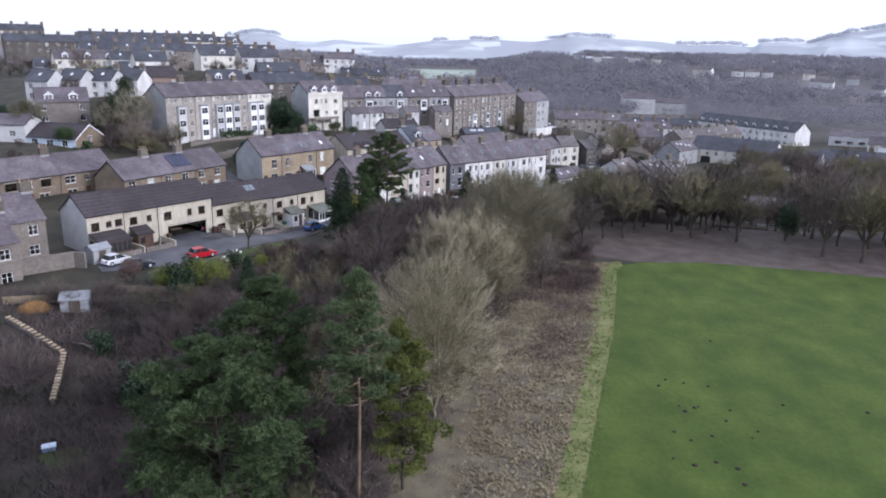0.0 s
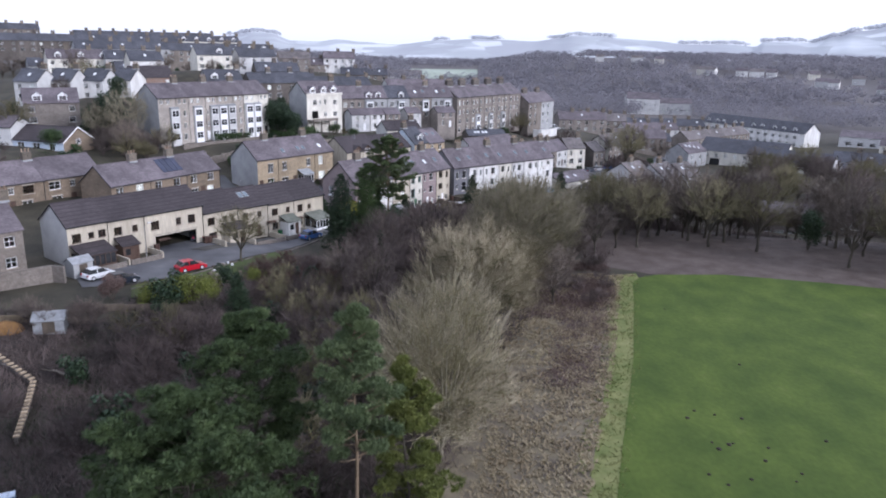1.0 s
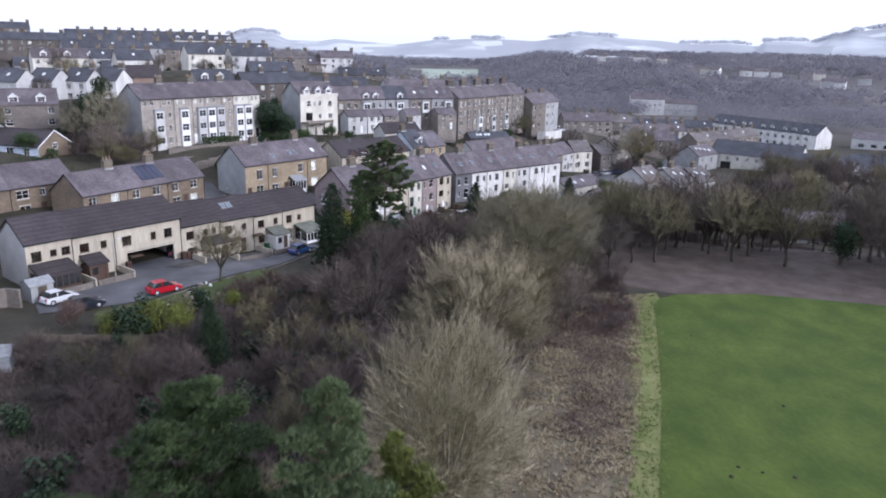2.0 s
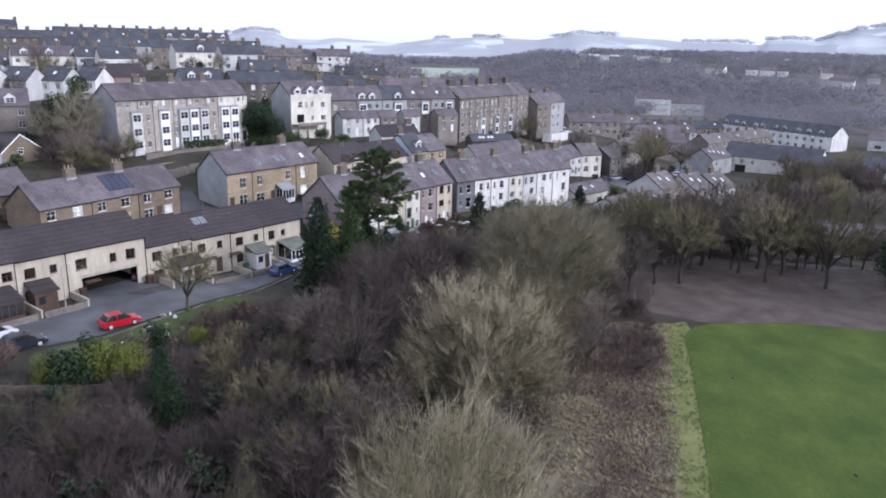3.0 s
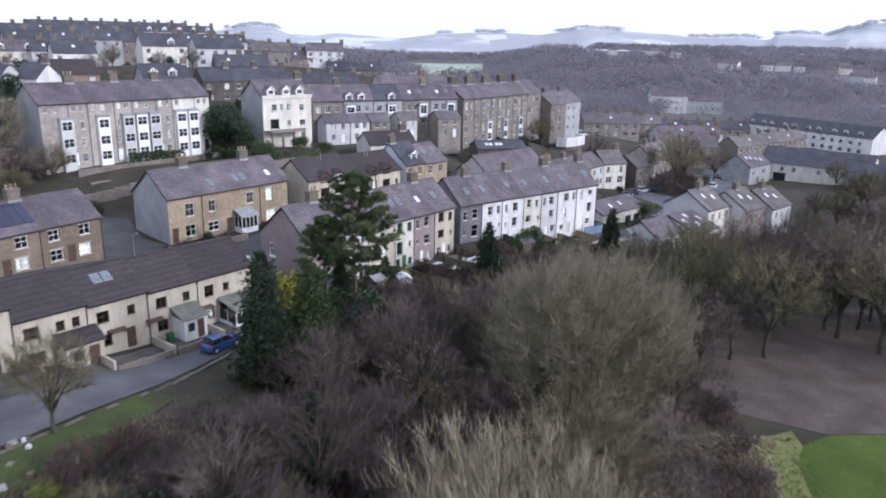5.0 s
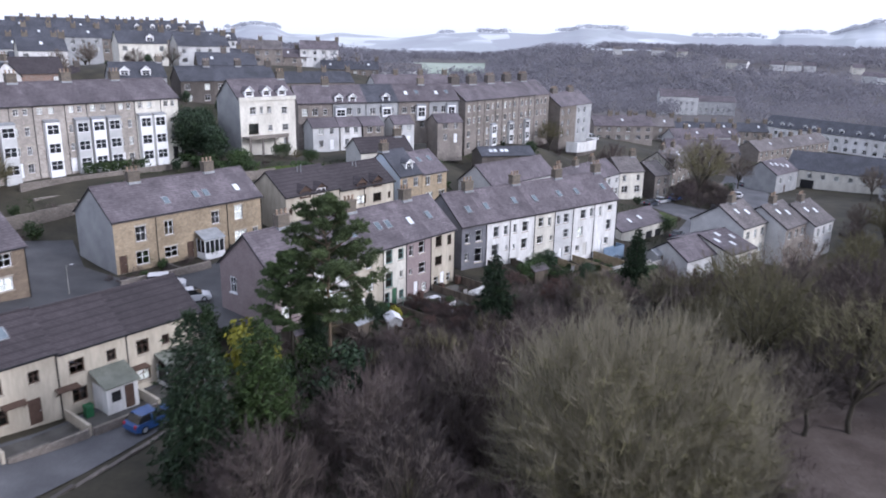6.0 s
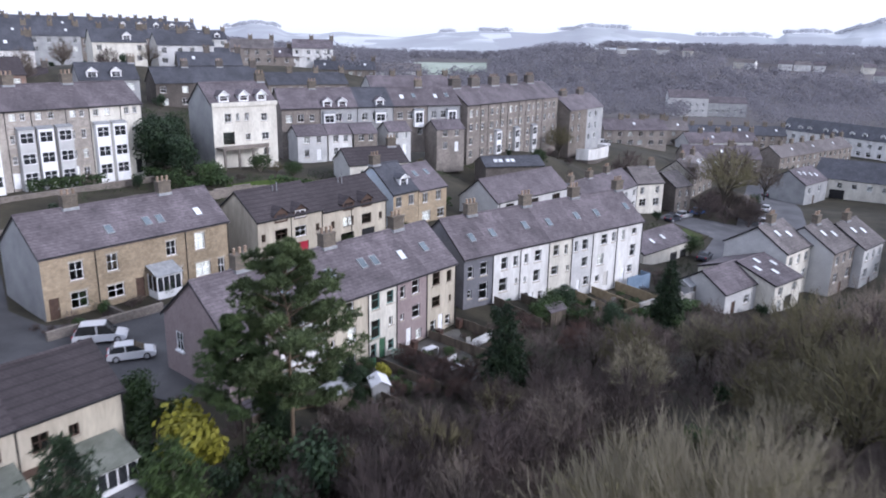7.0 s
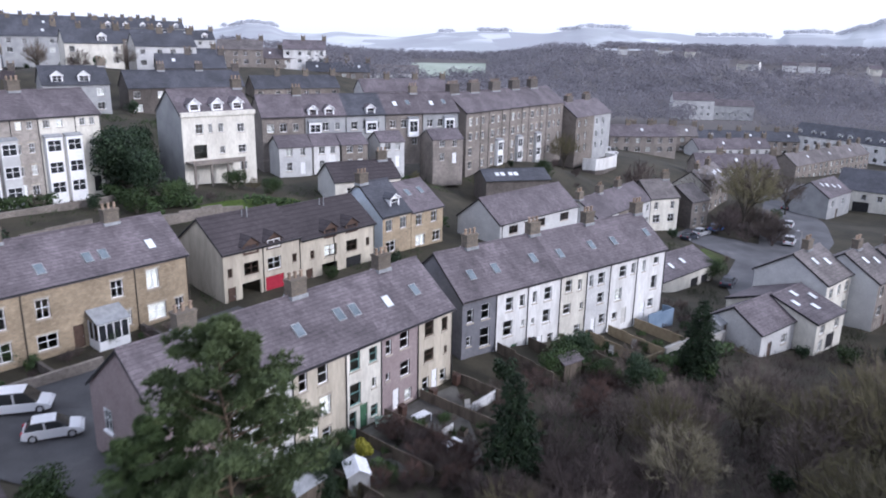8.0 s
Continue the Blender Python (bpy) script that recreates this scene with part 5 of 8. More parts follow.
# white school range with small dormers
sc = house(108.0, 371.0, -9.4, -57, 60.0, 11.0, 7.0, 4.2, "white", "slate_blue", [(3.0 + 4.0 * i, 3.9, 1.5, 1.5) for i in range(14)] + [(3.0 + 4.0 * i, 0.8, 1.6, 1.6) for i in range(14)], left=True, right=True, label="long white building with many small white dormers", kind="two", name="school_building")
for c in (3, 9, 13, 20, 24, 31, 36, 43, 48, 54):
    dormer(sc, c, 7.4, 0.9, 1.8, 1.2, 2.4, "upvc", "slate_blue", "upvc", 0.6)
outbuilding(160.0, 330.0, -9.0, -30, 36.0, 14.0, 5.0, 2.5, "palegrey", "slate", "wide low pale building with shallow roof", [(4 + 5 * i, 1.2, 2.5, 1.6) for i in range(7)])
outbuilding(150.0, 262.0, -9.0, -25, 32.0, 12.0, 4.5, 2.4, "white", "lead", "white-walled works with pale metal roof", [(4 + 5 * i, 1.2, 2.5, 1.6) for i in range(5)])
# far three-storey block below the woods
outbuilding(110.2, 496.0, -12.0, -4, 22.0, 12.0, 10.0, 3.0, "greyrender", "slate", "far lower wing of pale block", [(2.5 + 3.3 * i, z, 1.3, 1.6) for i in range(6) for z in (1.0, 4.6)])
outbuilding(88.0, 494.0, -12.0, -4, 22.0, 14.0, 12.6, 4.0, "palegrey", "slate", "far three-storey pale block with grey roof", [(2.5 + 3.3 * i, z, 1.3, 1.6) for i in range(6) for z in (1.0, 4.6, 8.2)])
# pale houses among the far trees
rng = random.Random(5)
FAR_HOMES = [(108.0, 497.0)]
for (x, y, a, w, wall) in ((208, 799, -20, 16, "ivory"), (216, 792, -35, 9, "white"), (245, 787, -18, 12, "white"), (258, 783, -18, 14, "white"), (273, 777, -22, 10, "white"), (310, 761, -10, 10, "ivory"), (292, 700, -30, 12, "palegrey"), (300, 690, -30, 9, "white"),
                           (334, 720, -25, 11, "palegrey"), (160, 930, -5, 14, "palegrey"), (185, 915, -15, 11, "ivory"), (118, 940, 0, 10, "palegrey"), (320, 640, -40, 11, "palegrey")):
    FAR_HOMES.append((x, y))
    outbuilding(x, y, ground_z(x, y) + 0.5, a, w, 9.0, 5.2, 3.0, wall, rng.choice(("slate", "tile_pink")), "far pale house among bare trees", [(2.0, 3.0, 1.6, 1.4), (6.0, 3.0, 1.6, 1.4), (2.0, 0.5, 2.0, 1.5)], group="far houses", gutter=False)

# houses up the hillside
def hill_row(x, y, eave, ang, n, w, wall, roof, label, dorm=(), left_wall=None, h=5.2, chims=True, lit=0):
    for i in range(n):
        px, py = along((x, y), ang, i * w)
        r = house(px, py, eave - h, ang, w, 8.5, h, 3.1, wall, roof, [(1.6, h - 2.2, 1.3, 1.4), (w - 1.7, h - 2.2, 1.3, 1.4), (1.7, 0.4, 1.6, 1.4), (w - 1.8, 0.4, 1.4, 1.4)], left=i == 0, right=i == n - 1, label=label, group="hillside houses", chim=(w - 0.4,) if chims else (), kind="two", blinds=0.5, gutter=False, drop=4.0, side=left_wall, sky=((w * 0.5, 0.5, True),) if lit and i % lit == 0 else ())
        for c in dorm:
            dormer(r, c, h + 0.3, 0.5, 2.0, 1.3, 2.6, "upvc", roof, "upvc", 0.8)


hill_row(-88.5, 200.0, 21.0, 40, 1, 11.5, "greyrender", "slate_blue", "grey hillside house with two white dormers", (2.6, 7.2))
hill_row(-79.0, 213.0, 19.9, 40, 3, 8.0, "gritdark", "slate_blue", "dark stone hillside house with slate roof")
hill_row(-107.8, 240.0, 28.0, 40, 1, 13.0, "ivory", "slate_blue", "white hillside house with wide roof dormer", (8.5,))
hill_row(-96.0, 251.0, 27.4, 40, 2, 7.5, "palegrey", "slate_blue", "pale hillside house with slate roof")
hill_row(-122.0, 218.0, 26.0, 40, 1, 11.0, "white", "slate_blue", "white hillside house with tall gable", (), "ivory", lit=1)
hill_row(-115.0, 295.0, 22.9, 30, 3, 7.0, "pinkrender", "slate_blue", "salmon rendered hillside terrace house")
hill_row(-102.2, 320.0, 25.8, 20, 2, 7.5, "tanstone", "tile_pink", "stone hillside house with grey tiled roof")
hill_row(-84.0, 335.0, 26.0, 15, 2, 7.5, "white", "slate", "white hillside house with grey roof")
hill_row(-136.2, 330.0, 28.6, 35, 4, 7.0, "palegrey", "slate_blue", "pale hillside terrace house", (3.5,))
hill_row(-129.1, 166.5, 21.4, -4, 1, 7.0, "palegrey", "slate_blue", "white hillside cottage with slate roof", (), "palegrey", lit=1)
hill_row(-123.0, 172.0, 21.4, -4, 1, 7.0, "palegrey", "slate_blue", "white hillside cottage with slate roof", (), "palegrey", lit=1)
hill_row(-116.7, 177.5, 21.4, -4, 1, 7.0, "white", "slate_blue", "white hillside cottage with slate roof", (), "palegrey", lit=1)
hill_row(-110.4, 183.0, 21.4, -4, 1, 6.0, "white", "slate_blue", "white gabled hillside cottage", (), "white")
hill_row(-110.0, 141.0, 17.8, 35, 1, 12.0, "tanstone", "slate", "stone hillside house with small gables", (3.0, 8.5), "greyrender", chims=False)
hill_row(-107.1, 190.0, 21.9, 45, 1, 12.0, "brick_red", "tile_dark", "hillside house with broad dark roof", chims=False)
hill_row(-158.5, 230.0, 25.8, 40, 3, 7.5, "ivory", "slate", "cream hillside terrace house", (3.6,))
hill_row(-142.4, 240.0, 25.8, 40, 2, 7.5, "palegrey", "slate_blue", "grey hillside house with slate roof", lit=1)
hill_row(-170.0, 268.0, 29.0, 40, 5, 7.5, "greyrender", "slate_blue", "grey hillside terrace house", lit=2)
hill_row(-150.0, 292.0, 28.6, 42, 5, 7.5, "gritstone", "slate_blue", "stone hillside terrace house", lit=2)
hill_row(-225.0, 300.0, 31.5, 40, 5, 8.0, "gritdark", "slate_blue", "dark stone hillside terrace house")
hill_row(-200.0, 330.0, 32.0, 40, 6, 7.5, "gritstone", "slate_blue", "stone hillside terrace house", lit=3)
hill_row(-230.0, 372.0, 34.0, 40, 11, 7.0, "gritdark", "slate_blue", "skyline terrace house with tall chimney")
hill_row(-180.0, 372.0, 32.5, 40, 6, 7.0, "ivory", "slate_blue", "pale hillside terrace house", (3.5,), lit=2)
hill_row(-300.0, 340.0, 37.0, 40, 8, 7.5, "gritstone", "slate_blue", "skyline terrace house with tall chimney")
hill_row(-70.0, 262.0, 17.0, 35, 3, 8.0, "gritstone", "slate_blue", "stone house with dark slate roof")
hill_row(-42.0, 268.0, 16.5, 30, 3, 8.5, "palegrey", "slate", "pale house with grey slate roof")
hill_row(-70.0, 395.0, 16.0, 5, 3, 9.0, "white", "tile_pink", "white bungalow with grey tiled roof", h=4.0, chims=False)
hill_row(-96.0, 370.0, 19.0, 15, 3, 9.0, "gritdark", "tile_dark", "dark house among trees")
for (hx, hy, he, ha, hn, hw, hm, hr, hl) in ((-164.0, 290.0, 25.6, 40, 4, 8.0, "greyrender", "slate_blue", "grey hillside terrace house with slate roof"), (-121.0, 215.0, 19.0, 35, 2, 7.0, "gritdark", "tile_dark", "hillside house with broad dark roof"), (-136.0, 235.0, 22.0, 38, 2, 6.5, "gritstone", "slate_blue", "stone hillside house with slate roof"),
                                             (-218.0, 330.0, 26.5, 40, 4, 7.0, "gritstone", "slate_blue", "stone hillside terrace house with slate roof"), (-169.0, 284.0, 23.2, 40, 3, 7.0, "ivory", "slate_blue", "pale hillside house with slate roof"), (-192.0, 270.0, 21.5, 40, 3, 6.5, "greyrender", "slate_blue", "grey hillside house with slate roof"),
                                             (-87.0, 243.0, 22.6, 30, 2, 8.0, "gritdark", "slate_blue", "dark stone hillside house"), (-141.0, 322.0, 27.5, 35, 3, 7.0, "gritdark", "slate_blue", "dark stone hillside terrace house"), (-92.0, 332.0, 22.8, 20, 2, 8.0, "tanstone", "slate", "stone hillside house among trees"), (-75.0, 332.0, 18.6, 15, 3, 7.5, "gritstone", "slate_blue", "stone house among hillside trees")):
    hill_row(hx, hy, he, ha, hn, hw, hm, hr, hl, lit=2)
# orange-fronted house and blue-walled bungalow up the lane
tan = outbuilding(-101.5, 123.0, 8.2, -10, 13.0, 9.0, 3.4, 2.7, "paleblue", "tile_dark", "modern house with tan gable and dark roof", [(2.0, 1.6, 1.8, 1.4), (6.0, 1.6, 1.8, 1.4), (10.0, 1.6, 1.4, 1.4)], side="brownstone")
for sg in (0, 1):
    p = [(-0.25, 3.1), (4.5, 6.1), (4.5, 6.36), (-0.25, 3.36)]
    part("fascia", Shape().prism(p if not sg else [(9.0 - q[0], q[1]) for q in p][::-1], 13.17, 13.2), "upvc", tan)
part("window", window_mesh(1.3, 1.2, "two")(), "upvc", tan, at=pose(13.04, 4.4, 2.6, 0, 0, 90))
part("pane", Shape().box(13.01, 13.03, 3.8, 5.0, 2.65, 3.75), "dark_glass", tan)
outbuilding(-112.0, 122.0, 10.4, 5, 10.5, 8.0, 3.8, 2.0, "palegrey", "slate", "pale bungalow with grey roof", [(7.5, 1.2, 1.4, 1.2)])
# stone cottages at the near end of the lower street
hill_row(-62.0, 55.0, 8.9, 56.3, 1, 6.5, "gritstone", "slate", "stone cottage at end of street", h=5.4)
hill_row(-59.0, 44.5, 8.4, 56.3, 1, 6.5, "gritstone", "slate", "brown stone cottage with tall windows", h=5.6)
# low white-framed building beyond the wood edge
outbuilding(60.0, 134.0, -6.0, -18, 26.0, 9.0, 5.4, 1.6, "gritdark", "slate", "long low building with bands of white windows", [(2.0 + 2.4 * i, z, 1.9, 1.2) for i in range(10) for z in (0.6, 3.4)])


# ---- roads, lanes and garden ground ----
sheet("street", [(-51.5, 59.5), (-47.5, 54.5), (-42.8, 57), (-38.2, 61.2), (-33.5, 70), (-30, 79), (-27, 88), (-24.5, 96), (-26.5, 102), (-29.5, 99), (-35.4, 86.5), (-39.5, 80), (-44, 79), (-47, 72), (-45, 68)], "asphalt", 0.1, "worn grey asphalt street with damp patches")
sheet("lane", [(-66, 92), (-58, 88), (-47, 104), (-36, 108.5), (-28, 107), (-25.5, 111), (-30, 118), (-38, 122), (-46, 118.5), (-51.5, 121), (-57, 128), (-63, 124), (-58, 112), (-62, 104)], "lane_asphalt", 0.1, "dark asphalt lane behind the terraces")
sheet("side_lane", [(-46.5, 117.8), (-40, 121.5), (-33.5, 135), (-30.5, 139), (-27.2, 137.5), (-29, 128), (-33, 119), (-40, 117)], "lane_asphalt", 0.12, "narrow lane between stone houses")
sheet("valley_road", [(31, 175), (36, 173), (43, 184), (50, 194), (60, 211), (67, 236), (73, 252), (84, 270), (97, 277), (97, 285), (80, 286), (66, 270), (58, 246), (50, 223), (45, 208), (38, 209), (33, 214), (29, 208), (33, 200), (37, 195), (32, 184)], "asphalt", 0.1, "asphalt road curving between valley terraces")
sheet("road_verge", [(31, 190), (36, 195), (32.5, 199), (28.5, 193)], "verge_grass", 0.2, "mossy grass bank above the garages")
sheet("verge", [(-42, 56), (-38.0, 60.8), (-33.2, 69.6), (-29.8, 78), (-27, 77), (-28, 66), (-34, 57), (-40, 52)], "verge_grass", 0.14, "patchy green verge beside the street")
sheet("garden_lawn", [(13, 139), (17, 142), (15, 146), (11, 143)], "lawn", 0.1, "small green back garden lawn")
sheet("garden_lawn", [(-31.0, 14.0), (-28, 11.5), (-26, 13.2), (-28.8, 16)], "verge_grass", 0.1, "small dark green garden lawn")
sheet("garden_lawn", [(-44, 160), (-34, 172), (-30, 170), (-38, 155)], "lawn", 0.1, "mossy terraced garden below the villa")
sheet("yard", [(-4, 118.5), (-7, 130.0), (-10, 127), (-16.5, 117.5), (-13, 113)], "yard", 0.08, "paved back yards of the terrace")
sheet("forecourt", [(-42, 73.5), (-29.5, 96.5), (-27.5, 95.5), (-30, 90), (-35.5, 81.5), (-39.5, 73.5)], "yard", 0.13, "paved front gardens of the cream terrace")


# ---- cars ----
def car(x, y, ang, paint, label, long=4.1, wide=1.74, tall=1.45, hatch=True):
    z = ground_z(x, y) + 0.1
    root = thing("car", x, y, z, ang, label, "car", "parked cars")
    L, W = long / 2, wide / 2
    body = [(-L, 0.35), (-L + 0.06, 0.75), (-L + 0.25, 0.92), (L - 1.15, 0.9), (L - 0.25, 0.72), (L, 0.52), (L - 0.04, 0.3), (L - 0.4, 0.2), (-L + 0.4, 0.2)]
    s = Shape()
    rows = [(-W, 0.94), (-W + 0.1, 1.0), (W - 0.1, 1.0), (W, 0.94)]
    n = len(body)
    for yy, k in rows:
        s.v += [(p * (0.985 if k < 1 else 1), yy, 0.55 + (q - 0.55) * k) for p, q in body]
    for r in range(3):
        for i in range(n):
            j = (i + 1) % n
            s.f.append((r * n + i, r * n + j, (r + 1) * n + j, (r + 1) * n + i))
    s.f += [tuple(range(n))[::-1], tuple(range(3 * n, 4 * n))]
    part("body", s, paint, root)
    top = tall - 0.02
    back = -L + (0.3 if hatch else 0.75)
    cab = [(back - 0.05, 0.9), (back + 0.32, top - 0.05), (back + 0.6, top), (L - 2.0, top), (L - 1.75, top - 0.04), (L - 0.95, 0.88)]
    s = Shape()
    m = len(cab)
    for yy, inset in ((-W + 0.06, 0), (-W + 0.2, 1), (W - 0.2, 1), (W - 0.06, 0)):
        s.v += [(p, yy if q < 1.0 or inset else yy * 0.86, q if inset or q < 1.0 else q - 0.04) for p, q in cab]
    for r in range(3):
        for i in range(m - 1):
            s.f.append((r * m + i, r * m + i + 1, (r + 1) * m + i + 1, (r + 1) * m + i))
    s.f += [tuple(range(m))[::-1], tuple(range(3 * m, 4 * m))]
    part("glasshouse", s, "dark_glass", root, "dark tinted glass")
    part("roof", Shape().prism([(back + 0.4, top - 0.01), (back + 0.6, top + 0.03), (L - 2.0, top + 0.03), (L - 1.8, top - 0.005)], -W + 0.2, W - 0.2, "y"), paint, root)
    for sx in (-1, 1):
        part("pillar", Shape().prism([(L - 2.55, 0.9), (L - 2.45, 0.9), (L - 2.5, top - 0.04), (L - 2.6, top - 0.04)], sx * (W - 0.14), sx * (W - 0.045), "y"), paint, root)
        part("headlight", cached("hl", lambda: Shape().box(-0.12, 0.05, -0.16, 0.16, -0.07, 0.07).mesh("headlight", "alloy")), None, root, "clear headlight", pose(L - 0.17, sx * (W - 0.27), 0.62))
        part("tail_light", cached("tl", lambda: Shape().box(-0.04, 0.1, -0.12, 0.12, -0.12, 0.12).mesh("tail_light", "reddoor")), None, root, "red tail light", pose(-L + 0.06, sx * (W - 0.2), 0.75))
        for px in (-L + 0.75, L - 0.8):
            w = part("wheel", cached("wheel", lambda: Shape().tube((0, -0.1, 0), (0, 0.1, 0), 0.32, 0.32, 14, True).mesh("wheel", "tyre")), None, root, "", pose(px, sx * (W - 0.09), 0.32))
            part("rim", cached("rim", lambda: Shape().tube((0, -0.115, 0), (0, 0.115, 0), 0.2, 0.2, 10, True).mesh("rim", "alloy")), None, w)
    return root


car(-47.6, 58.6, 60, "car_white", "small white hatchback parked beside shed", 3.9)
car(-43.8, 57.2, 50, "car_dark", "dark blue hatchback parked by the kerb", 4.1)
car(-37.7, 64.0, 50, "car_red", "bright red hatchback parked on the street", 4.0)
car(-27.8, 89.2, 62, "car_blue", "blue hatchback parked near the conifers", 4.0)
car(-43.6, 80.0, 120, "car_dark", "black car parked under the archway", 4.2)
car(-39.6, 116.8, 22, "car_white", "white sport utility car parked in the lane", 4.7, 1.95, 1.75)
car(-35.3, 114.2, 28, "car_white", "white hatchback beside the mauve gable", 4.1)
car(31.6, 205.6, 46, "car_dark", "black car parked below the corner row", 4.2)
car(34.6, 209.4, 44, "car_silver", "silver car parked below the corner row", 4.2)
car(38.6, 213.6, 42, "car_blue", "blue car parked below the corner row", 4.2)
car(32.2, 182.0, 62, "car_dark", "dark saloon parked by the garages", 4.4, 1.8, 1.42, False)
car(51.4, 210.0, 62, "car_white", "white van-like car parked on valley road", 4.3, 1.8, 1.7)
car(54.6, 220.0, 64, "car_white", "white hatchback parked on valley road", 4.1)
car(64.0, 246.0, 40, "car_dark", "dark car at the road bend", 4.2)
car(88.0, 276.5, 10, "car_dark", "dark car outside the hall", 4.3)
car(24.0, 268.0, 20, "car_white", "white camper parked above the bow wall", 4.8, 1.9, 1.9)


# ---- porches, sheds, walls, fences ----
def on_row(A, ang, s, out):
    """A place s along a facade and out metres in front of it."""
    a = radians(ang)
    return A[0] + math.cos(a) * s + math.sin(a) * out, A[1] + math.sin(a) * s - math.cos(a) * out


def porch(A, ang, s, z, w, deep, h, wall, roof, label, solid_front=False):
    x, y = on_row(A, ang, s, deep)
    root = thing("porch", x, y, z, ang, label, "porch", "porches")
    sh = Shape()
    if solid_front:
        front_wall(sh, w, -1.0, h, [(w * 0.3, 0.9, w * 0.3, 0.9), (w * 0.72, 0.0, w * 0.3, 2.0)], 0.1)
        sh.poly([(0.003, 0, -1), (0.003, 0, h), (0.003, deep, h), (0.003, deep, -1)]).poly([(w - 0.003, 0, -1), (w - 0.003, deep, -1), (w - 0.003, deep, h), (w - 0.003, 0, h)])
        part("wall", sh, wall, root)
        part("door", Shape().box(w * 0.57, w * 0.87, 0.06, 0.1, 0, 2.0), "brownframe", root)
        part("pane", Shape().box(w * 0.15, w * 0.45, 0.05, 0.07, 0.9, 1.8), "dark_glass", root)
    else:
        k = max(2, round(w / 0.7))
        for i in range(k + 1):
            part("mullion", Shape().box(i * w / k - 0.05, i * w / k + 0.05, -0.05, 0.05, 0, h), wall, root)
        for yy in (deep * 0.5, deep - 0.05):
            for xx in (0, w):
                part("mullion", Shape().box(xx - 0.05, xx + 0.05, yy - 0.05, yy + 0.05, 0, h), wall, root)
        part("base_wall", Shape().box(-0.06, w + 0.06, -0.06, 0.06, -1.0, 0.7).box(-0.06, 0.06, 0.06, deep, -1.0, 0.7).box(w - 0.06, w + 0.06, 0.06, deep, -1.0, 0.7), wall, root)
        part("pane", Shape().box(0, w, -0.015, 0.0, 0.7, h - 0.1), "dark_glass", root)
        part("pane", Shape().box(w - 0.01, w + 0.005, 0.05, deep, 0.7, h - 0.1), "dark_glass", root)
        part("pane", Shape().box(-0.005, 0.01, 0.05, deep, 0.7, h - 0.1), "dark_glass", root)
        part("fascia", Shape().box(-0.1, w + 0.1, -0.1, -0.06, h - 0.12, h + 0.1), wall, root)
    part("roof", Shape().prism([(-0.25, h), (deep - 0.01, h + 0.9), (deep - 0.01, h + 1.0), (-0.25, h + 0.1)], -0.2, w + 0.2), roof, root)
    return root


MAT["mossroof"] = mottled("mossy_felt_roof", (0.12, 0.128, 0.105), (0.19, 0.2, 0.17), scale=0.8, fine=8)
porch(LTA, LTG, 0.3, 3.2, 4.4, 3.2, 2.2, "brownframe", "tile_dark", "dark timber porch with tiled lean-to roof")
porch(LTA, LTG, 6.4, 3.1, 2.4, 2.0, 2.2, "brownframe", "tile_dark", "small dark porch with tiled roof", True)
porch(LTA, LTG, 24.0, 2.0, 3.4, 1.8, 2.3, "cream", "tile_dark", "cream porch with wide tiled canopy", True)
porch(LTA, LTG, 35.4, 1.5, 2.6, 2.2, 2.2, "white", "mossroof", "white porch with mossy green roof", True)
porch(LTA, LTG, 41.0, 1.2, 3.4, 3.0, 2.1, "upvc", "mossroof", "white framed conservatory with greenish roof")
porch(SSA, SSG, 10.8, 2.9, 2.8, 1.8, 2.4, "upvc", "lead", "white glazed porch on stone house")


def wall_run(pts, h, mat, label, thick=0.35, cap=None, category="wall", group="garden walls", name="garden_wall"):
    """A wall or fence along a line on the ground, stepping with it."""
    sh = Shape()
    for (x0, y0), (x1, y1) in zip(pts, pts[1:]):
        n = max(1, int(math.hypot(x1 - x0, y1 - y0) / 2.5))
        for i in range(n):
            a, b = i / n, (i + 1) / n
            p, q = Vector((x0 + (x1 - x0) * a, y0 + (y1 - y0) * a, 0)), Vector((x0 + (x1 - x0) * b, y0 + (y1 - y0) * b, 0))
            d = (q - p).normalized()
            o = Vector((-d.y, d.x, 0)) * thick / 2
            z = min(ground_z(p.x, p.y), ground_z(q.x, q.y))
            lo, hi = z - 0.8, z + h
            k = len(sh.v)
            sh.v += [tuple(v + Vector((0, 0, zz))) for zz in (lo, hi) for v in (p - o, q - o, q + o, p + o)]
            sh.f += [(k, k + 3, k + 2, k + 1), (k + 4, k + 5, k + 6, k + 7), (k, k + 1, k + 5, k + 4), (k + 1, k + 2, k + 6, k + 5), (k + 2, k + 3, k + 7, k + 6), (k + 3, k, k + 4, k + 7)]
    return solid(name, sh, mat, label, category, group=group)


wall_run([(-57.5, 50.5), (-52.2, 56.2), (-50.5, 56.0)], 2.2, "gritstone", "tall dark stone wall at street end")
wall_run([(-41.5, 55), (-37.6, 60.2), (-33.0, 69), (-29.6, 77.5), (-26.2, 88)], 0.24, "gritdark", "low broken stone kerb of the verge")
for s in (6.0, 11.0, 21.5, 27.0, 33.0, 38.6):
    p, q = on_row(LTA, LTG, s, 0.4), on_row(LTA, LTG, s, 4.2)
    wall_run([p, q], 1.0, "cream", "low cream garden wall between front gardens", 0.22)
for s0, s1 in ((0.5, 5.5), (6.2, 10.8), (27.2, 32.8), (33.2, 38.4)):
    wall_run([on_row(LTA, LTG, s0, 4.3), on_row(LTA, LTG, s1, 4.3)], 0.8, "gritstone", "low stone front garden wall", 0.25)
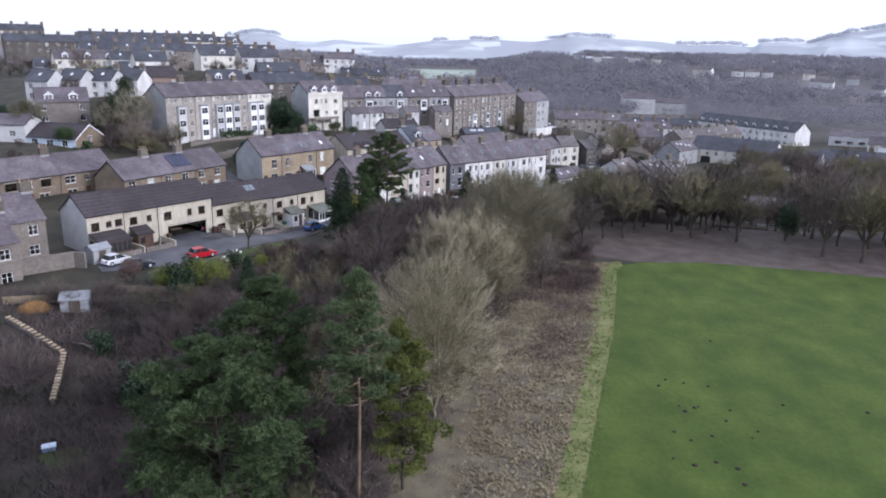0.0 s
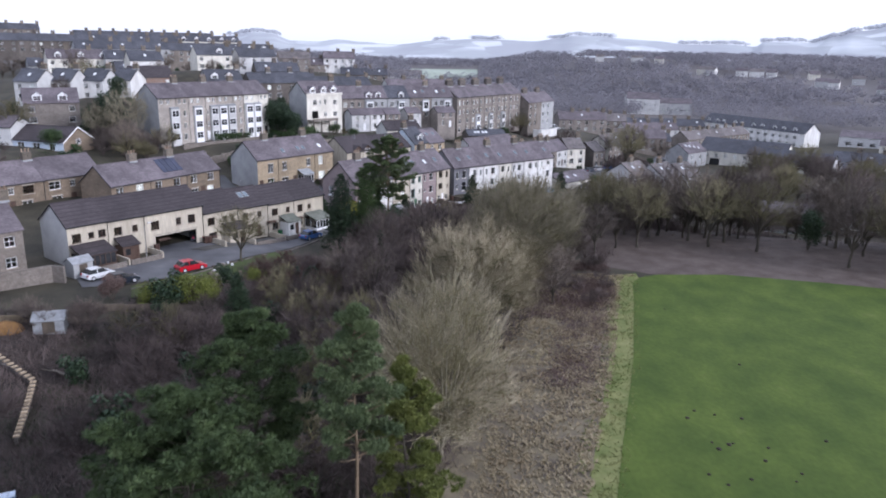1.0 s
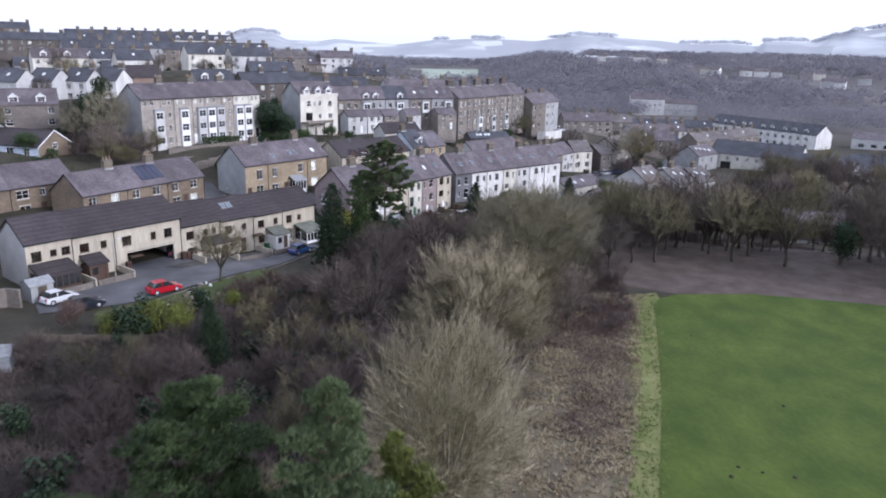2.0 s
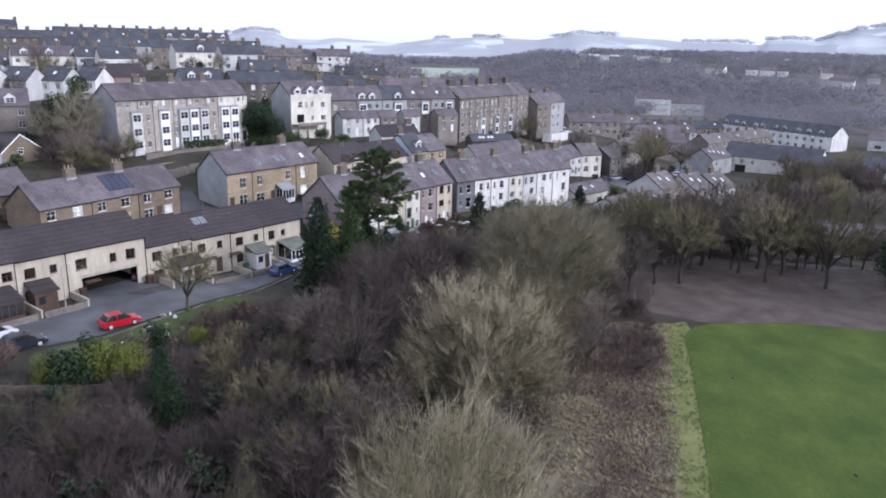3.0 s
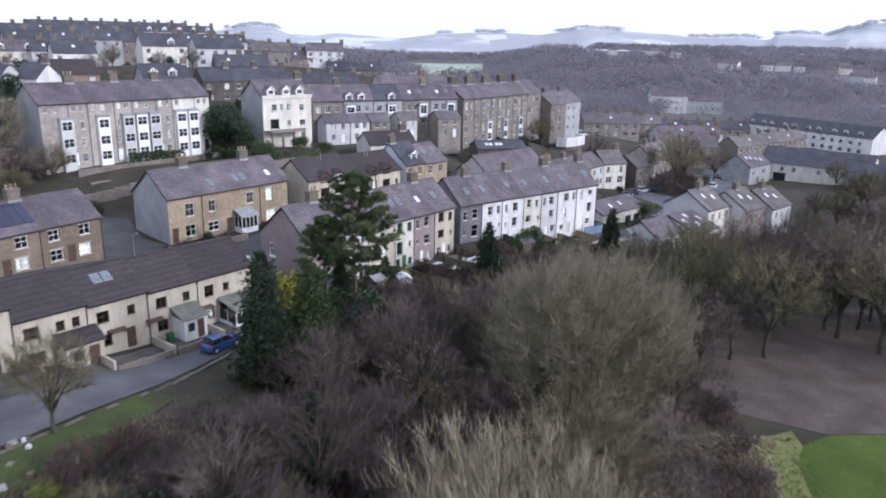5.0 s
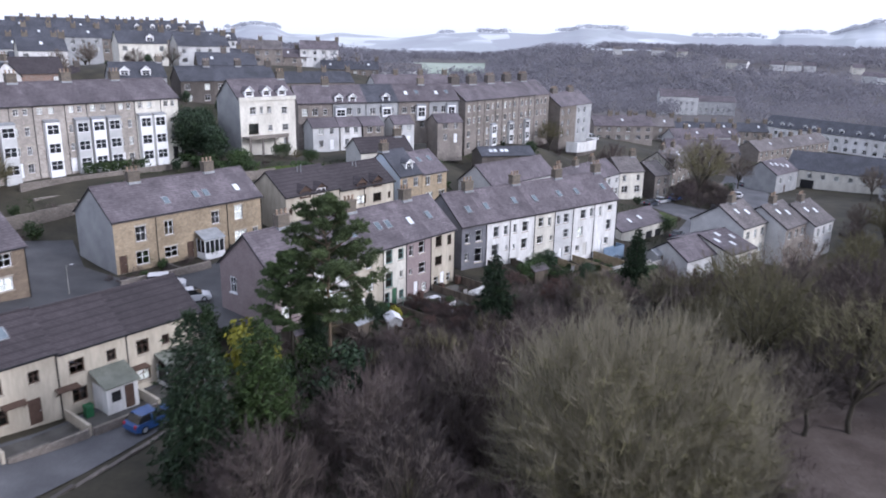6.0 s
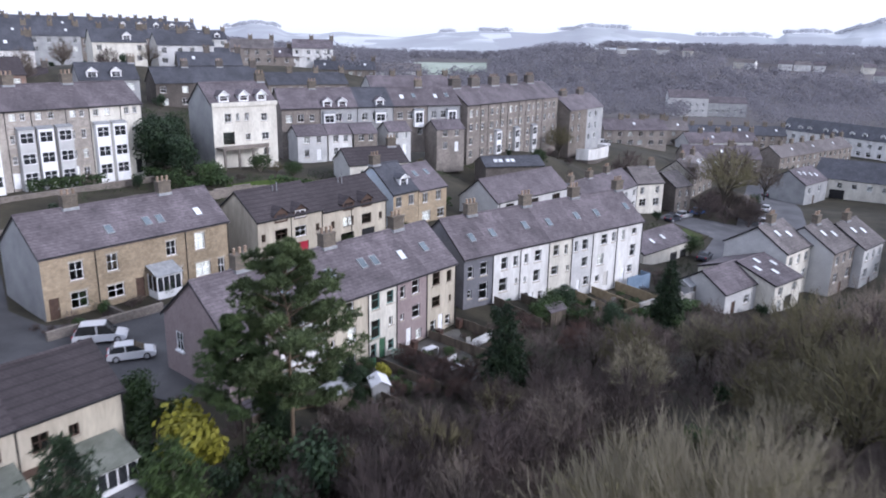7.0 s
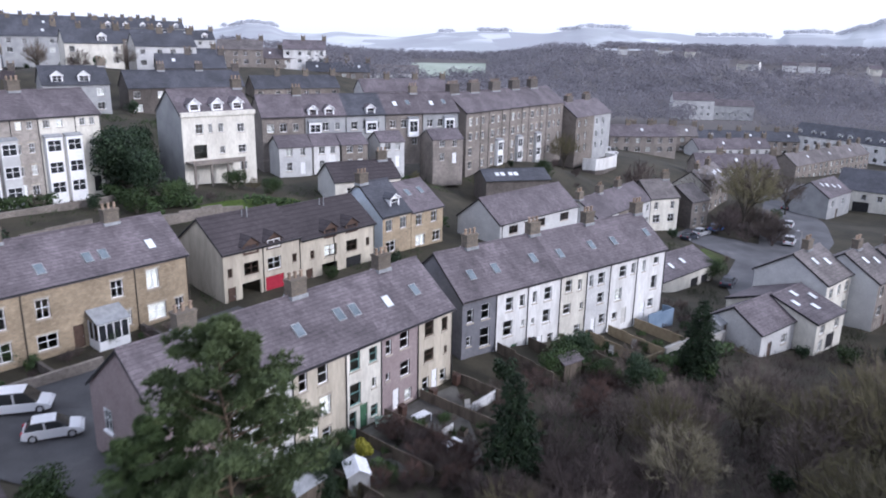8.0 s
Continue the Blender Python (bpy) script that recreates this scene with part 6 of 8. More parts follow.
wall_run([on_row(SSA, SSG, -2.0, 4.6), on_row(SSA, SSG, 9.6, 4.6)], 1.0, "gritstone", "low stone front wall of sandstone house", 0.35)
wall_run([on_row(SSA, SSG, 13.6, 4.6), on_row(SSA, SSG, 21.0, 4.6)], 1.0, "gritstone", "low stone front wall of sandstone house", 0.35)
for s in (5.5, 15.7):
    wall_run([on_row(SSA, SSG, s, 0.3), on_row(SSA, SSG, s, 4.4)], 1.0, "gritdark", "dark stone wall between front gardens", 0.3)
for s in (5.1, 10.3, 15.5, 19.4, 23.9, 28.4):
    wall_run([on_row(NRA, NRG, s, 0.3), on_row(NRA, NRG, s, 9.0)], 1.1, "timber", "weathered timber fence between back yards", 0.1, category="fence", group="yard fences", name="fence")
for s in (4.5, 8.9, 13.8, 18.0, 22.0, 26.9):
    wall_run([on_row(WTA, WTG, s, 0.3), on_row(WTA, WTG, s, 8.0)], 1.3, "timber" if s < 16 else "paletimber", "timber fence between back gardens", 0.1, category="fence", group="yard fences", name="fence")
wall_run([on_row(WTA, WTG, 15.5, 8.0), on_row(WTA, WTG, 21.5, 8.0)], 1.2, "paletimber", "new pale timber garden fence", 0.1, category="fence", group="yard fences", name="fence")
MAT["bluepaint"] = mottled("faded_blue_paint", (0.14, 0.2, 0.28), (0.2, 0.27, 0.36), scale=0.7, fine=8)
wall_run([on_row(WTA, WTG, 27.5, 1.8), on_row(WTA, WTG, 32.5, 1.8), on_row(WTA, WTG, 32.5, 0.2)], 2.2, "bluepaint", "tall faded blue yard screen", 0.12, category="fence", group="yard fences", name="fence")
wall_run([on_row(WTA, WTG, 22, 8), on_row(WTA, WTG, 34, 8), on_row(WTA, WTG, 38, 2)], 1.5, "concrete", "grey garden retaining wall")
wall_run([(-70, 118), (-60, 135), (-52, 150)], 1.8, "gritstone", "long stone retaining wall under the slope")
wall_run([(-52, 148), (-40, 160), (-28, 166)], 1.4, "gritstone", "mossy stone wall across hillside garden")
edging = wall_run([(-48.5, 36.5), (-39.3, 31.7), (-34.8, 22.3)], 0.6, "gritdark", "dark wall with tan coping blocks round plot", 0.3)
for (x0, y0), (x1, y1), n in (((-48.5, 36.5), (-39.3, 31.7), 15), ((-39.3, 31.7), (-34.8, 22.3), 15)):
    for i in range(n):
        f = (i + 0.5) / n
        x, y = x0 + (x1 - x0) * f, y0 + (y1 - y0) * f
        part("coping_block", cached("coping", lambda: Shape().prism([(-0.28, 0), (0.28, 0), (0.24, 0.14), (-0.24, 0.14)], -0.17, 0.17).mesh("coping_block", "sandstone")), None, edging, at=pose(x, y, ground_z(x, y) + 0.61, 0, 0, math.degrees(math.atan2(y1 - y0, x1 - x0))))
wall_run([(-52, 41), (-43, 44)], 0.9, "paletimber", "pale timber garden fence", 0.12, category="fence", name="fence")
wall_run([(-31, 50), (-44, 47)], 0.9, "timber", "old timber garden fence", 0.12, category="fence", name="fence")


def picket(x, y, ang, n, label):
    z = ground_z(x, y) + 0.05
    root = thing("picket_fence", x, y, z, ang, label, "fence", "yard fences")
    for i in range(n):
        part("picket", cached("picket", lambda: Shape().prism([(0, 0), (0.09, 0), (0.09, 0.95), (0.045, 1.05), (0, 0.95)], 0, 0.025, "y").mesh("picket", "upvc")), None, root, at=pose(i * 0.15, 0, 0))
    for zz in (0.25, 0.75):
        part("rail", Shape().box(0, n * 0.15, 0.026, 0.06, zz, zz + 0.08), "upvc", root)


picket(*on_row(NRA, NRG, 25.0, 5.2), NRG, 24, "white painted picket fence in back yard")
picket(*on_row(NRA, NRG, 20.0, 6.0), NRG, 10, "white painted picket fence by shrubs")


def shed(x, y, ang, w, d, h, wall, roof, label):
    z = ground_z(x, y)
    root = thing("shed", x, y, z, ang, label, "shed", "sheds")
    s = Shape().poly([(0, 0, -0.5), (w, 0, -0.5), (w, 0, h), (0, 0, h)]).poly([(w, d, -0.5), (0, d, -0.5), (0, d, h), (w, d, h)])
    for xx in (0, w):
        s.poly([(xx, 0, -0.5), (xx, d, -0.5), (xx, d, h), (xx, d / 2, h + d * 0.28), (xx, 0, h)])
    part("wall", s, wall, root)
    part("roof", roof_shape(w, d, h, d * 0.28, True, True, 0.12, 0.06), roof, root)
    part("door", Shape().box(w * 0.3, w * 0.7, -0.04, -0.005, 0, h * 0.9), "timber", root)


MAT["whiteroof"] = mottled("white_plastic_roof", (0.66, 0.67, 0.7), (0.76, 0.77, 0.8), scale=1, fine=6, rough=0.4)
shed(-11.7, 112.6, 112, 1.8, 1.5, 1.7, "greyrender", "whiteroof", "small grey shed with white roof")
shed(-15.6, 108.5, 60, 2.6, 2.0, 1.8, "timber", "lead", "weathered garden shed with felt roof")
shed(-20.5, 103.5, 56, 3.0, 2.2, 1.8, "timber", "slate", "grey garden shed behind conifer")
shed(-50.2, 57.5, 60, 2.6, 2.2, 2.0, "greyrender", "lead", "pale green-grey shed by parked car")
shed(-44.5, 40.0, 20, 3.0, 2.4, 1.4, "lead", "lead", "low glazed garden frame among scrub")
shed(3.0, 133.0, 43, 2.4, 2.0, 1.8, "timber", "slate", "brown garden shed behind white terrace")
shed(22.5, 152.0, 43, 3.0, 2.4, 2.0, "greyrender", "lead", "grey garden shed by the wall")


def bench(x, y, ang):
    root = thing("garden_bench", x, y, ground_z(x, y) + 0.1, ang, "pale green garden bench in back yard", "bench")
    MAT.setdefault("benchpaint", mottled("pale_green_paint", (0.3, 0.42, 0.36), (0.38, 0.5, 0.43), scale=2, fine=9))
    for i in range(4):
        part("seat_slat", Shape().box(0, 1.5, 0.05 + i * 0.11, 0.14 + i * 0.11, 0.42, 0.45), "benchpaint", root)
    for i in range(3):
        part("back_slat", Shape().box(0, 1.5, 0.5, 0.53, 0.55 + i * 0.12, 0.64 + i * 0.12), "benchpaint", root)
    for xx in (0.05, 1.38):
        for yy in (0.05, 0.48):
            part("leg", Shape().box(xx, xx + 0.07, yy, yy + 0.06, 0, 0.42 if yy < 0.3 else 0.95), "benchpaint", root)


bench(-12.9, 121.6, 20)


def table(x, y, label):
    root = thing("garden_table", x, y, ground_z(x, y) + 0.1, 50, label, "table")
    part("tabletop", Shape().box(-0.7, 0.7, -0.4, 0.4, 0.7, 0.75), "whiteroof", root)
    for sx in (-0.8, 0.74):
        for sy in (-0.42, 0.36):
            part("leg", Shape().box(sx, sx + 0.06, sy, sy + 0.06, 0, 0.7), "whiteroof", root)


table(-6.6, 119.3, "white garden table among shrubs")
table(-9.4, 123.3, "white garden table in back yard")


def wheelie_bin(x, y, ang, label, plastic="binplastic"):
    root = thing("wheelie_bin", x, y, ground_z(x, y) + 0.12, ang, label, "bin", "bins")
    MAT.setdefault("binplastic", mottled("brown_plastic", (0.05, 0.03, 0.025), (0.075, 0.045, 0.035), scale=3, fine=12, rough=0.5))
    part("body", Shape().prism([(-0.24, 0.05), (0.24, 0.05), (0.29, 0.98), (-0.29, 0.98)], -0.3, 0.3), plastic, root)
    part("lid", Shape().prism([(-0.33, 0.99), (0.33, 0.99), (0.3, 1.07), (-0.26, 1.09)], -0.32, 0.32), plastic, root)
    for sx in (-0.27, 0.27):
        part("wheel", Shape().tube((sx - 0.03, 0.24, 0.12), (sx + 0.03, 0.24, 0.12), 0.12, 0.12, 10, True), "tyre", root)


for s_, o_ in ((20.2, 0.9), (20.9, 0.9), (21.7, 1.0), (12.0, 1.0)):
    wheelie_bin(*on_row(LTA, LTG, s_, o_), LTG, "brown wheelie bin beside the archway")
for s_, o_ in ((20.6, 1.2), (24.4, 1.3), (27.8, 1.2), (12.8, 1.4)):
    wheelie_bin(*on_row(NRA, NRG, s_, o_), NRG, "brown wheelie bin in the back yard")


def planter(x, y, ang, w, label):
    root = thing("planter", x, y, ground_z(x, y) + 0.1, ang, label, "planter", "planters")
    h = 0.45
    part("box", Shape().box(-w, w, -0.3, -0.25, 0, h).box(-w, w, 0.25, 0.3, 0, h).box(-w, -w + 0.05, -0.25, 0.25, 0, h).box(w - 0.05, w, -0.25, 0.25, 0, h), "timber", root)
    part("soil", Shape().box(-w + 0.05, w - 0.05, -0.25, 0.25, 0, h - 0.06), "soil", root)
    pr = random.Random(int(x * 7 + y * 11))
    s = Shape()
    for _ in range(60):
        p = Vector((pr.uniform(-w, w), pr.uniform(-0.3, 0.3), h - 0.06))
        q = p + Vector((pr.gauss(0, 0.15), pr.gauss(0, 0.15), pr.uniform(0.2, 0.7)))
        s.poly([p - Vector((0.05, 0.02, 0)), p + Vector((0.05, 0.02, 0)), q])
    part("plant", s, "bushgreen", root)


def garden_chair(x, y, ang, label):
    root = thing("garden_chair", x, y, ground_z(x, y) + 0.1, ang, label, "chair", "garden chairs")
    part("seat", Shape().box(-0.25, 0.25, -0.25, 0.25, 0.42, 0.47), "concrete", root)
    part("backrest", Shape().prism([(0.22, 0.47), (0.27, 0.47), (0.36, 0.95), (0.32, 0.95)], -0.25, 0.25), "concrete", root)
    for sx in (-0.25, 0.2):
        for sy in (-0.25, 0.2):
            part("leg", Shape().box(sx, sx + 0.05, sy, sy + 0.05, 0, 0.42), "whiteroof", root)


def water_butt(x, y, label):
    root = thing("water_butt", x, y, ground_z(x, y) + 0.05, 0, label, "water butt", "water butts")
    part("barrel", Shape().tube((0, 0, 0), (0, 0, 0.5), 0.28, 0.34, 12, True).tube((0, 0, 0.5), (0, 0, 1.0), 0.34, 0.29, 12, True), "greendoor", root)
    part("lid", Shape().tube((0, 0, 1.0), (0, 0, 1.06), 0.31, 0.3, 12, True), "black", root)


yr = random.Random(19)
for i in range(20):
    A, g, s1 = (NRA, NRG, 28) if i < 12 else (WTA, WTG, 27)
    s_, o_ = yr.uniform(5, s1), yr.uniform(1.4, 8.0)
    planter(*on_row(A, g, s_, o_), yr.uniform(0, 180), yr.uniform(0.35, 0.8), "timber planter with leafy plants in yard")
for i in range(4):
    A, g = (NRA, NRG) if i < 2 else (WTA, WTG)
    garden_chair(*on_row(A, g, yr.uniform(11, 27), yr.uniform(2, 6)), yr.uniform(0, 360), "grey weathered garden chair in back yard")
for i in range(5):
    A, g = (NRA, NRG) if i < 3 else (WTA, WTG)
    water_butt(*on_row(A, g, (10.0, 15.2, 24.2, 9.2, 18.2)[i], 0.8), "green water butt against back wall")


def street_lamp(x, y, ang, label, size=1.0):
    root = thing("street_lamp", x, y, ground_z(x, y), ang, label, "street lamp", "street lamps")
    root.scale = (size, size, size)
    part("post", Shape().tube((0, 0, -0.3), (0, 0, 1.2), 0.09, 0.085, 8).tube((0, 0, 1.2), (0, 0, 5.2), 0.055, 0.045, 8), "concrete", root)
    part("arm", Shape().tube((0, 0, 5.18), (0.7, 0, 5.4), 0.035, 0.03, 6), "concrete", root)
    part("lantern", Shape().prism([(0.6, 5.38), (1.15, 5.42), (1.1, 5.52), (0.65, 5.5)], -0.12, 0.12, "y"), "alloy", root)


street_lamp(-48.2, 112.3, 20, "short grey street lamp beside the lane", 0.62)
street_lamp(-45.0, 66.5, 60, "grey street lamp on the street")
street_lamp(49.0, 199.0, 200, "grey street lamp by valley road")


def door_canopy(s, z, w):
    x, y = on_row(LTA, LTG, s, 0.75)
    root = thing("door_canopy", x, y, z, LTG, "dark flat timber canopy over door", "canopy", "door canopies")
    part("board", Shape().prism([(0, 0), (0.74, 0.12), (0.74, 0.2), (0, 0.08)], -w / 2, w / 2), "brownframe", root)
    for sx in (-w / 2 + 0.06, w / 2 - 0.12):
        part("bracket", Shape().prism([(0.1, 0.0), (0.73, -0.5), (0.73, -0.4), (0.2, 0.02)], sx, sx + 0.06), "brownframe", root)


for s_, z_ in ((13.6, 4.7), (29.5, 4.0), (33.4, 3.9), (39.2, 3.6)):
    door_canopy(s_, z_, 1.7)
tub = thing("plastic_tub", -30.6, 15.0, ground_z(-30.6, 15.0) + 0.1, 30, "pale blue plastic tub on the lawn", "tub")
part("tub_wall", Shape().box(-0.5, 0.5, -0.4, -0.36, 0, 0.4).box(-0.5, 0.5, 0.36, 0.4, 0, 0.4).box(-0.5, -0.46, -0.36, 0.36, 0, 0.4).box(0.46, 0.5, -0.36, 0.36, 0, 0.4), "bluepaint", tub)
part("cover", Shape().prism([(-0.42, 0.41), (0.42, 0.41), (0.2, 0.5), (-0.2, 0.5)], -0.52, 0.52), "paleblue", tub)
MAT["leafheap"] = mottled("heaped_orange_leaves", (0.13, 0.07, 0.025), (0.22, 0.125, 0.05), scale=2, fine=10, vary=0.1, bump=0.6)
heap, hr_ = Shape(), random.Random(6)
for j in range(4):
    for i in range(12):
        q = (1.0, 0.82, 0.5, 0.12)[j] * 1.9 * hr_.uniform(0.9, 1.1)
        heap.v.append((q * math.cos(6.2832 * i / 12), q * 0.7 * math.sin(6.2832 * i / 12), (-0.1, 0.45, 0.85, 1.0)[j] * hr_.uniform(0.92, 1.08)))
for j in range(3):
    for i in range(12):
        heap.f.append((j * 12 + i, j * 12 + (i + 1) % 12, (j + 1) * 12 + (i + 1) % 12, (j + 1) * 12 + i))
heap.f.append(tuple(range(36, 48)))
solid("garden_mound", heap, "leafheap", "heap of orange-brown compost in garden", "compost", pose(-47.7, 40.2, ground_z(-47.7, 40.2), 0, 0, 20), smooth=True)
MAT["greenbin"] = mottled("green_bin_plastic", (0.02, 0.09, 0.04), (0.03, 0.12, 0.055), scale=3, fine=12, rough=0.5)
wheelie_bin(*on_row(LTA, LTG, 34.3, 1.3), LTG, "green wheelie bin beside the porch", "greenbin")
# heap of rubble and sheeting on the verge
rng = random.Random(8)
for i in range(26):
    x, y = -32.4 + rng.uniform(-3.0, 3.6), 62.5 + rng.uniform(-3.5, 5.5)
    w, h = rng.uniform(0.15, 0.55), rng.uniform(0.12, 0.4)
    prof = [(-w, -0.2), (w, -0.2), (w * 0.7, h * 0.7), (0.1, h), (-w * 0.6, h * 0.8)]
    solid("rubble", Shape().prism(prof, -w * 0.6, w * 0.6), rng.choice(("whiteroof", "concrete", "timber", "timber", "gritstone", "brownstone")), "loose pale rubble and sheeting on verge", "rubble", pose(x, y, ground_z(x, y) + 0.12, 0, 0, rng.uniform(0, 180)), "verge rubble")
solid("log", Shape().tube((0, 0, 0), (5.5, 1.5, 0.6), 0.22, 0.12, 8, True).tube((3.0, 0.8, 0.35), (4.2, -0.6, 1.5), 0.09, 0.04, 6, True), "bark", "fallen grey tree trunk in the scrub", "log", pose(-41, 36, 1.4, 0, 0, -50))
# molehills on the field
for i in range(26):
    x, y = (rng.gauss(25, 2.6), rng.gauss(27, 5)) if i < 20 else (rng.uniform(24, 60), rng.uniform(20, 70))
    if x < 19:
        x = 19 + rng.random() * 5
    r = rng.uniform(0.14, 0.3)
    m = Shape()
    for k in range(7):
        a0, a1 = 2 * math.pi * k / 7, 2 * math.pi * (k + 1) / 7
        m.poly([(0, 0, r * 0.55), (r * 0.6 * math.cos(a0), r * 0.6 * math.sin(a0), r * 0.4), (r * 0.6 * math.cos(a1), r * 0.6 * math.sin(a1), r * 0.4)])
        m.poly([(r * 0.6 * math.cos(a0), r * 0.6 * math.sin(a0), r * 0.4), (r * math.cos(a0), r * math.sin(a0), -0.05), (r * math.cos(a1), r * math.sin(a1), -0.05), (r * 0.6 * math.cos(a1), r * 0.6 * math.sin(a1), r * 0.4)])
    solid("molehill", m, "soil", "small dark molehill on the grass", "molehill", pose(x, y, 0.1), "molehills")


# ---- trees and scrub ----
class Twigs:
    """Many tapering three- or five-sided sticks, kept as plain lists."""

    def __init__(self):
        self.v, self.f = [], []

    def stick(self, p, q, r0, r1, n):
        dx, dy, dz = q[0] - p[0], q[1] - p[1], q[2] - p[2]
        ln = math.sqrt(dx * dx + dy * dy + dz * dz) or 1e-6
        dx, dy, dz = dx / ln, dy / ln, dz / ln
        if abs(dz) < 0.9:
            ax, ay, az = -dy, dx, 0.0
        else:
            ax, ay, az = 0.0, -dz, dy
        al = math.sqrt(ax * ax + ay * ay + az * az) or 1.0
        ax, ay, az = ax / al, ay / al, az / al
        bx, by, bz = dy * az - dz * ay, dz * ax - dx * az, dx * ay - dy * ax
        k = len(self.v)
        for (c, r) in ((p, r0), (q, r1)):
            for i in range(n):
                w = 6.2831853 * i / n
                cw, sw = math.cos(w) * r, math.sin(w) * r
                self.v.append((c[0] + ax * cw + bx * sw, c[1] + ay * cw + by * sw, c[2] + az * cw + bz * sw))
        for i in range(n):
            j = (i + 1) % n
            self.f.append((k + i, k + j, k + n + j, k + n + i))

    def sliver(self, p, q, w):
        """A flat tapering twig, too fine for a round section."""
        d = Vector(q) - Vector(p)
        o = d.orthogonal().normalized() * w
        k = len(self.v)
        self.v += [tuple(Vector(p) - o), tuple(Vector(p) + o), tuple(q)]
        self.f.append((k, k + 1, k + 2))

    def mesh(self, name, mat, smooth=True):
        me = bpy.data.meshes.new(name)
        me.from_pydata(self.v, [], self.f)
        me.materials.append(MAT[mat])
        if smooth:
            me.shade_smooth()
        return me


def turned(d, angle, around, rng):
    """Direction d, tipped by an angle towards a random side."""
    d = Vector(d)
    a = d.orthogonal().normalized()
    b = d.cross(a)
    s = a * math.cos(around) + b * math.sin(around)
    return (d * math.cos(angle) + s * math.sin(angle)).normalized()


def bend(p, c, q, f):
    return p * (1 - f) ** 2 + c * (2 * f * (1 - f)) + q * f ** 2


def crown_tree(seed, height, width, trunk, stems, subs, fine, twig_mat, bark="bark", radius=0.16, low=0.75, reach=1.3, thin=0.017, inner=None, sweep=1.5):
    """A bare tree: limbs that rise and spread to an uneven dome, boughs and inner twigs in a second colour, and pale
    upright shoots over its shell.
    """
    rng = random.Random(seed)
    limbs, boughs, shoots = Twigs(), Twigs(), Twigs()
    base, fork = Vector((0, 0, -0.4)), Vector((rng.uniform(-0.2, 0.2), rng.uniform(-0.2, 0.2), max(0.1, trunk)))
    if trunk:
        mid = base.lerp(fork, 0.5) + Vector((rng.gauss(0, 0.12), rng.gauss(0, 0.12), 0))
        limbs.stick(base, mid, radius * 1.8, radius * 1.35, 8)
        limbs.stick(mid, fork, radius * 1.35, radius * 1.2, 8)
    cz = trunk + (height - trunk) * 0.42
    up, down, wide = height - cz, (cz - trunk * 0.6) * low, width / 2

    def shell(d, k):
        lump = 1 + 0.22 * noise.noise((d.x * 1.9 + seed, d.y * 1.9, d.z * 1.9))
        return Vector((0, 0, cz)) + Vector((d.x * wide, d.y * wide, d.z * (up if d.z > 0 else down))) * (k * lump)

    for i in range(stems):
        z = 1 - sweep * (i + 0.5) / stems
        a = i * 2.39996 + rng.gauss(0, 0.25)
        h = math.sqrt(max(0, 1 - z * z))
        d = Vector((math.cos(a) * h, math.sin(a) * h, z))
        end = shell(d, rng.uniform(0.62, 0.8))
        ctrl = fork + Vector(((end.x - fork.x) * 0.3, (end.y - fork.y) * 0.3, (end.z - fork.z) * 0.55 + (0.12 * height if z < 0.2 else 0)))
        p = fork
        for k in range(4):
            q = bend(fork, ctrl, end, (k + 1) / 4) + Vector((rng.gauss(0, 0.12), rng.gauss(0, 0.12), rng.gauss(0, 0.1)))
            limbs.stick(p, q, radius * (0.8 - 0.18 * k), radius * (0.62 - 0.18 * k) + 0.01, 5)
            p = q
        for j in range(subs):
            f = 0.3 + 0.7 * (j + rng.random()) / subs
            s = bend(fork, ctrl, end, f)
            e = (d + Vector((rng.gauss(0, 0.42), rng.gauss(0, 0.42), rng.gauss(0, 0.3) + 0.08))).normalized()
            t = shell(e, rng.uniform(0.7, 0.97))
            m = s.lerp(t, 0.5) + Vector((rng.gauss(0, 0.2), rng.gauss(0, 0.2), 0.06 * (t - s).length))
            r = radius * 0.16
            boughs.stick(s, m, max(0.026, r * 1.25), max(0.018, r * 0.85), 3)
            boughs.stick(m, t, max(0.018, r * 0.85), 0.009, 3)
            for _ in range(fine):
                g = rng.uniform(0.1, 1.0)
                o = s.lerp(m, g * 2) if g < 0.5 else m.lerp(t, g * 2 - 1)
                if rng.random() < 0.45:
                    # tangled inner twigs
                    w = Vector((rng.gauss(0, 0.8), rng.gauss(0, 0.8), rng.gauss(0.15, 0.7))).normalized()
                    tip = o + w * reach * rng.uniform(0.3, 0.8)
                    boughs.sliver(o, tip, thin)
                    continue
                w = (e * 0.5 + Vector((rng.gauss(0, 0.3), rng.gauss(0, 0.3), rng.gauss(0.62, 0.25)))).normalized()
                ln = reach * rng.uniform(0.5, 1.25)
                tip = o + w * ln
                shoots.sliver(o, tip, thin)
                if rng.random() < 0.6:
                    h0 = o.lerp(tip, rng.uniform(0.2, 0.6))
                    shoots.sliver(h0, h0 + (w + Vector((rng.gauss(0, 0.35), rng.gauss(0, 0.35), rng.gauss(0.2, 0.25)))).normalized() * ln * 0.6, thin * 0.8)
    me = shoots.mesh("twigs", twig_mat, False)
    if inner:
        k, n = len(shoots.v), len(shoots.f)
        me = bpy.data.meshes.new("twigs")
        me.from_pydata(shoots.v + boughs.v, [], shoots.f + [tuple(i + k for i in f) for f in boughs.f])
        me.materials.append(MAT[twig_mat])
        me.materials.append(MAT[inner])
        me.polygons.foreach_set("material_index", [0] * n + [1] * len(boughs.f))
    return limbs.mesh("limbs", bark), me


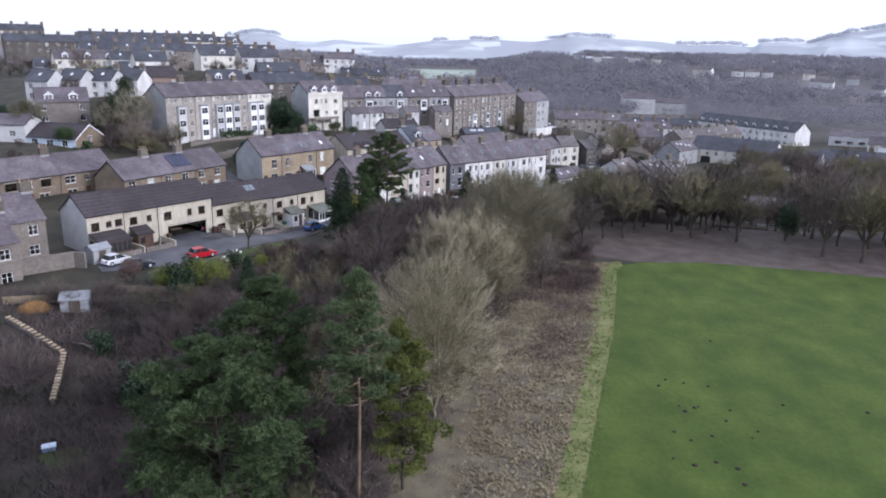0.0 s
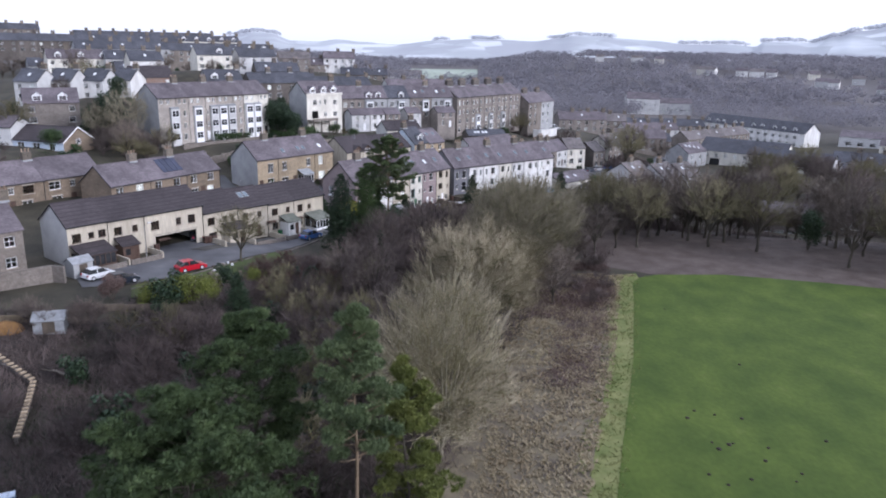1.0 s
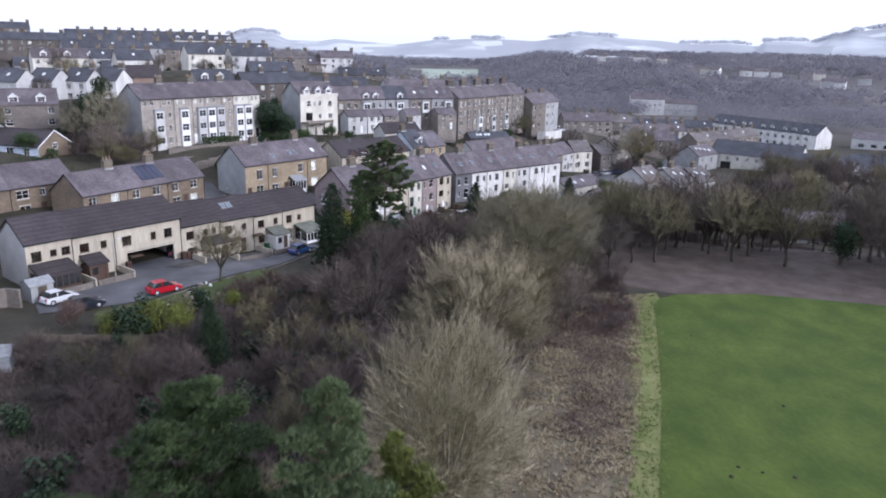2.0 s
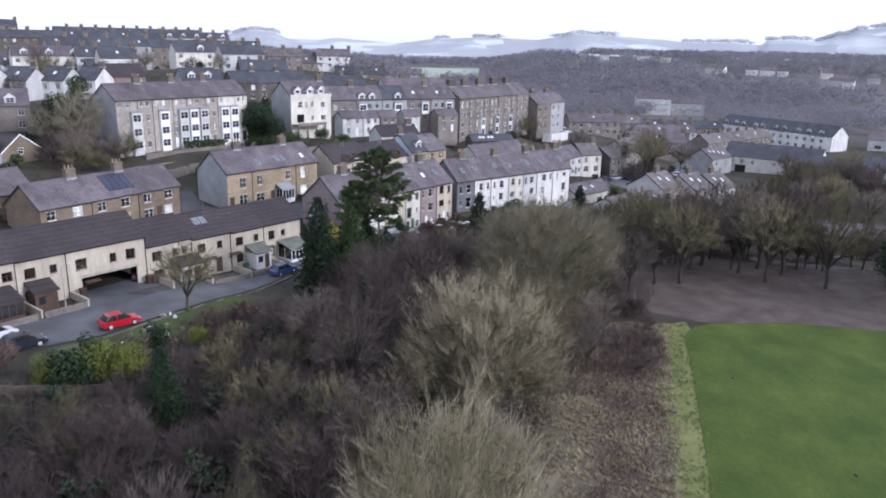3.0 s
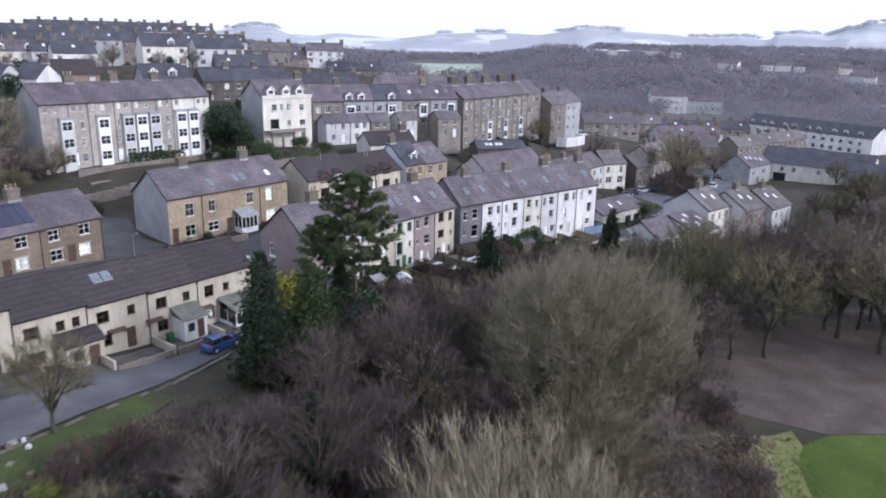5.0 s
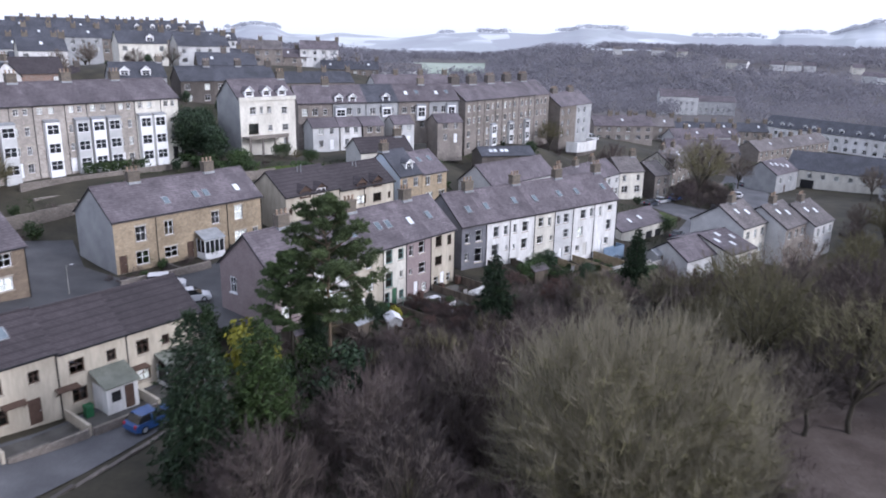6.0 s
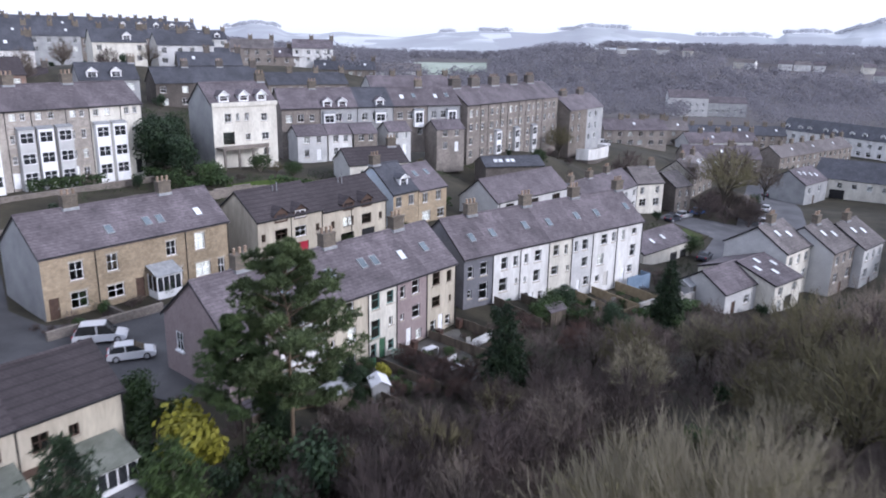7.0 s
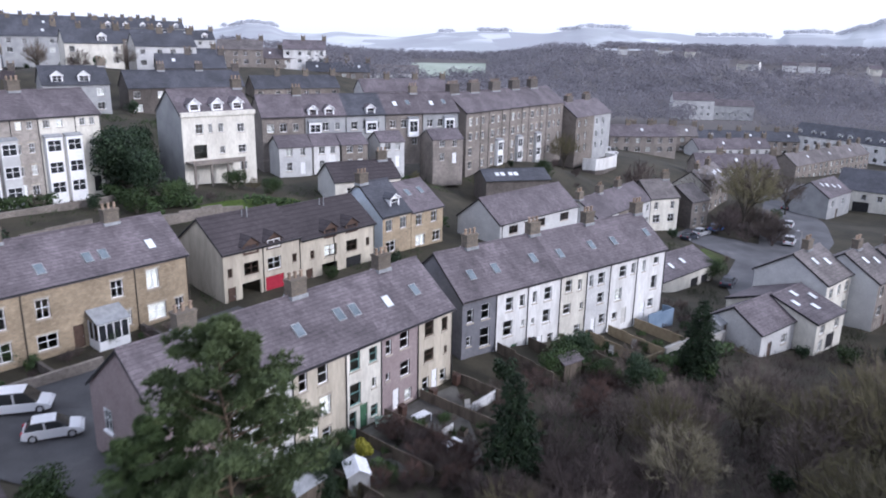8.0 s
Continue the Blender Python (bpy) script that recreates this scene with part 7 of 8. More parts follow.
def plant(name, x, y, meshes, scale, turn, label, category, group="", names=("trunk", "crown"), dz=0.0, sz=None):
    root = thing(name, x, y, ground_z(x, y) + dz, turn, label, category, group)
    root.scale = (scale, scale, sz or scale)
    for nm, me in zip(names, meshes):
        part(nm, me, None, root)
    return root


BIG = [crown_tree(11, 17.0, 13.4, 0.8, 22, 18, 46, "twig", "palebark", 0.14, 1.0, 1.35, 0.018, "twig_inner", 1.75), crown_tree(12, 13.8, 18.0, 0.8, 26, 20, 50, "twig_mid", "palebark", 0.15, 1.0, 1.6, 0.02, "twig_inner", 1.75), crown_tree(13, 14.6, 21.0, 0.8, 28, 21, 52, "twig_grey", "mossbark", 0.17, 1.0, 2.0, 0.021, "twig_inner", 1.75)]
LINE = [crown_tree(31 + i, 12.5, (11.5, 10.0, 12.0, 11.0)[i], 2.6, 12, 10, 24, ("twig_green", "twig_dark", "twig_brown", "twig_grey")[i], "darkbark", 0.17, 0.75, 1.3, 0.03, ("twig_inner", "twig_brown", "twig_brown", "twig_green")[i], 1.4) for i in range(4)]
BUSH = [crown_tree(51 + i, 4.0, 5.0, 0.0, 9, 8, 18, ("twig_dark", "twig_brown", "twig", "twig_green")[i], "twig_dark", 0.045, 0.6, 0.8, 0.016, ("twig_dark", "twig_dark", "twig_brown", "twig_inner")[i], 1.5) for i in range(4)]

rng = random.Random(3)
for (x, y, s, v, lab) in ((-0.6, 25.5, 1.0, 0, "large bare tree with pale upright twigs"), (0.5, 53.0, 1.0, 1, "large bare tree with dense pale crown"), (7.2, 83.0, 1.0, 2, "broad bare tree beside the field"), (-1.5, 39.5, 0.5, 0, "bare tree with mossy limbs"), (5.5, 68.0, 0.72, 1, "bare tree with olive twigs")):
    plant("bare_tree", x, y, BIG[v], s, rng.uniform(0, 360), lab, "tree", "strip trees")
BALL = crown_tree(61, 6.0, 7.2, 0.0, 16, 11, 20, "twig_dark", "twig_dark", 0.06, 0.8, 0.9, 0.018)
plant("shrub", -8.4, 93.0, BALL, 1.0, 0, "large dense dark purple-brown ball shrub", "shrub", "scrub", ("stem", "crown"))
for (x, y, s, v) in ((-10.5, 51.5, 0.8, 1), (-10.8, 62.5, 0.8, 1), (-7.0, 41.0, 0.75, 1), (-13.5, 74.0, 0.7, 1), (-6.5, 76.0, 0.75, 1), (-16.0, 60.0, 0.6, 2), (-4.0, 92.0, 0.6, 2), (-9.5, 84.0, 0.65, 1), (15.0, 99.0, 0.75, 3), (2.0, 103.0, 0.6, 2), (20.0, 108.0, 0.65, 3), (9.0, 112.0, 0.6, 3), (28.0, 121.0, 0.65, 3), (36.0, 128.0, 0.65, 3), (17.0, 125.0, 0.5, 3), (44.0, 120.0, 0.7, 3), (26.0, 112.0, 0.7, 3), (19.5, 92.0, 0.7, 2), (23.5, 96.0, 0.75, 1), (17.0, 97.0, 0.6, 2), (11.0, 65.5, 0.5, 2), (12.5, 73.5, 0.5, 2), (14.5, 82.0, 0.55, 2)):
    plant("bare_tree", x, y, LINE[v], s, x * 41 % 360, "slender bare tree with grey-green twigs", "tree", "strip trees")
for i, (x, y) in enumerate(((27.5, 97.0), (37.6, 104.0), (40.2, 99.5), (44.0, 104.0), (47.6, 97.5), (59.5, 89.5), (64.4, 86.5), (33.0, 108.0), (22.0, 103.0), (63.0, 103.0), (70.0, 96.0), (72.0, 86.0), (82.0, 88.0), (92.0, 82.0), (102.0, 88.0), (68.0, 110.0), (42.0, 116.0), (30.0, 119.0), (84.0, 104.0))):
    plant("bare_tree", x, y, LINE[(0, 2, 0, 1)[i % 4]], rng.uniform(1.0, 1.16), rng.uniform(0, 360), "bare tree with dark trunk above leaf litter", "tree", "wood edge trees")
lr = random.Random(14)
for i in range(38):
    x = 24 + 84 * (i + lr.random()) / 38
    y = lr.uniform(99, 122) - 0.16 * (x - 40)
    if 45 < x - 0.42 * (y - 100) < 60:
        continue
    plant("bare_tree", x, y, LINE[(0, 2, 1, 1)[i % 4]], lr.uniform(0.75, 1.0), lr.uniform(0, 360), "bare tree with dark trunk above leaf litter", "tree", "wood edge trees")
for i in range(70):
    x, y = lr.uniform(5, 62), lr.uniform(98, 143)
    if y > 122 + 0.5 * x or (x > 20 and y < 108):
        continue
    plant("bare_tree", x, y, LINE[(1, 2, 1, 0)[i % 4]], lr.uniform(0.42, 0.66), lr.uniform(0, 360), "low bare tree with brown twigs", "tree", "slope trees")


def clear_of_buildings(x, y):
    def off(A, ang, length, front, back):
        a = radians(ang)
        dx, dy = x - A[0], y - A[1]
        s, o = dx * math.cos(a) + dy * math.sin(a), dx * math.sin(a) - dy * math.cos(a)
        return -1 < s < length + 1 and -back < o < front
    return not (off(NRA, NRG, 28.5, 9.0, 10) or off(WTA, WTG, 33, 7.5, 10) or off(LTA, LTG, 45, 15.5, 9) or off(SSA, SSG, 22, 7, 10))


count = 0
while count < 255:
    x, y = rng.uniform(-50, 8), rng.uniform(6, 118)
    street = (x + 49) * 0.86 - (y - 55) * 0.51
    if not clear_of_buildings(x, y) or (street < (19 if 44 < y < 78 else 10.5) and y > 44) or (y < 62 and x > -4) or (x > 2 and y < 80) or (x < -22 and y > 92):
        continue
    if -32 < x < -21 and 8 < y < 21:
        continue
    if -52 < x < -31 and 14 < y < 41 and rng.random() < 0.9:
        continue
    plant("shrub", x, y, BUSH[rng.choice((0, 0, 0, 0, 1, 3))], rng.uniform(0.8, 1.0 if street < 26 and 40 < y < 80 else 1.5), rng.uniform(0, 360), "tangled brown leafless shrub", "shrub", "scrub", ("stem", "crown"))
    count += 1
for i in range(16):
    x, y = rng.uniform(-15, -2), rng.uniform(84, 107)
    if clear_of_buildings(x, y):
        plant("shrub", x, y, BUSH[i % 2], rng.uniform(0.7, 1.2), rng.uniform(0, 360), "tangled brown leafless shrub", "shrub", "scrub", ("stem", "crown"))
for i in range(46):
    x, y = (rng.uniform(10.5, 19.5), rng.uniform(66, 96)) if i < 20 else (rng.uniform(-2, 40), rng.uniform(112, 142))
    if clear_of_buildings(x, y):
        plant("shrub", x, y, BUSH[rng.choice((0, 1))], rng.uniform(0.4, 0.9), rng.uniform(0, 360), "low reddish-brown bramble shrub", "shrub", "scrub", ("stem", "crown"))
for (x, y, s) in ((-32.5, 69.3, 0.68),):
    plant("small_tree", x, y, LINE[0], s, 40, "small bare street tree with round crown", "tree")


# evergreens
def needle_tuft(sh, c, size, n, rng, up=0.5, wide=0.07):
    for _ in range(n):
        d = Vector((rng.gauss(0, 1), rng.gauss(0, 1), rng.gauss(0, 0.7) + up)).normalized()
        s = d.orthogonal().normalized() * size * wide
        s = Matrix.Rotation(rng.uniform(0, 6.28), 3, d) @ s
        k = len(sh.v)
        e = c + d * size
        sh.v += [tuple(c - s), tuple(c + s), tuple(e)]
        sh.f.append((k, k + 1, k + 2))


def pine_meshes(seed, height, spread, clear, mat, tufts=1100, bark="pinebark", needles=9, wide=0.2, limbs=46, girth=0.016):
    """A Scots-pine-like tree: bare lower trunk, irregular limbs, and tufts of needles in rounded masses."""
    rng = random.Random(seed)
    wood, leaf = Twigs(), Shape()
    pts = [Vector((0, 0, -0.5))]
    for i in range(1, 7):
        pts.append(Vector((rng.gauss(0, 0.12) * i * 0.4, rng.gauss(0, 0.12) * i * 0.4, height * 0.96 * i / 6)))
    r = height * girth
    for i in range(6):
        wood.stick(pts[i], pts[i + 1], r * (1 - i / 6.4), r * (1 - (i + 1) / 6.4), 8)
    n = limbs
    per = tufts // n
    for i in range(n):
        f = clear + (1 - clear) * (i + rng.random()) / n
        k = f * 6
        p = pts[int(min(5, k))].lerp(pts[min(6, int(k) + 1)], k - int(k))
        g = (f - clear) / (1 - clear)
        reach = spread * (0.45 + 0.75 * math.sin(math.pi * min(1, 0.22 + g * 0.78))) * rng.uniform(0.55, 1.1) * (1 - 0.55 * g ** 3)
        a = i * 2.4 + rng.gauss(0, 0.4)
        d = Vector((math.cos(a), math.sin(a), rng.uniform(-0.05, 0.35) + 0.5 * g))
        q = p
        for j in range(3):
            t = q + (d + Vector((0, 0, 0.12 * j))).normalized() * reach / 3
            wood.stick(q, t, 0.055 * (1 - j * 0.28), 0.055 * (0.72 - j * 0.28) + 0.008, 4)
            q = t
        pads = max(2, round(reach * 1.1))
        for m in range(pads):
            side = (q - p).cross(Vector((0, 0, 1)))
            c0 = p.lerp(q, 1 - 0.62 * m / pads) + side * rng.uniform(-0.35, 0.35) * (m > 0) + Vector((0, 0, rng.uniform(0.05, 0.3)))
            size = min(0.85, 0.3 + reach * 0.13) * rng.uniform(0.75, 1.2)
            for _ in range(max(3, per // pads)):
                u = Vector((rng.gauss(0, 1), rng.gauss(0, 1), abs(rng.gauss(0, 0.8)) - 0.15)).normalized()
                c = c0 + Vector((u.x, u.y, u.z * 0.7)) * size * rng.uniform(0.55, 1.0)
                needle_tuft(leaf, c, rng.uniform(0.24, 0.4), needles, rng, 0.5, wide)
    return wood.mesh("wood", bark), leaf.mesh("needles", mat)


def cone_meshes(seed, height, spread, mat, layers=32, dense=21):
    """A dense conifer: whorls of drooping sprays that shorten towards a pointed top."""
    rng = random.Random(seed)
    wood, leaf = Twigs(), Shape()
    wood.stick((0, 0, -0.5), (0, 0, height * 0.98), height * 0.018, 0.03, 7)
    for i in range(layers):
        f = (i + 0.5) / layers
        z = height * (0.05 + 0.95 * f)
        reach = spread * (1 - f) ** 0.5 * rng.uniform(0.66, 1.16)
        m = max(4, int(dense * (1 - f * 0.75)))
        for j in range(m):
            a = 6.28 * (j + rng.random()) / m
            ln = reach * rng.uniform(0.55, 1.2)
            e = Vector((math.cos(a) * ln, math.sin(a) * ln, z - ln * 0.12 + rng.gauss(0, 0.15)))
            if j % 3 == 0:
                wood.stick((0, 0, z), e, 0.035, 0.01, 3)
            for c in range(4):
                p = Vector((0, 0, z)).lerp(e, 1 - 0.16 * c) + Vector((rng.gauss(0, 0.14), rng.gauss(0, 0.14), rng.gauss(0, 0.14)))
                needle_tuft(leaf, p, rng.uniform(0.28, 0.5) * (0.7 + 0.5 * (1 - f)), 8, rng, 0.15, 0.15)
    return wood.mesh("wood", "bark"), leaf.mesh("needles", mat)


def leafy_meshes(seed, w, h, mat, n=2600, size=0.22, lumps=9):
    """A rounded evergreen of many small leaves gathered in uneven lumps round a few stems."""
    rng = random.Random(seed)
    wood, leaf = Twigs(), Shape()
    cs = []
    for i in range(lumps):
        a, q = rng.uniform(0, 6.28), rng.random() ** 0.6
        c = Vector((math.cos(a) * w * 0.33 * q, math.sin(a) * w * 0.33 * q, h * rng.uniform(0.3, 0.78)))
        cs.append((c, w * rng.uniform(0.18, 0.3)))
        wood.stick((0, 0, -0.3), c, 0.07, 0.02, 4)
    for i in range(n):
        c, r = rng.choice(cs)
        d = Vector((rng.gauss(0, 1), rng.gauss(0, 1), rng.gauss(0, 1))).normalized()
        p = c + d * r * rng.uniform(0.7, 1.12)
        u = (d + Vector((rng.gauss(0, 0.6), rng.gauss(0, 0.6), rng.gauss(0, 0.6)))).normalized()
        s, t = u.orthogonal().normalized() * size * rng.uniform(0.6, 1.1), u.cross(u.orthogonal().normalized()) * size * 0.6
        leaf.poly([p - s, p - t, p + s, p + t])
    return wood.mesh("stems", "bark"), leaf.mesh("leaves", mat)


PINE_A = pine_meshes(71, 14.2, 6.0, 0.1, "needle", 9000, "darkbark", 18, 0.1, 66)
PINE_B = pine_meshes(72, 17.5, 3.7, 0.36, "needle", 5600, "darkbark", 17, 0.1, 50)
PINE_C = pine_meshes(73, 18.5, 2.1, 0.48, "needle_lt", 3600, "pinebark", 17, 0.1, 44, 0.01)
PINE_E = pine_meshes(75, 13.2, 2.5, 0.14, "needle_y", 3400, "darkbark", 16, 0.11, 46, 0.01)
PINE_D = pine_meshes(74, 16.0, 4.0, 0.28, "needle_olive", 6400, "pinebark", 18, 0.1, 50, 0.012)
CONE_A, CONE_B = cone_meshes(81, 13.0, 3.4, "needle_dk", 44, 30), cone_meshes(82, 11.0, 3.2, "conifer_bright", 42, 30)
CONE_S = cone_meshes(83, 8.5, 2.2, "needle_dk", 32, 24)
BUSH_G, BUSH_D, BUSH_Y = leafy_meshes(91, 5.0, 4.0, "bushgreen", 2900, 0.15, 14), leafy_meshes(93, 6.0, 9.0, "needle_dk", 5200, 0.2, 16), leafy_meshes(92, 4.0, 4.0, "golden", 1800)
plant("pine_tree", -12.3, 4.5, PINE_A, 1.0, 20, "broad dark green pine with spreading crown", "tree", "pines")
plant("pine_tree", -17.5, 9.0, PINE_A, 0.55, 140, "broad dark green pine with dense needles", "tree", "pines")
plant("pine_tree", -11.1, 12.0, PINE_B, 0.94, 60, "blue-green pine with tall rounded crown", "tree", "pines")
plant("pine_tree", -4.4, 9.5, PINE_C, 1.0, 100, "yellow-green pine with bare orange trunk", "tree", "pines")
plant("pine_tree", -1.9, 13.8, PINE_E, 1.0, 10, "smaller yellow-green pine beside the strip", "tree", "pines")
plant("pine_tree", -16.4, 100.0, PINE_D, 1.02, 0, "dark pine in front of the near terrace", "tree", "pines")
plant("pine_tree", -19.6, 99.2, PINE_B, 0.66, 30, "olive-green pine beside the mauve gable", "tree", "pines")
plant("conifer", -21.0, 82.3, CONE_A, 0.93, 0, "dense dark conifer by the conservatory", "tree", "conifers")
plant("conifer", -17.5, 85.0, CONE_B, 0.96, 70, "bright green dense conifer", "tree", "conifers")
plant("conifer", -2.0, 115.5, CONE_S, 1.0, 10, "slim dark conifer below the terrace", "tree", "conifers")
plant("conifer", -12.5, 66.0, CONE_S, 0.8, 10, "small dark conifer in the scrub", "tree", "conifers")
plant("conifer", -25.0, 47.0, CONE_S, 0.75, 50, "small dark conifer in the scrub", "tree", "conifers")
plant("conifer", 17.3, 141.0, CONE_S, 0.95, 50, "dark garden conifer by the wall", "tree", "conifers")
plant("conifer", -14.8, 111.0, CONE_S, 0.55, 50, "small yard conifer beside shed", "tree", "conifers")
plant("conifer", -19.0, 104.5, CONE_S, 0.6, 10, "small green conifer by the mauve house", "tree", "conifers")
plant("golden_bush", -22.6, 99.0, BUSH_Y, 1.3, 0, "golden yellow conifer bush", "bush")
plant("golden_bush", -13.0, 117.6, BUSH_Y, 0.4, 0, "small golden shrub in back yard", "bush")
for (x, y, s, v) in ((3.4, 136.4, 0.85, 0), (2.2, 134.2, 0.7, 0), (6.6, 135.2, 0.55, 0), (-14.9, 118.0, 0.42, 0), (-17.0, 115.2, 0.5, 0), (-19.5, 111.5, 0.5, 0), (-10.5, 114.5, 0.3, 0), (12.0, 136.0, 0.5, 0), (-7.5, 123.5, 0.25, 0), (-42.0, 170.5, 0.7, 0), (-37.0, 172.0, 0.6, 0), (-29.0, 168.5, 0.6, 0), (-46.0, 160.0, 0.9, 0), (-50.0, 157.0, 0.8, 0), (-92.0, 122.0, 1.1, 0), (30.0, 184.0, 0.9, 0), (16.0, 186.0, 0.6, 0), (-45.0, 124.0, 0.5, 0), (-39.0, 129.0, 0.45, 0), (-30.0, 105.0, 0.8, 0), (-6.0, 205.0, 0.7, 0), (4.0, 215.0, 0.9, 0)):
    plant("evergreen_bush", x, y, BUSH_G, s, x * 37 % 360, "rounded evergreen garden bush", "bush", "evergreen bushes")
for i, (x, y, k) in enumerate(((-58.0, 174.0, 1.0), (-89.5, 143.0, 1.15))):
    plant("evergreen_tree", x, y, BUSH_D, k, i * 61, "tall dark ivy-clad evergreen", "tree", "evergreens")
for (x, y, k) in ((-55.5, 168.5, 1.15), (-53.0, 164.0, 0.95), (-57.0, 165.5, 1.0), (-59.5, 171.0, 1.2)):
    plant("evergreen_tree", x, y, BUSH_D, k * 0.85, x * 13 % 360, "broad dark evergreen beside the white villa", "tree", "evergreens")
# yellow-green and crimson bushes by the verge
BUSH_L, BUSH_R = leafy_meshes(94, 5.0, 4.0, "lime_leaf", 3600, 0.13, 14), leafy_meshes(95, 4.0, 4.0, "bramble_red", 2600, 0.13, 12)
for (x, y, k) in ((-34.0, 52.0, 0.85), (-31.0, 53.0, 0.75), (-36.8, 50.5, 0.7), (-27.5, 60.5, 0.5)):
    plant("garden_bush", x, y, BUSH_L, k, x * 31 % 360, "yellow-green rounded bush below the verge", "bush", "verge bushes")
plant("garden_bush", -42.0, 51.5, BUSH_R, 0.8, 0, "dark crimson garden bush", "bush", "verge bushes")
plant("garden_bush", 57.0, 100.0, BUSH_D, 0.85, 0, "dark rounded evergreen at wood edge", "bush")
for (x, y, k) in ((-8.6, 96.5, 1.35), (-6.5, 99.5, 1.2), (-11.0, 103.0, 1.1)):
    plant("shrub", x, y, BUSH[0], k, x * 17 % 360, "dense dark purple-brown shrub", "shrub", "scrub", ("stem", "crown"))
for i in range(9):
    f = i / 8
    plant("shrub", -11.0 + 7.2 * f, 120.6 - 8.2 * f, BUSH[i % 2], 0.42 + 0.08 * (i % 3), i * 50, "clipped dark brown leafless hedge shrub", "shrub", "scrub", ("stem", "crown"))
for i, (x, y, k) in enumerate(((-56.0, 164.0, 1.1), (-50.5, 160.5, 0.8), (-60.0, 171.0, 0.9))):
    plant("evergreen_tree", x, y, BUSH_D, k, i * 83, "tall dark ivy-clad evergreen", "tree", "evergreens")


def hedge(pts, h, w, label, seed):
    hr = random.Random(seed)
    s = Shape()
    for (x0, y0), (x1, y1) in zip(pts, pts[1:]):
        n = int(math.hypot(x1 - x0, y1 - y0) * 70)
        for _ in range(n):
            f = hr.random()
            x, y = x0 + (x1 - x0) * f, y0 + (y1 - y0) * f
            a = hr.uniform(0, 3.14)
            d = Vector((hr.gauss(0, 0.3), hr.gauss(0, 0.3), 0))
            c = Vector((x, y, ground_z(x, y))) + Vector((math.cos(a * 2) * w * 0.5, math.sin(a * 2) * w * 0.5, h * math.sqrt(hr.random()))) + d * 0.4
            u = Vector((hr.gauss(0, 1), hr.gauss(0, 1), hr.gauss(0, 1))).normalized() * 0.24
            v = u.orthogonal().normalized() * 0.16
            s.poly([c - u, c - v, c + u, c + v])
    return solid("hedge", s, "bushgreen", label, "hedge", group="hedges")


HEDGES = ([(-57.5, 163.5), (-50.0, 158.0), (-43.0, 160.0)], [(-66.0, 148.0), (-60.5, 156.5)], [(-38.0, 164.0), (-29.0, 169.0)], [(-20.5, 168.0), (-12.0, 176.0)], [(14.0, 141.0), (22.0, 147.0)], [(-95.0, 128.0), (-86.0, 122.0)], [(-52.0, 140.0), (-44.0, 152.0)])
for i, pts in enumerate(HEDGES):
    hedge(pts, 1.7, 1.2, "dense dark green garden hedge", 60 + i)
sr = random.Random(29)
BUSH_S = leafy_meshes(98, 5.0, 4.0, "bushgreen", 650, 0.3, 10)
for i in range(22):
    s_, o_ = sr.uniform(-2, 21), sr.uniform(1.2, 4.0)
    if 9.6 < s_ < 14:
        continue
    x, y = on_row(SSA, SSG, s_, o_)
    plant("garden_shrub", x, y, sr.choice((BUSH_S, BUSH[0], BUSH[1], BUSH[0])), sr.uniform(0.16, 0.34), sr.uniform(0, 360), "small front garden shrub by sandstone house", "shrub", "garden shrubs", ("stem", "crown"))
for i in range(12):
    x, y = -27.5 + sr.uniform(-3.5, 3.0), 101.5 + sr.uniform(-4.5, 4.0)
    plant("garden_shrub", x, y, sr.choice((BUSH_S, BUSH[0], BUSH[1])), sr.uniform(0.35, 0.6), sr.uniform(0, 360), "dark shrub beside the lane", "shrub", "garden shrubs", ("stem", "crown"))
for i in range(120):
    A, g, s1 = (NRA, NRG, 28) if i < 66 else (WTA, WTG, 33)
    x, y = on_row(A, g, sr.uniform(4, s1), sr.uniform(3.0, 11.5))
    plant("garden_shrub", x, y, sr.choice((BUSH_S, BUSH[0], BUSH[0], BUSH[1], BUSH[3])), sr.uniform(0.16, 0.36), sr.uniform(0, 360), "straggly back yard shrub by the fence", "shrub", "garden shrubs", ("stem", "crown"))


def built_over(x, y, gap=1.6):
    for fx, fy, fa, fw, fd in FOOT:
        u = (x - fx) * math.cos(fa) + (y - fy) * math.sin(fa)
        v = -(x - fx) * math.sin(fa) + (y - fy) * math.cos(fa)
        if -gap < u < fw + gap and -gap < v < fd + gap:
            return True
    return (-64 < x < -25 and y < 124) or (22 < x < 60 and 158 < y < 222)


def any_house(x, y, gap=0.5):
    return any(-gap < (x - fx) * math.cos(fa) + (y - fy) * math.sin(fa) < fw + gap and -gap < (y - fy) * math.cos(fa) - (x - fx) * math.sin(fa) < fd + gap for fx, fy, fa, fw, fd in FOOT)


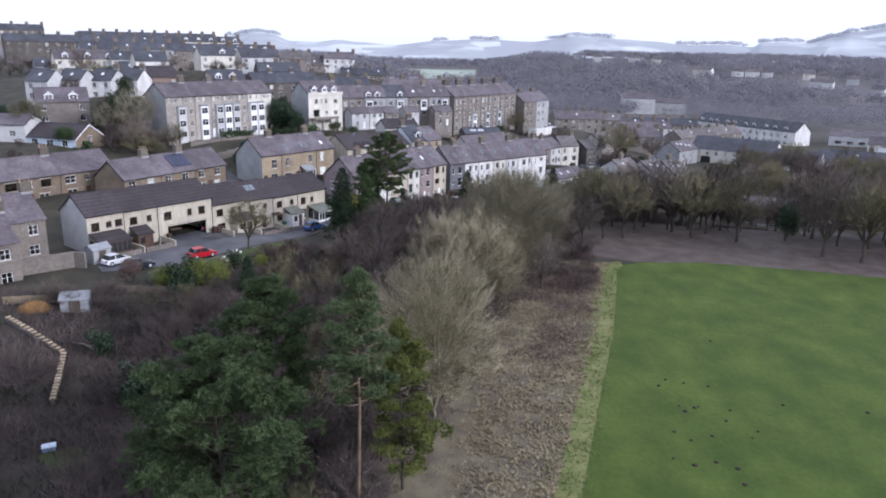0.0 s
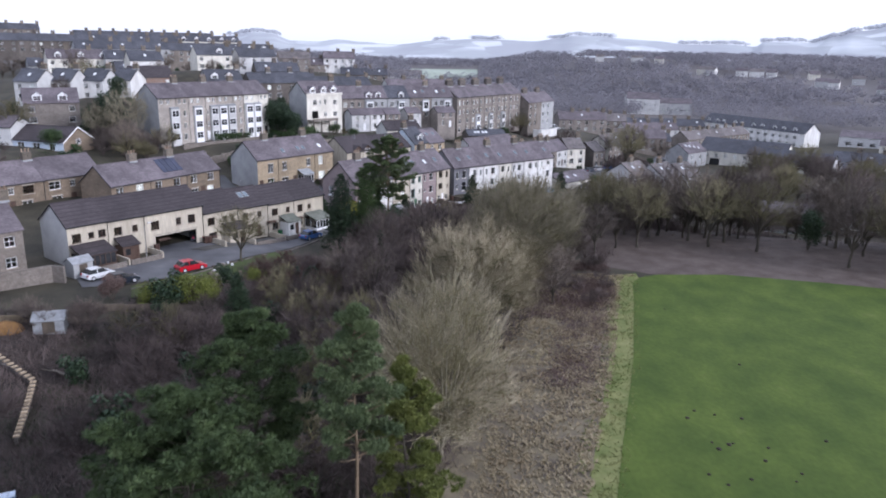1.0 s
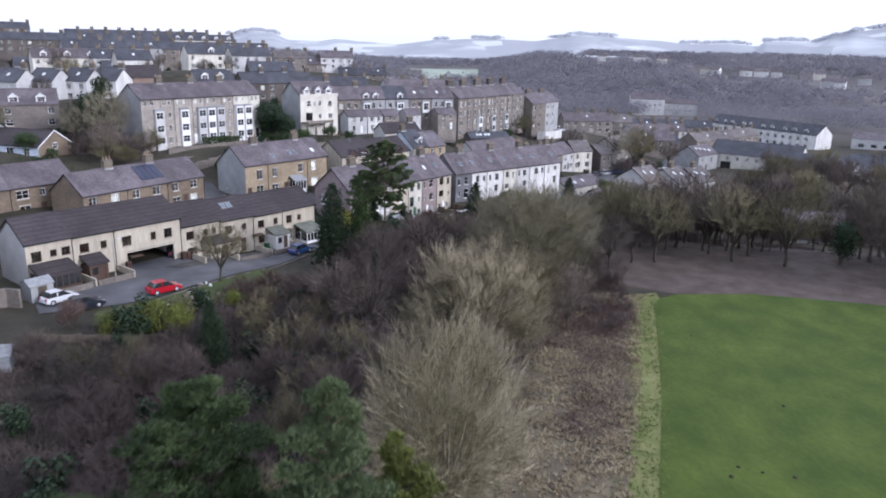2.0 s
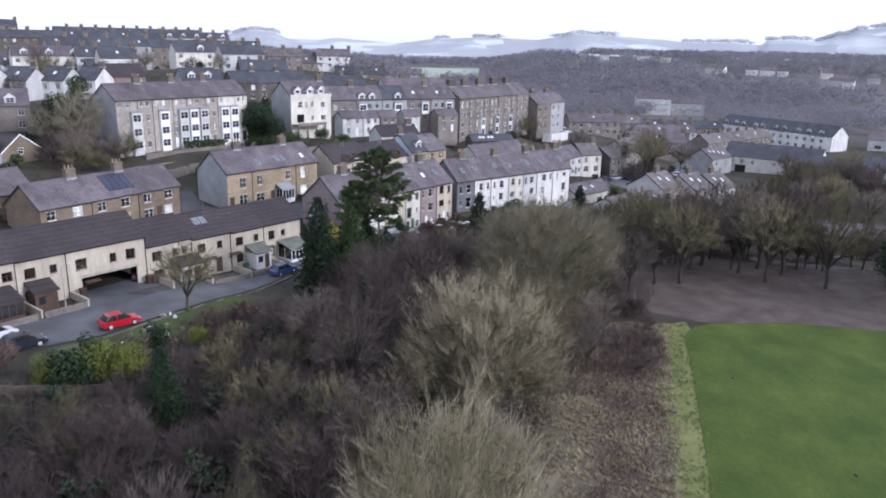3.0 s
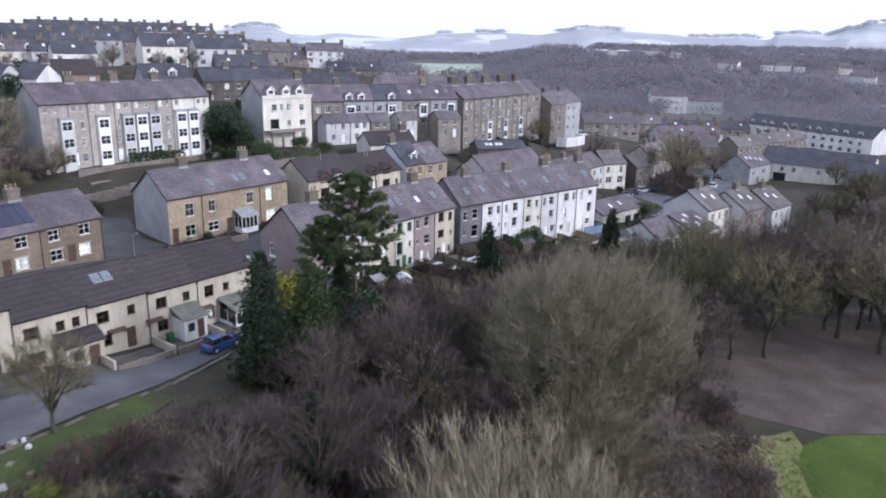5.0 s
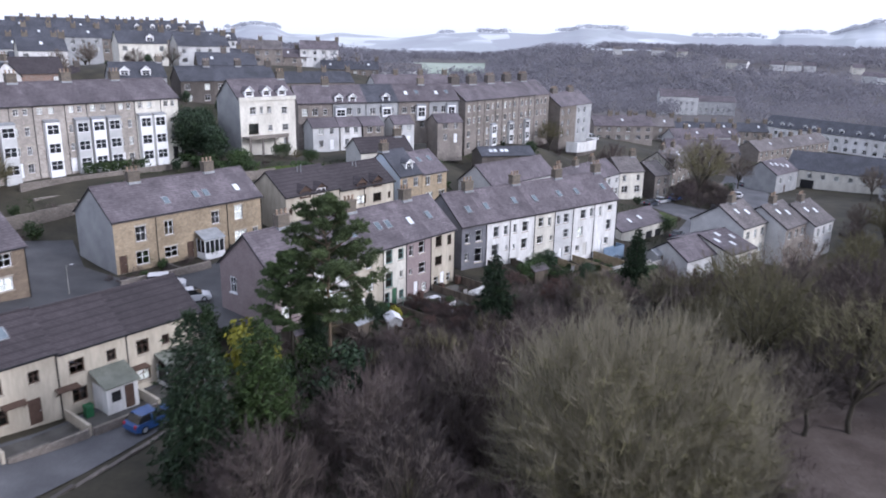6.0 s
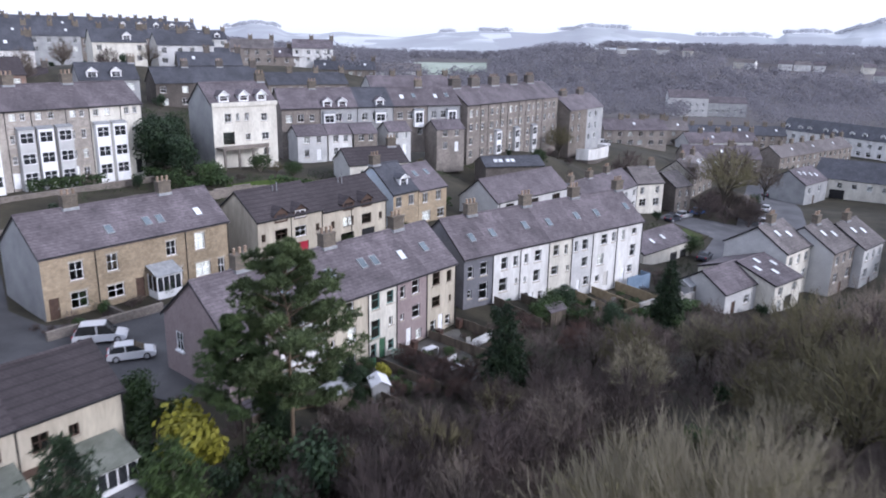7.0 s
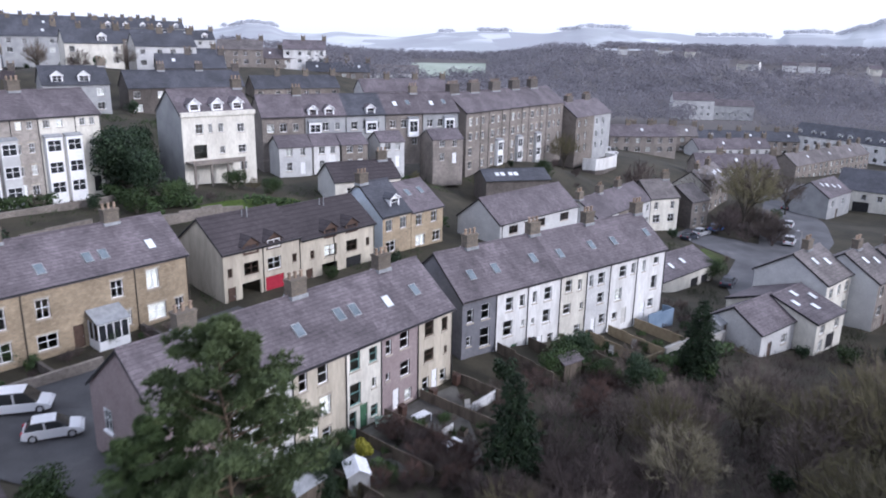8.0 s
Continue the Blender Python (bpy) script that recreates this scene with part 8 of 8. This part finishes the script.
MAT["twig_red"] = mottled("red_brown_stems", (0.075, 0.045, 0.038), (0.13, 0.08, 0.066), scale=0.4, fine=4, vary=0.2)
RED = crown_tree(57, 3.4, 4.6, 0.0, 9, 8, 22, "twig_red", "twig_dark", 0.04, 0.6, 0.7, 0.016, "twig_dark", 1.5)
yd = random.Random(83)
for i in range(14):
    plant("shrub", yd.uniform(-28, -15), yd.uniform(50, 68), RED, yd.uniform(0.7, 1.15), yd.uniform(0, 360), "tangled red-brown bramble below the verge", "shrub", "scrub", ("stem", "crown"))
for i in range(16):
    plant("shrub", 45.5 + yd.gauss(0, 2.6), 214.0 + yd.gauss(0, 5.0), BUSH[(1, 0)[i % 2]], yd.uniform(0.9, 1.5), yd.uniform(0, 360), "tall brown thicket beside the valley road", "shrub", "scrub", ("stem", "crown"))
for i in range(22):
    x, y = (-8.4 + yd.gauss(0, 2.2), 117.0 + yd.gauss(0, 2.4)) if i < 15 else (yd.uniform(-3, 8), yd.uniform(124, 134))
    plant("shrub", x, y, RED, yd.uniform(0.4, 0.8), yd.uniform(0, 360), "red-brown leafless garden shrub in yard", "shrub", "garden shrubs", ("stem", "crown"))
plant("evergreen_bush", -14.6, 114.4, BUSH_D, 0.28, 20, "dark clipped yew beside the yard", "bush", "evergreen bushes")
plant("evergreen_bush", -13.2, 113.4, BUSH_D, 0.24, 80, "dark clipped yew beside the shed", "bush", "evergreen bushes")
plant("evergreen_bush", 4.6, 136.6, BUSH_D, 0.5, 120, "broad dark evergreen behind white terrace", "bush", "evergreen bushes")
plant("evergreen_bush", 9.6, 133.2, BUSH_D, 0.5, 10, "low dark evergreen below the lawn", "bush", "evergreen bushes")
BUSH_M, BUSH_N = leafy_meshes(96, 5.0, 4.0, "bushgreen", 800, 0.26, 9), leafy_meshes(97, 5.0, 6.0, "needle_dk", 800, 0.32, 9)
gr = random.Random(77)
n = 0
while n < 120:
    x, y = gr.uniform(-100, 40), gr.uniform(104, 232)
    if built_over(x, y):
        continue
    plant("garden_shrub", x, y, gr.choice((BUSH_M, BUSH[1], BUSH[0], BUSH[3], BUSH_N)), gr.uniform(0.3, 0.6), gr.uniform(0, 360), "low garden shrub between the houses", "shrub", "garden shrubs", ("stem", "crown"))
    n += 1
ht = random.Random(37)
for i in range(20):
    x, y = ht.uniform(-22, -11), ht.uniform(91, 103)
    if clear_of_buildings(x, y):
        plant("garden_shrub", x, y, (BUSH_N, BUSH[0], BUSH_M, BUSH[0])[i % 4], ht.uniform(0.45, 0.85), ht.uniform(0, 360), "dark shrub under the tall pine", "shrub", "garden shrubs", ("stem", "crown"))
for i in range(26):
    plant("garden_bush", ht.uniform(-36, -11), ht.uniform(22, 60), BUSH_N, ht.uniform(0.45, 0.75), ht.uniform(0, 360), "dark evergreen bush in the scrub", "bush", "scrub evergreens")
for i in range(12):
    x, y = ht.uniform(46, 90), ht.uniform(128, 150)
    if not built_over(x, y, 2.0) and not 50 < x < 84:
        plant("bare_tree", x, y, LINE[(1, 2)[i % 2]], ht.uniform(0.5, 0.7), ht.uniform(0, 360), "bare tree below the valley houses", "tree", "slope trees")
for i in range(26):
    x, y = ht.uniform(2, 62), ht.uniform(146, 236)
    if built_over(x, y, 1.0) and not (22 < x < 46 and 186 < y < 204):
        continue
    plant("garden_shrub", x, y, (BUSH_M, BUSH[0], BUSH[1], BUSH_N)[i % 4], ht.uniform(0.3, 0.6), ht.uniform(0, 360), "straggly garden shrub in the valley", "shrub", "garden shrubs", ("stem", "crown"))
for i in range(46):
    x, y = ht.uniform(58, 128), ht.uniform(150, 212)
    if not any_house(x, y, 2.0) and x > 0.62 * y - 44:
        plant("bare_tree", x, y, LINE[(0, 2, 1, 0)[i % 4]], ht.uniform(0.6, 0.95), ht.uniform(0, 360), "bare tree on the slope below the halls", "tree", "slope trees")
for i in range(18):
    x, y = ht.uniform(48, 84), ht.uniform(140, 204)
    if not any_house(x, y, 1.5) and x > 0.5 * y - 26:
        plant("bare_tree", x, y, LINE[(2, 1, 0)[i % 3]], ht.uniform(0.5, 0.75), ht.uniform(0, 360), "bare tree on the slope below the halls", "tree", "slope trees")
n = 0
while n < 30:
    x, y = ht.uniform(-190, -78), ht.uniform(112, 300)
    if built_over(x, y, 2.5) or x < -0.62 * y - 22:
        continue
    if n % 3:
        plant("bare_tree", x, y, LINE[n % 3], ht.uniform(0.4, 0.7), ht.uniform(0, 360), "bare garden tree on the hillside", "tree", "town trees")
    else:
        plant("garden_bush", x, y, BUSH_N, ht.uniform(0.5, 0.9), ht.uniform(0, 360), "dark evergreen garden bush on hillside", "bush", "hillside bushes")
    n += 1
# bare trees among the houses
for i, (x, y, s) in enumerate(((44, 214.5, 1.25), (47, 222, 1.1), (-78, 127, 0.7), (-104, 128, 0.8), (25, 225, 0.8), (38, 228, 0.8), (10, 240, 0.7), (-118, 130, 0.8), (58, 232, 0.7), (-128, 200, 0.9), (-140, 215, 0.9), (90, 230, 0.7), (100, 240, 0.7), (60, 150, 0.8), (70, 165, 0.8), (50, 146, 0.8), (92, 140, 0.9), (90, 150, 0.9))):
    plant("bare_tree", x, y, LINE[i % 3], s, i * 77, "bare tree among the houses", "tree", "town trees")


# ivy-clad tree and brown thicket beside the tall terrace
GARDEN_TREE = crown_tree(15, 14.5, 12.0, 2.0, 14, 12, 30, "twig_grey", "bark", 0.2, 0.9, 1.4, 0.026)
plant("bare_tree", -83.0, 137.0, GARDEN_TREE, 1.0, 30, "large bare garden tree above brown thicket", "tree", "town trees")
plant("bare_tree", -88.0, 134.0, GARDEN_TREE, 0.7, 200, "bare garden tree with ivy on its trunk", "tree", "town trees")
plant("evergreen_tree", -88.5, 139.5, BUSH_D, 1.35, 40, "tall dark ivy-clad evergreen", "tree", "evergreens")
tr = random.Random(52)
for i in range(14):
    x, y = tr.uniform(-128, -88), tr.uniform(126, 176)
    if not built_over(x, y, 1.0):
        plant("garden_bush", x, y, (BUSH_N, BUSH_D)[i % 5 == 0], tr.uniform(0.6, 1.0), tr.uniform(0, 360), "dark evergreen garden bush on hillside", "bush", "hillside bushes")
for i in range(26):
    x, y = tr.uniform(-235, -120), tr.uniform(250, 345)
    if not built_over(x, y, 2.0):
        plant("bare_tree", x, y, LINE[(1, 2, 0)[i % 3]], tr.uniform(0.5, 0.85), tr.uniform(0, 360), "bare garden tree on the hillside", "tree", "town trees")
for i in range(16):
    plant("shrub", tr.uniform(-87, -74), tr.uniform(124, 138), BUSH[(1, 0, 1, 3)[i % 4]], tr.uniform(0.9, 1.5), tr.uniform(0, 360), "tall brown leafless thicket shrub", "shrub", "scrub", ("stem", "crown"))


# long grass on the strip and margin
def edge_x(y):
    for (x0, y0), (x1, y1) in zip(FIELD_EDGE, FIELD_EDGE[1:]):
        if y0 <= y <= y1:
            return x0 + (x1 - x0) * (y - y0) / (y1 - y0)
    return FIELD_EDGE[-1][0]


def tussocks(count, lo, hi, tall, mat, label, seed, name):
    rng = random.Random(seed)
    sh = Shape()
    n = 0
    while n < count:
        y = rng.uniform(-40, 80)
        x = edge_x(y) + rng.uniform(lo, hi)
        if noise.noise((x * 0.35, y * 0.35, seed)) < -0.15 and rng.random() < 0.7:
            continue
        c = Vector((x, y, 0.04))
        h = tall * rng.uniform(0.5, 1.3)
        lean = rng.uniform(0, 6.28)
        for k in range(6):
            a = rng.uniform(0, 6.28)
            tip = c + Vector((math.cos(a) * h * 0.8 + math.cos(lean) * h * 0.6, math.sin(a) * h * 0.8 + math.sin(lean) * h * 0.6, h * rng.uniform(0.5, 1.0)))
            w = Vector((-math.sin(a), math.cos(a), 0)) * 0.06
            sh.poly([c - w, c + w, tip])
        n += 1
    return solid(name, sh, mat, label, "grass", kind="stuff")


tussocks(19000, -15.5, -2.0, 0.3, "straw", "tufts of bleached dead grass on strip", 17, "dead_grass")
tussocks(4800, -3.6, 0.8, 0.15, "margin", "long pale grass along the field edge", 18, "margin_grass")


def undergrowth(count, x0, x1, y0, y1, tall, mat, keep, label, seed, name):
    """Bramble and dead stems that nobody could count, in drifts over the ground."""
    rng = random.Random(seed)
    sh = Shape()
    n = 0
    while n < count:
        x, y = rng.uniform(x0, x1), rng.uniform(y0, y1)
        if not keep(x, y) or noise.noise((x * 0.12, y * 0.12, seed)) < -0.25:
            continue
        z = ground_z(x, y)
        h = tall * rng.uniform(0.4, 1.3) * (1 + 0.8 * noise.noise((x * 0.2, y * 0.2, 9)))
        for k in range(6):
            p = Vector((x + rng.gauss(0, 0.5), y + rng.gauss(0, 0.5), z - 0.05))
            q = p + Vector((rng.gauss(0, 0.5), rng.gauss(0, 0.5), rng.uniform(0.3, 1.0))) * h
            w = Vector((rng.gauss(0, 1), rng.gauss(0, 1), 0)).normalized() * rng.uniform(0.02, 0.05)
            sh.poly([p - w, p + w, q])
        n += 1
    return solid(name, sh, mat, label, "undergrowth", kind="stuff")


def in_scrub(x, y):
    return clear_of_buildings(x, y) and ((x + 49) * 0.86 - (y - 55) * 0.51 > 10.0 or y < 45) and x < edge_x(min(79, y)) - 14 + 7 * sstep(55, 79, y) and not (x < -22 and y > 92)


undergrowth(17000, -56, 12, 2, 120, 1.3, "twig_dark", in_scrub, "dense brown bramble and dead stems", 41, "bramble")
undergrowth(7000, -50, 8, 2, 96, 0.8, "ivy", lambda x, y: in_scrub(x, y) and noise.noise((x * 0.1, y * 0.1, 8)) > -0.05, "dark ivy over the scrub floor", 47, "ivy")
undergrowth(5000, -2, 44, 84, 146, 1.1, "twig_dark", lambda x, y: clear_of_buildings(x, y) and y > 82 and not (x > 22 and y < 112), "brown bramble on the slope", 42, "bramble")
undergrowth(3500, 6, 20, 60, 86, 0.9, "bramble_red", lambda x, y: x < edge_x(min(79, y)) - 2.5, "reddish bramble beside the strip", 43, "bramble")
undergrowth(6500, 14, 110, 70, 120, 0.32, "twig_brown", lambda x, y: y > 83.5 - 0.0045 * (x - 38) ** 2 * (x > 38) - 0.12 * max(0, x - 60) and noise.noise((x * 0.15, y * 0.15, 7)) > -0.2, "dead weeds and leaf litter under trees", 50, "dead_weeds")
undergrowth(900, -37, -23, 55, 73, 0.45, "straw", lambda x, y: clear_of_buildings(x, y) and noise.noise((x * 0.3, y * 0.3, 1)) > 0, "tan dead grass along the verge", 51, "dead_grass")
undergrowth(5200, 0, 62, 118, 168, 0.9, "twig_dark", lambda x, y: not built_over(x, y, 0.5) and clear_of_buildings(x, y), "brown bramble below the valley houses", 48, "bramble")
undergrowth(2600, 4, 52, 128, 214, 0.7, "ivy", lambda x, y: not any_house(x, y) and clear_of_buildings(x, y) and noise.noise((x * 0.09, y * 0.09, 5)) > -0.1 and not (30 < x < 62 and 172 < y < 226), "dark ivy and garden plants", 49, "ivy")
undergrowth(5000, -100, 5, 100, 215, 0.7, "bushgreen", lambda x, y: clear_of_buildings(x, y) and noise.noise((x * 0.08, y * 0.08, 3.3)) > 0.1 and not (-62 < x < -26 and y < 125), "green garden plants and ivy", 44, "garden_plants")


undergrowth(2600, -4, 20, 40, 80, 0.6, "bramble_red", lambda x, y: -9.0 < x - edge_x(y) < -3.5 + 2.0 * noise.noise((x * 0.3, y * 0.3, 2)), "low brown bramble along the dead grass", 45, "bramble")
undergrowth(4200, -8, 20, -14, 80, 0.5, "twig_brown", lambda x, y: -16 < x - edge_x(y) < -3 and noise.noise((x * 0.25, y * 0.25, 6)) > 0.05, "brown dead weeds in the grass", 46, "dead_weeds")


# far woods: many small ragged crowns
def crown_cloud(sh, rng, x, y, z, h, w, count, leaf):
    """A ragged bare crown: small flakes of twigs over a dome, thinning towards its foot."""
    for _ in range(count):
        a, u = rng.uniform(0, 6.2832), rng.uniform(-0.35, 1.0)
        q = math.sqrt(max(0.0, 1 - u * u)) * rng.uniform(0.75, 1.08)
        c = Vector((x + math.cos(a) * w * q, y + math.sin(a) * w * q, z + h * (0.56 + 0.44 * u * rng.uniform(0.85, 1.1))))
        nrm = (Vector((math.cos(a) * q, math.sin(a) * q, u + 0.5)) + Vector((rng.gauss(0, 0.3), rng.gauss(0, 0.3), rng.gauss(0, 0.3)))).normalized()
        s = nrm.orthogonal().normalized()
        s = (Matrix.Rotation(rng.uniform(0, 6.28), 3, nrm) @ s) * leaf * rng.uniform(0.6, 1.2)
        t = nrm.cross(s).normalized() * leaf * rng.uniform(0.35, 0.8)
        k = len(sh.v)
        sh.v += [tuple(c - s), tuple(c - t), tuple(c + s), tuple(c + t)]
        sh.f.append((k, k + 1, k + 2, k + 3))


def far_woods():
    rng = random.Random(23)
    sh = Shape()
    k = 0
    while k < 7600:
        az, r = rng.uniform(-40, 44), 330 + 900 * rng.random() ** 0.8
        x, y = r * math.sin(radians(az)), r * math.cos(radians(az))
        dens = noise.noise((x * 0.006, y * 0.006, 4.0))
        if az < -20 or (az < -12 and r < 560):
            continue
        if dens < -0.3 and r > 420:
            continue
        if -7.2 < az < -1.6 and 770 < r < 1010:
            continue
        if r < 440 and not (x < 20 or x > 230):
            continue
        if 20 < x < 215 and y < 395:
            continue
        if any(-9 < (hx * y - hy * x) / math.hypot(hx, hy) * -1 < 26 and -14 < math.hypot(hx, hy) - r < 60 for hx, hy in FAR_HOMES):
            continue
        z = ground_z(x, y)
        near = r < 560
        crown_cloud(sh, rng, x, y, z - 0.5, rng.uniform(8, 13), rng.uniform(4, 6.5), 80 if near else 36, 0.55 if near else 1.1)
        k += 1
    return solid("far_woods", sh, "farwood", "bare winter woods across the valley, haze in their colour", "wood", kind="stuff")


def skyline_copses():
    """Clumps of trees that stand up on the far hilltops."""
    rng = random.Random(24)
    sh = Shape()
    for a0, a1, n in ((-20.5, -16.6, 70), (-5.2, -4.2, 16), (-2.5, -0.2, 44), (3.4, 8.2, 80), (12.8, 17.4, 60), (18.3, 21.0, 60), (21.4, 27.0, 110)):
        for _ in range(n):
            a, r = rng.uniform(a0, a1), rng.uniform(2080, 2290)
            x, y = r * math.sin(radians(a)), r * math.cos(radians(a))
            z = 8 + (skyline(a) - 8) * sstep(1200, 2250, r)
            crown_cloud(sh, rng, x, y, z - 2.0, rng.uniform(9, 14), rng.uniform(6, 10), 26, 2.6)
    return solid("hilltop_trees", sh, "hilltrees", "tree clumps on far hilltops, haze in their colour", "wood", kind="stuff")


# Trees nearly as pale as their hills: haze put into the twig colour.
MAT["hilltrees"] = mottled("hazed_hill_trees", (0.5, 0.51, 0.54), (0.58, 0.59, 0.62), scale=0.01, fine=0.05, vary=0.0, world_space=True, bump=0.0)
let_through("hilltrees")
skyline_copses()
# Grey-green, much paler than the near grass.
MAT["farpasture"] = mottled("pale_pasture", (0.27, 0.32, 0.25), (0.37, 0.41, 0.34), (0.45, 0.47, 0.44), scale=0.01, fine=0.1, vary=0.0, world_space=True, bump=0.0)
sheet("far_pasture", [(-98, 780), (-26, 785), (-32, 990), (-122, 985)], "farpasture", 0.6, "pale green pasture across the valley", 30.0)

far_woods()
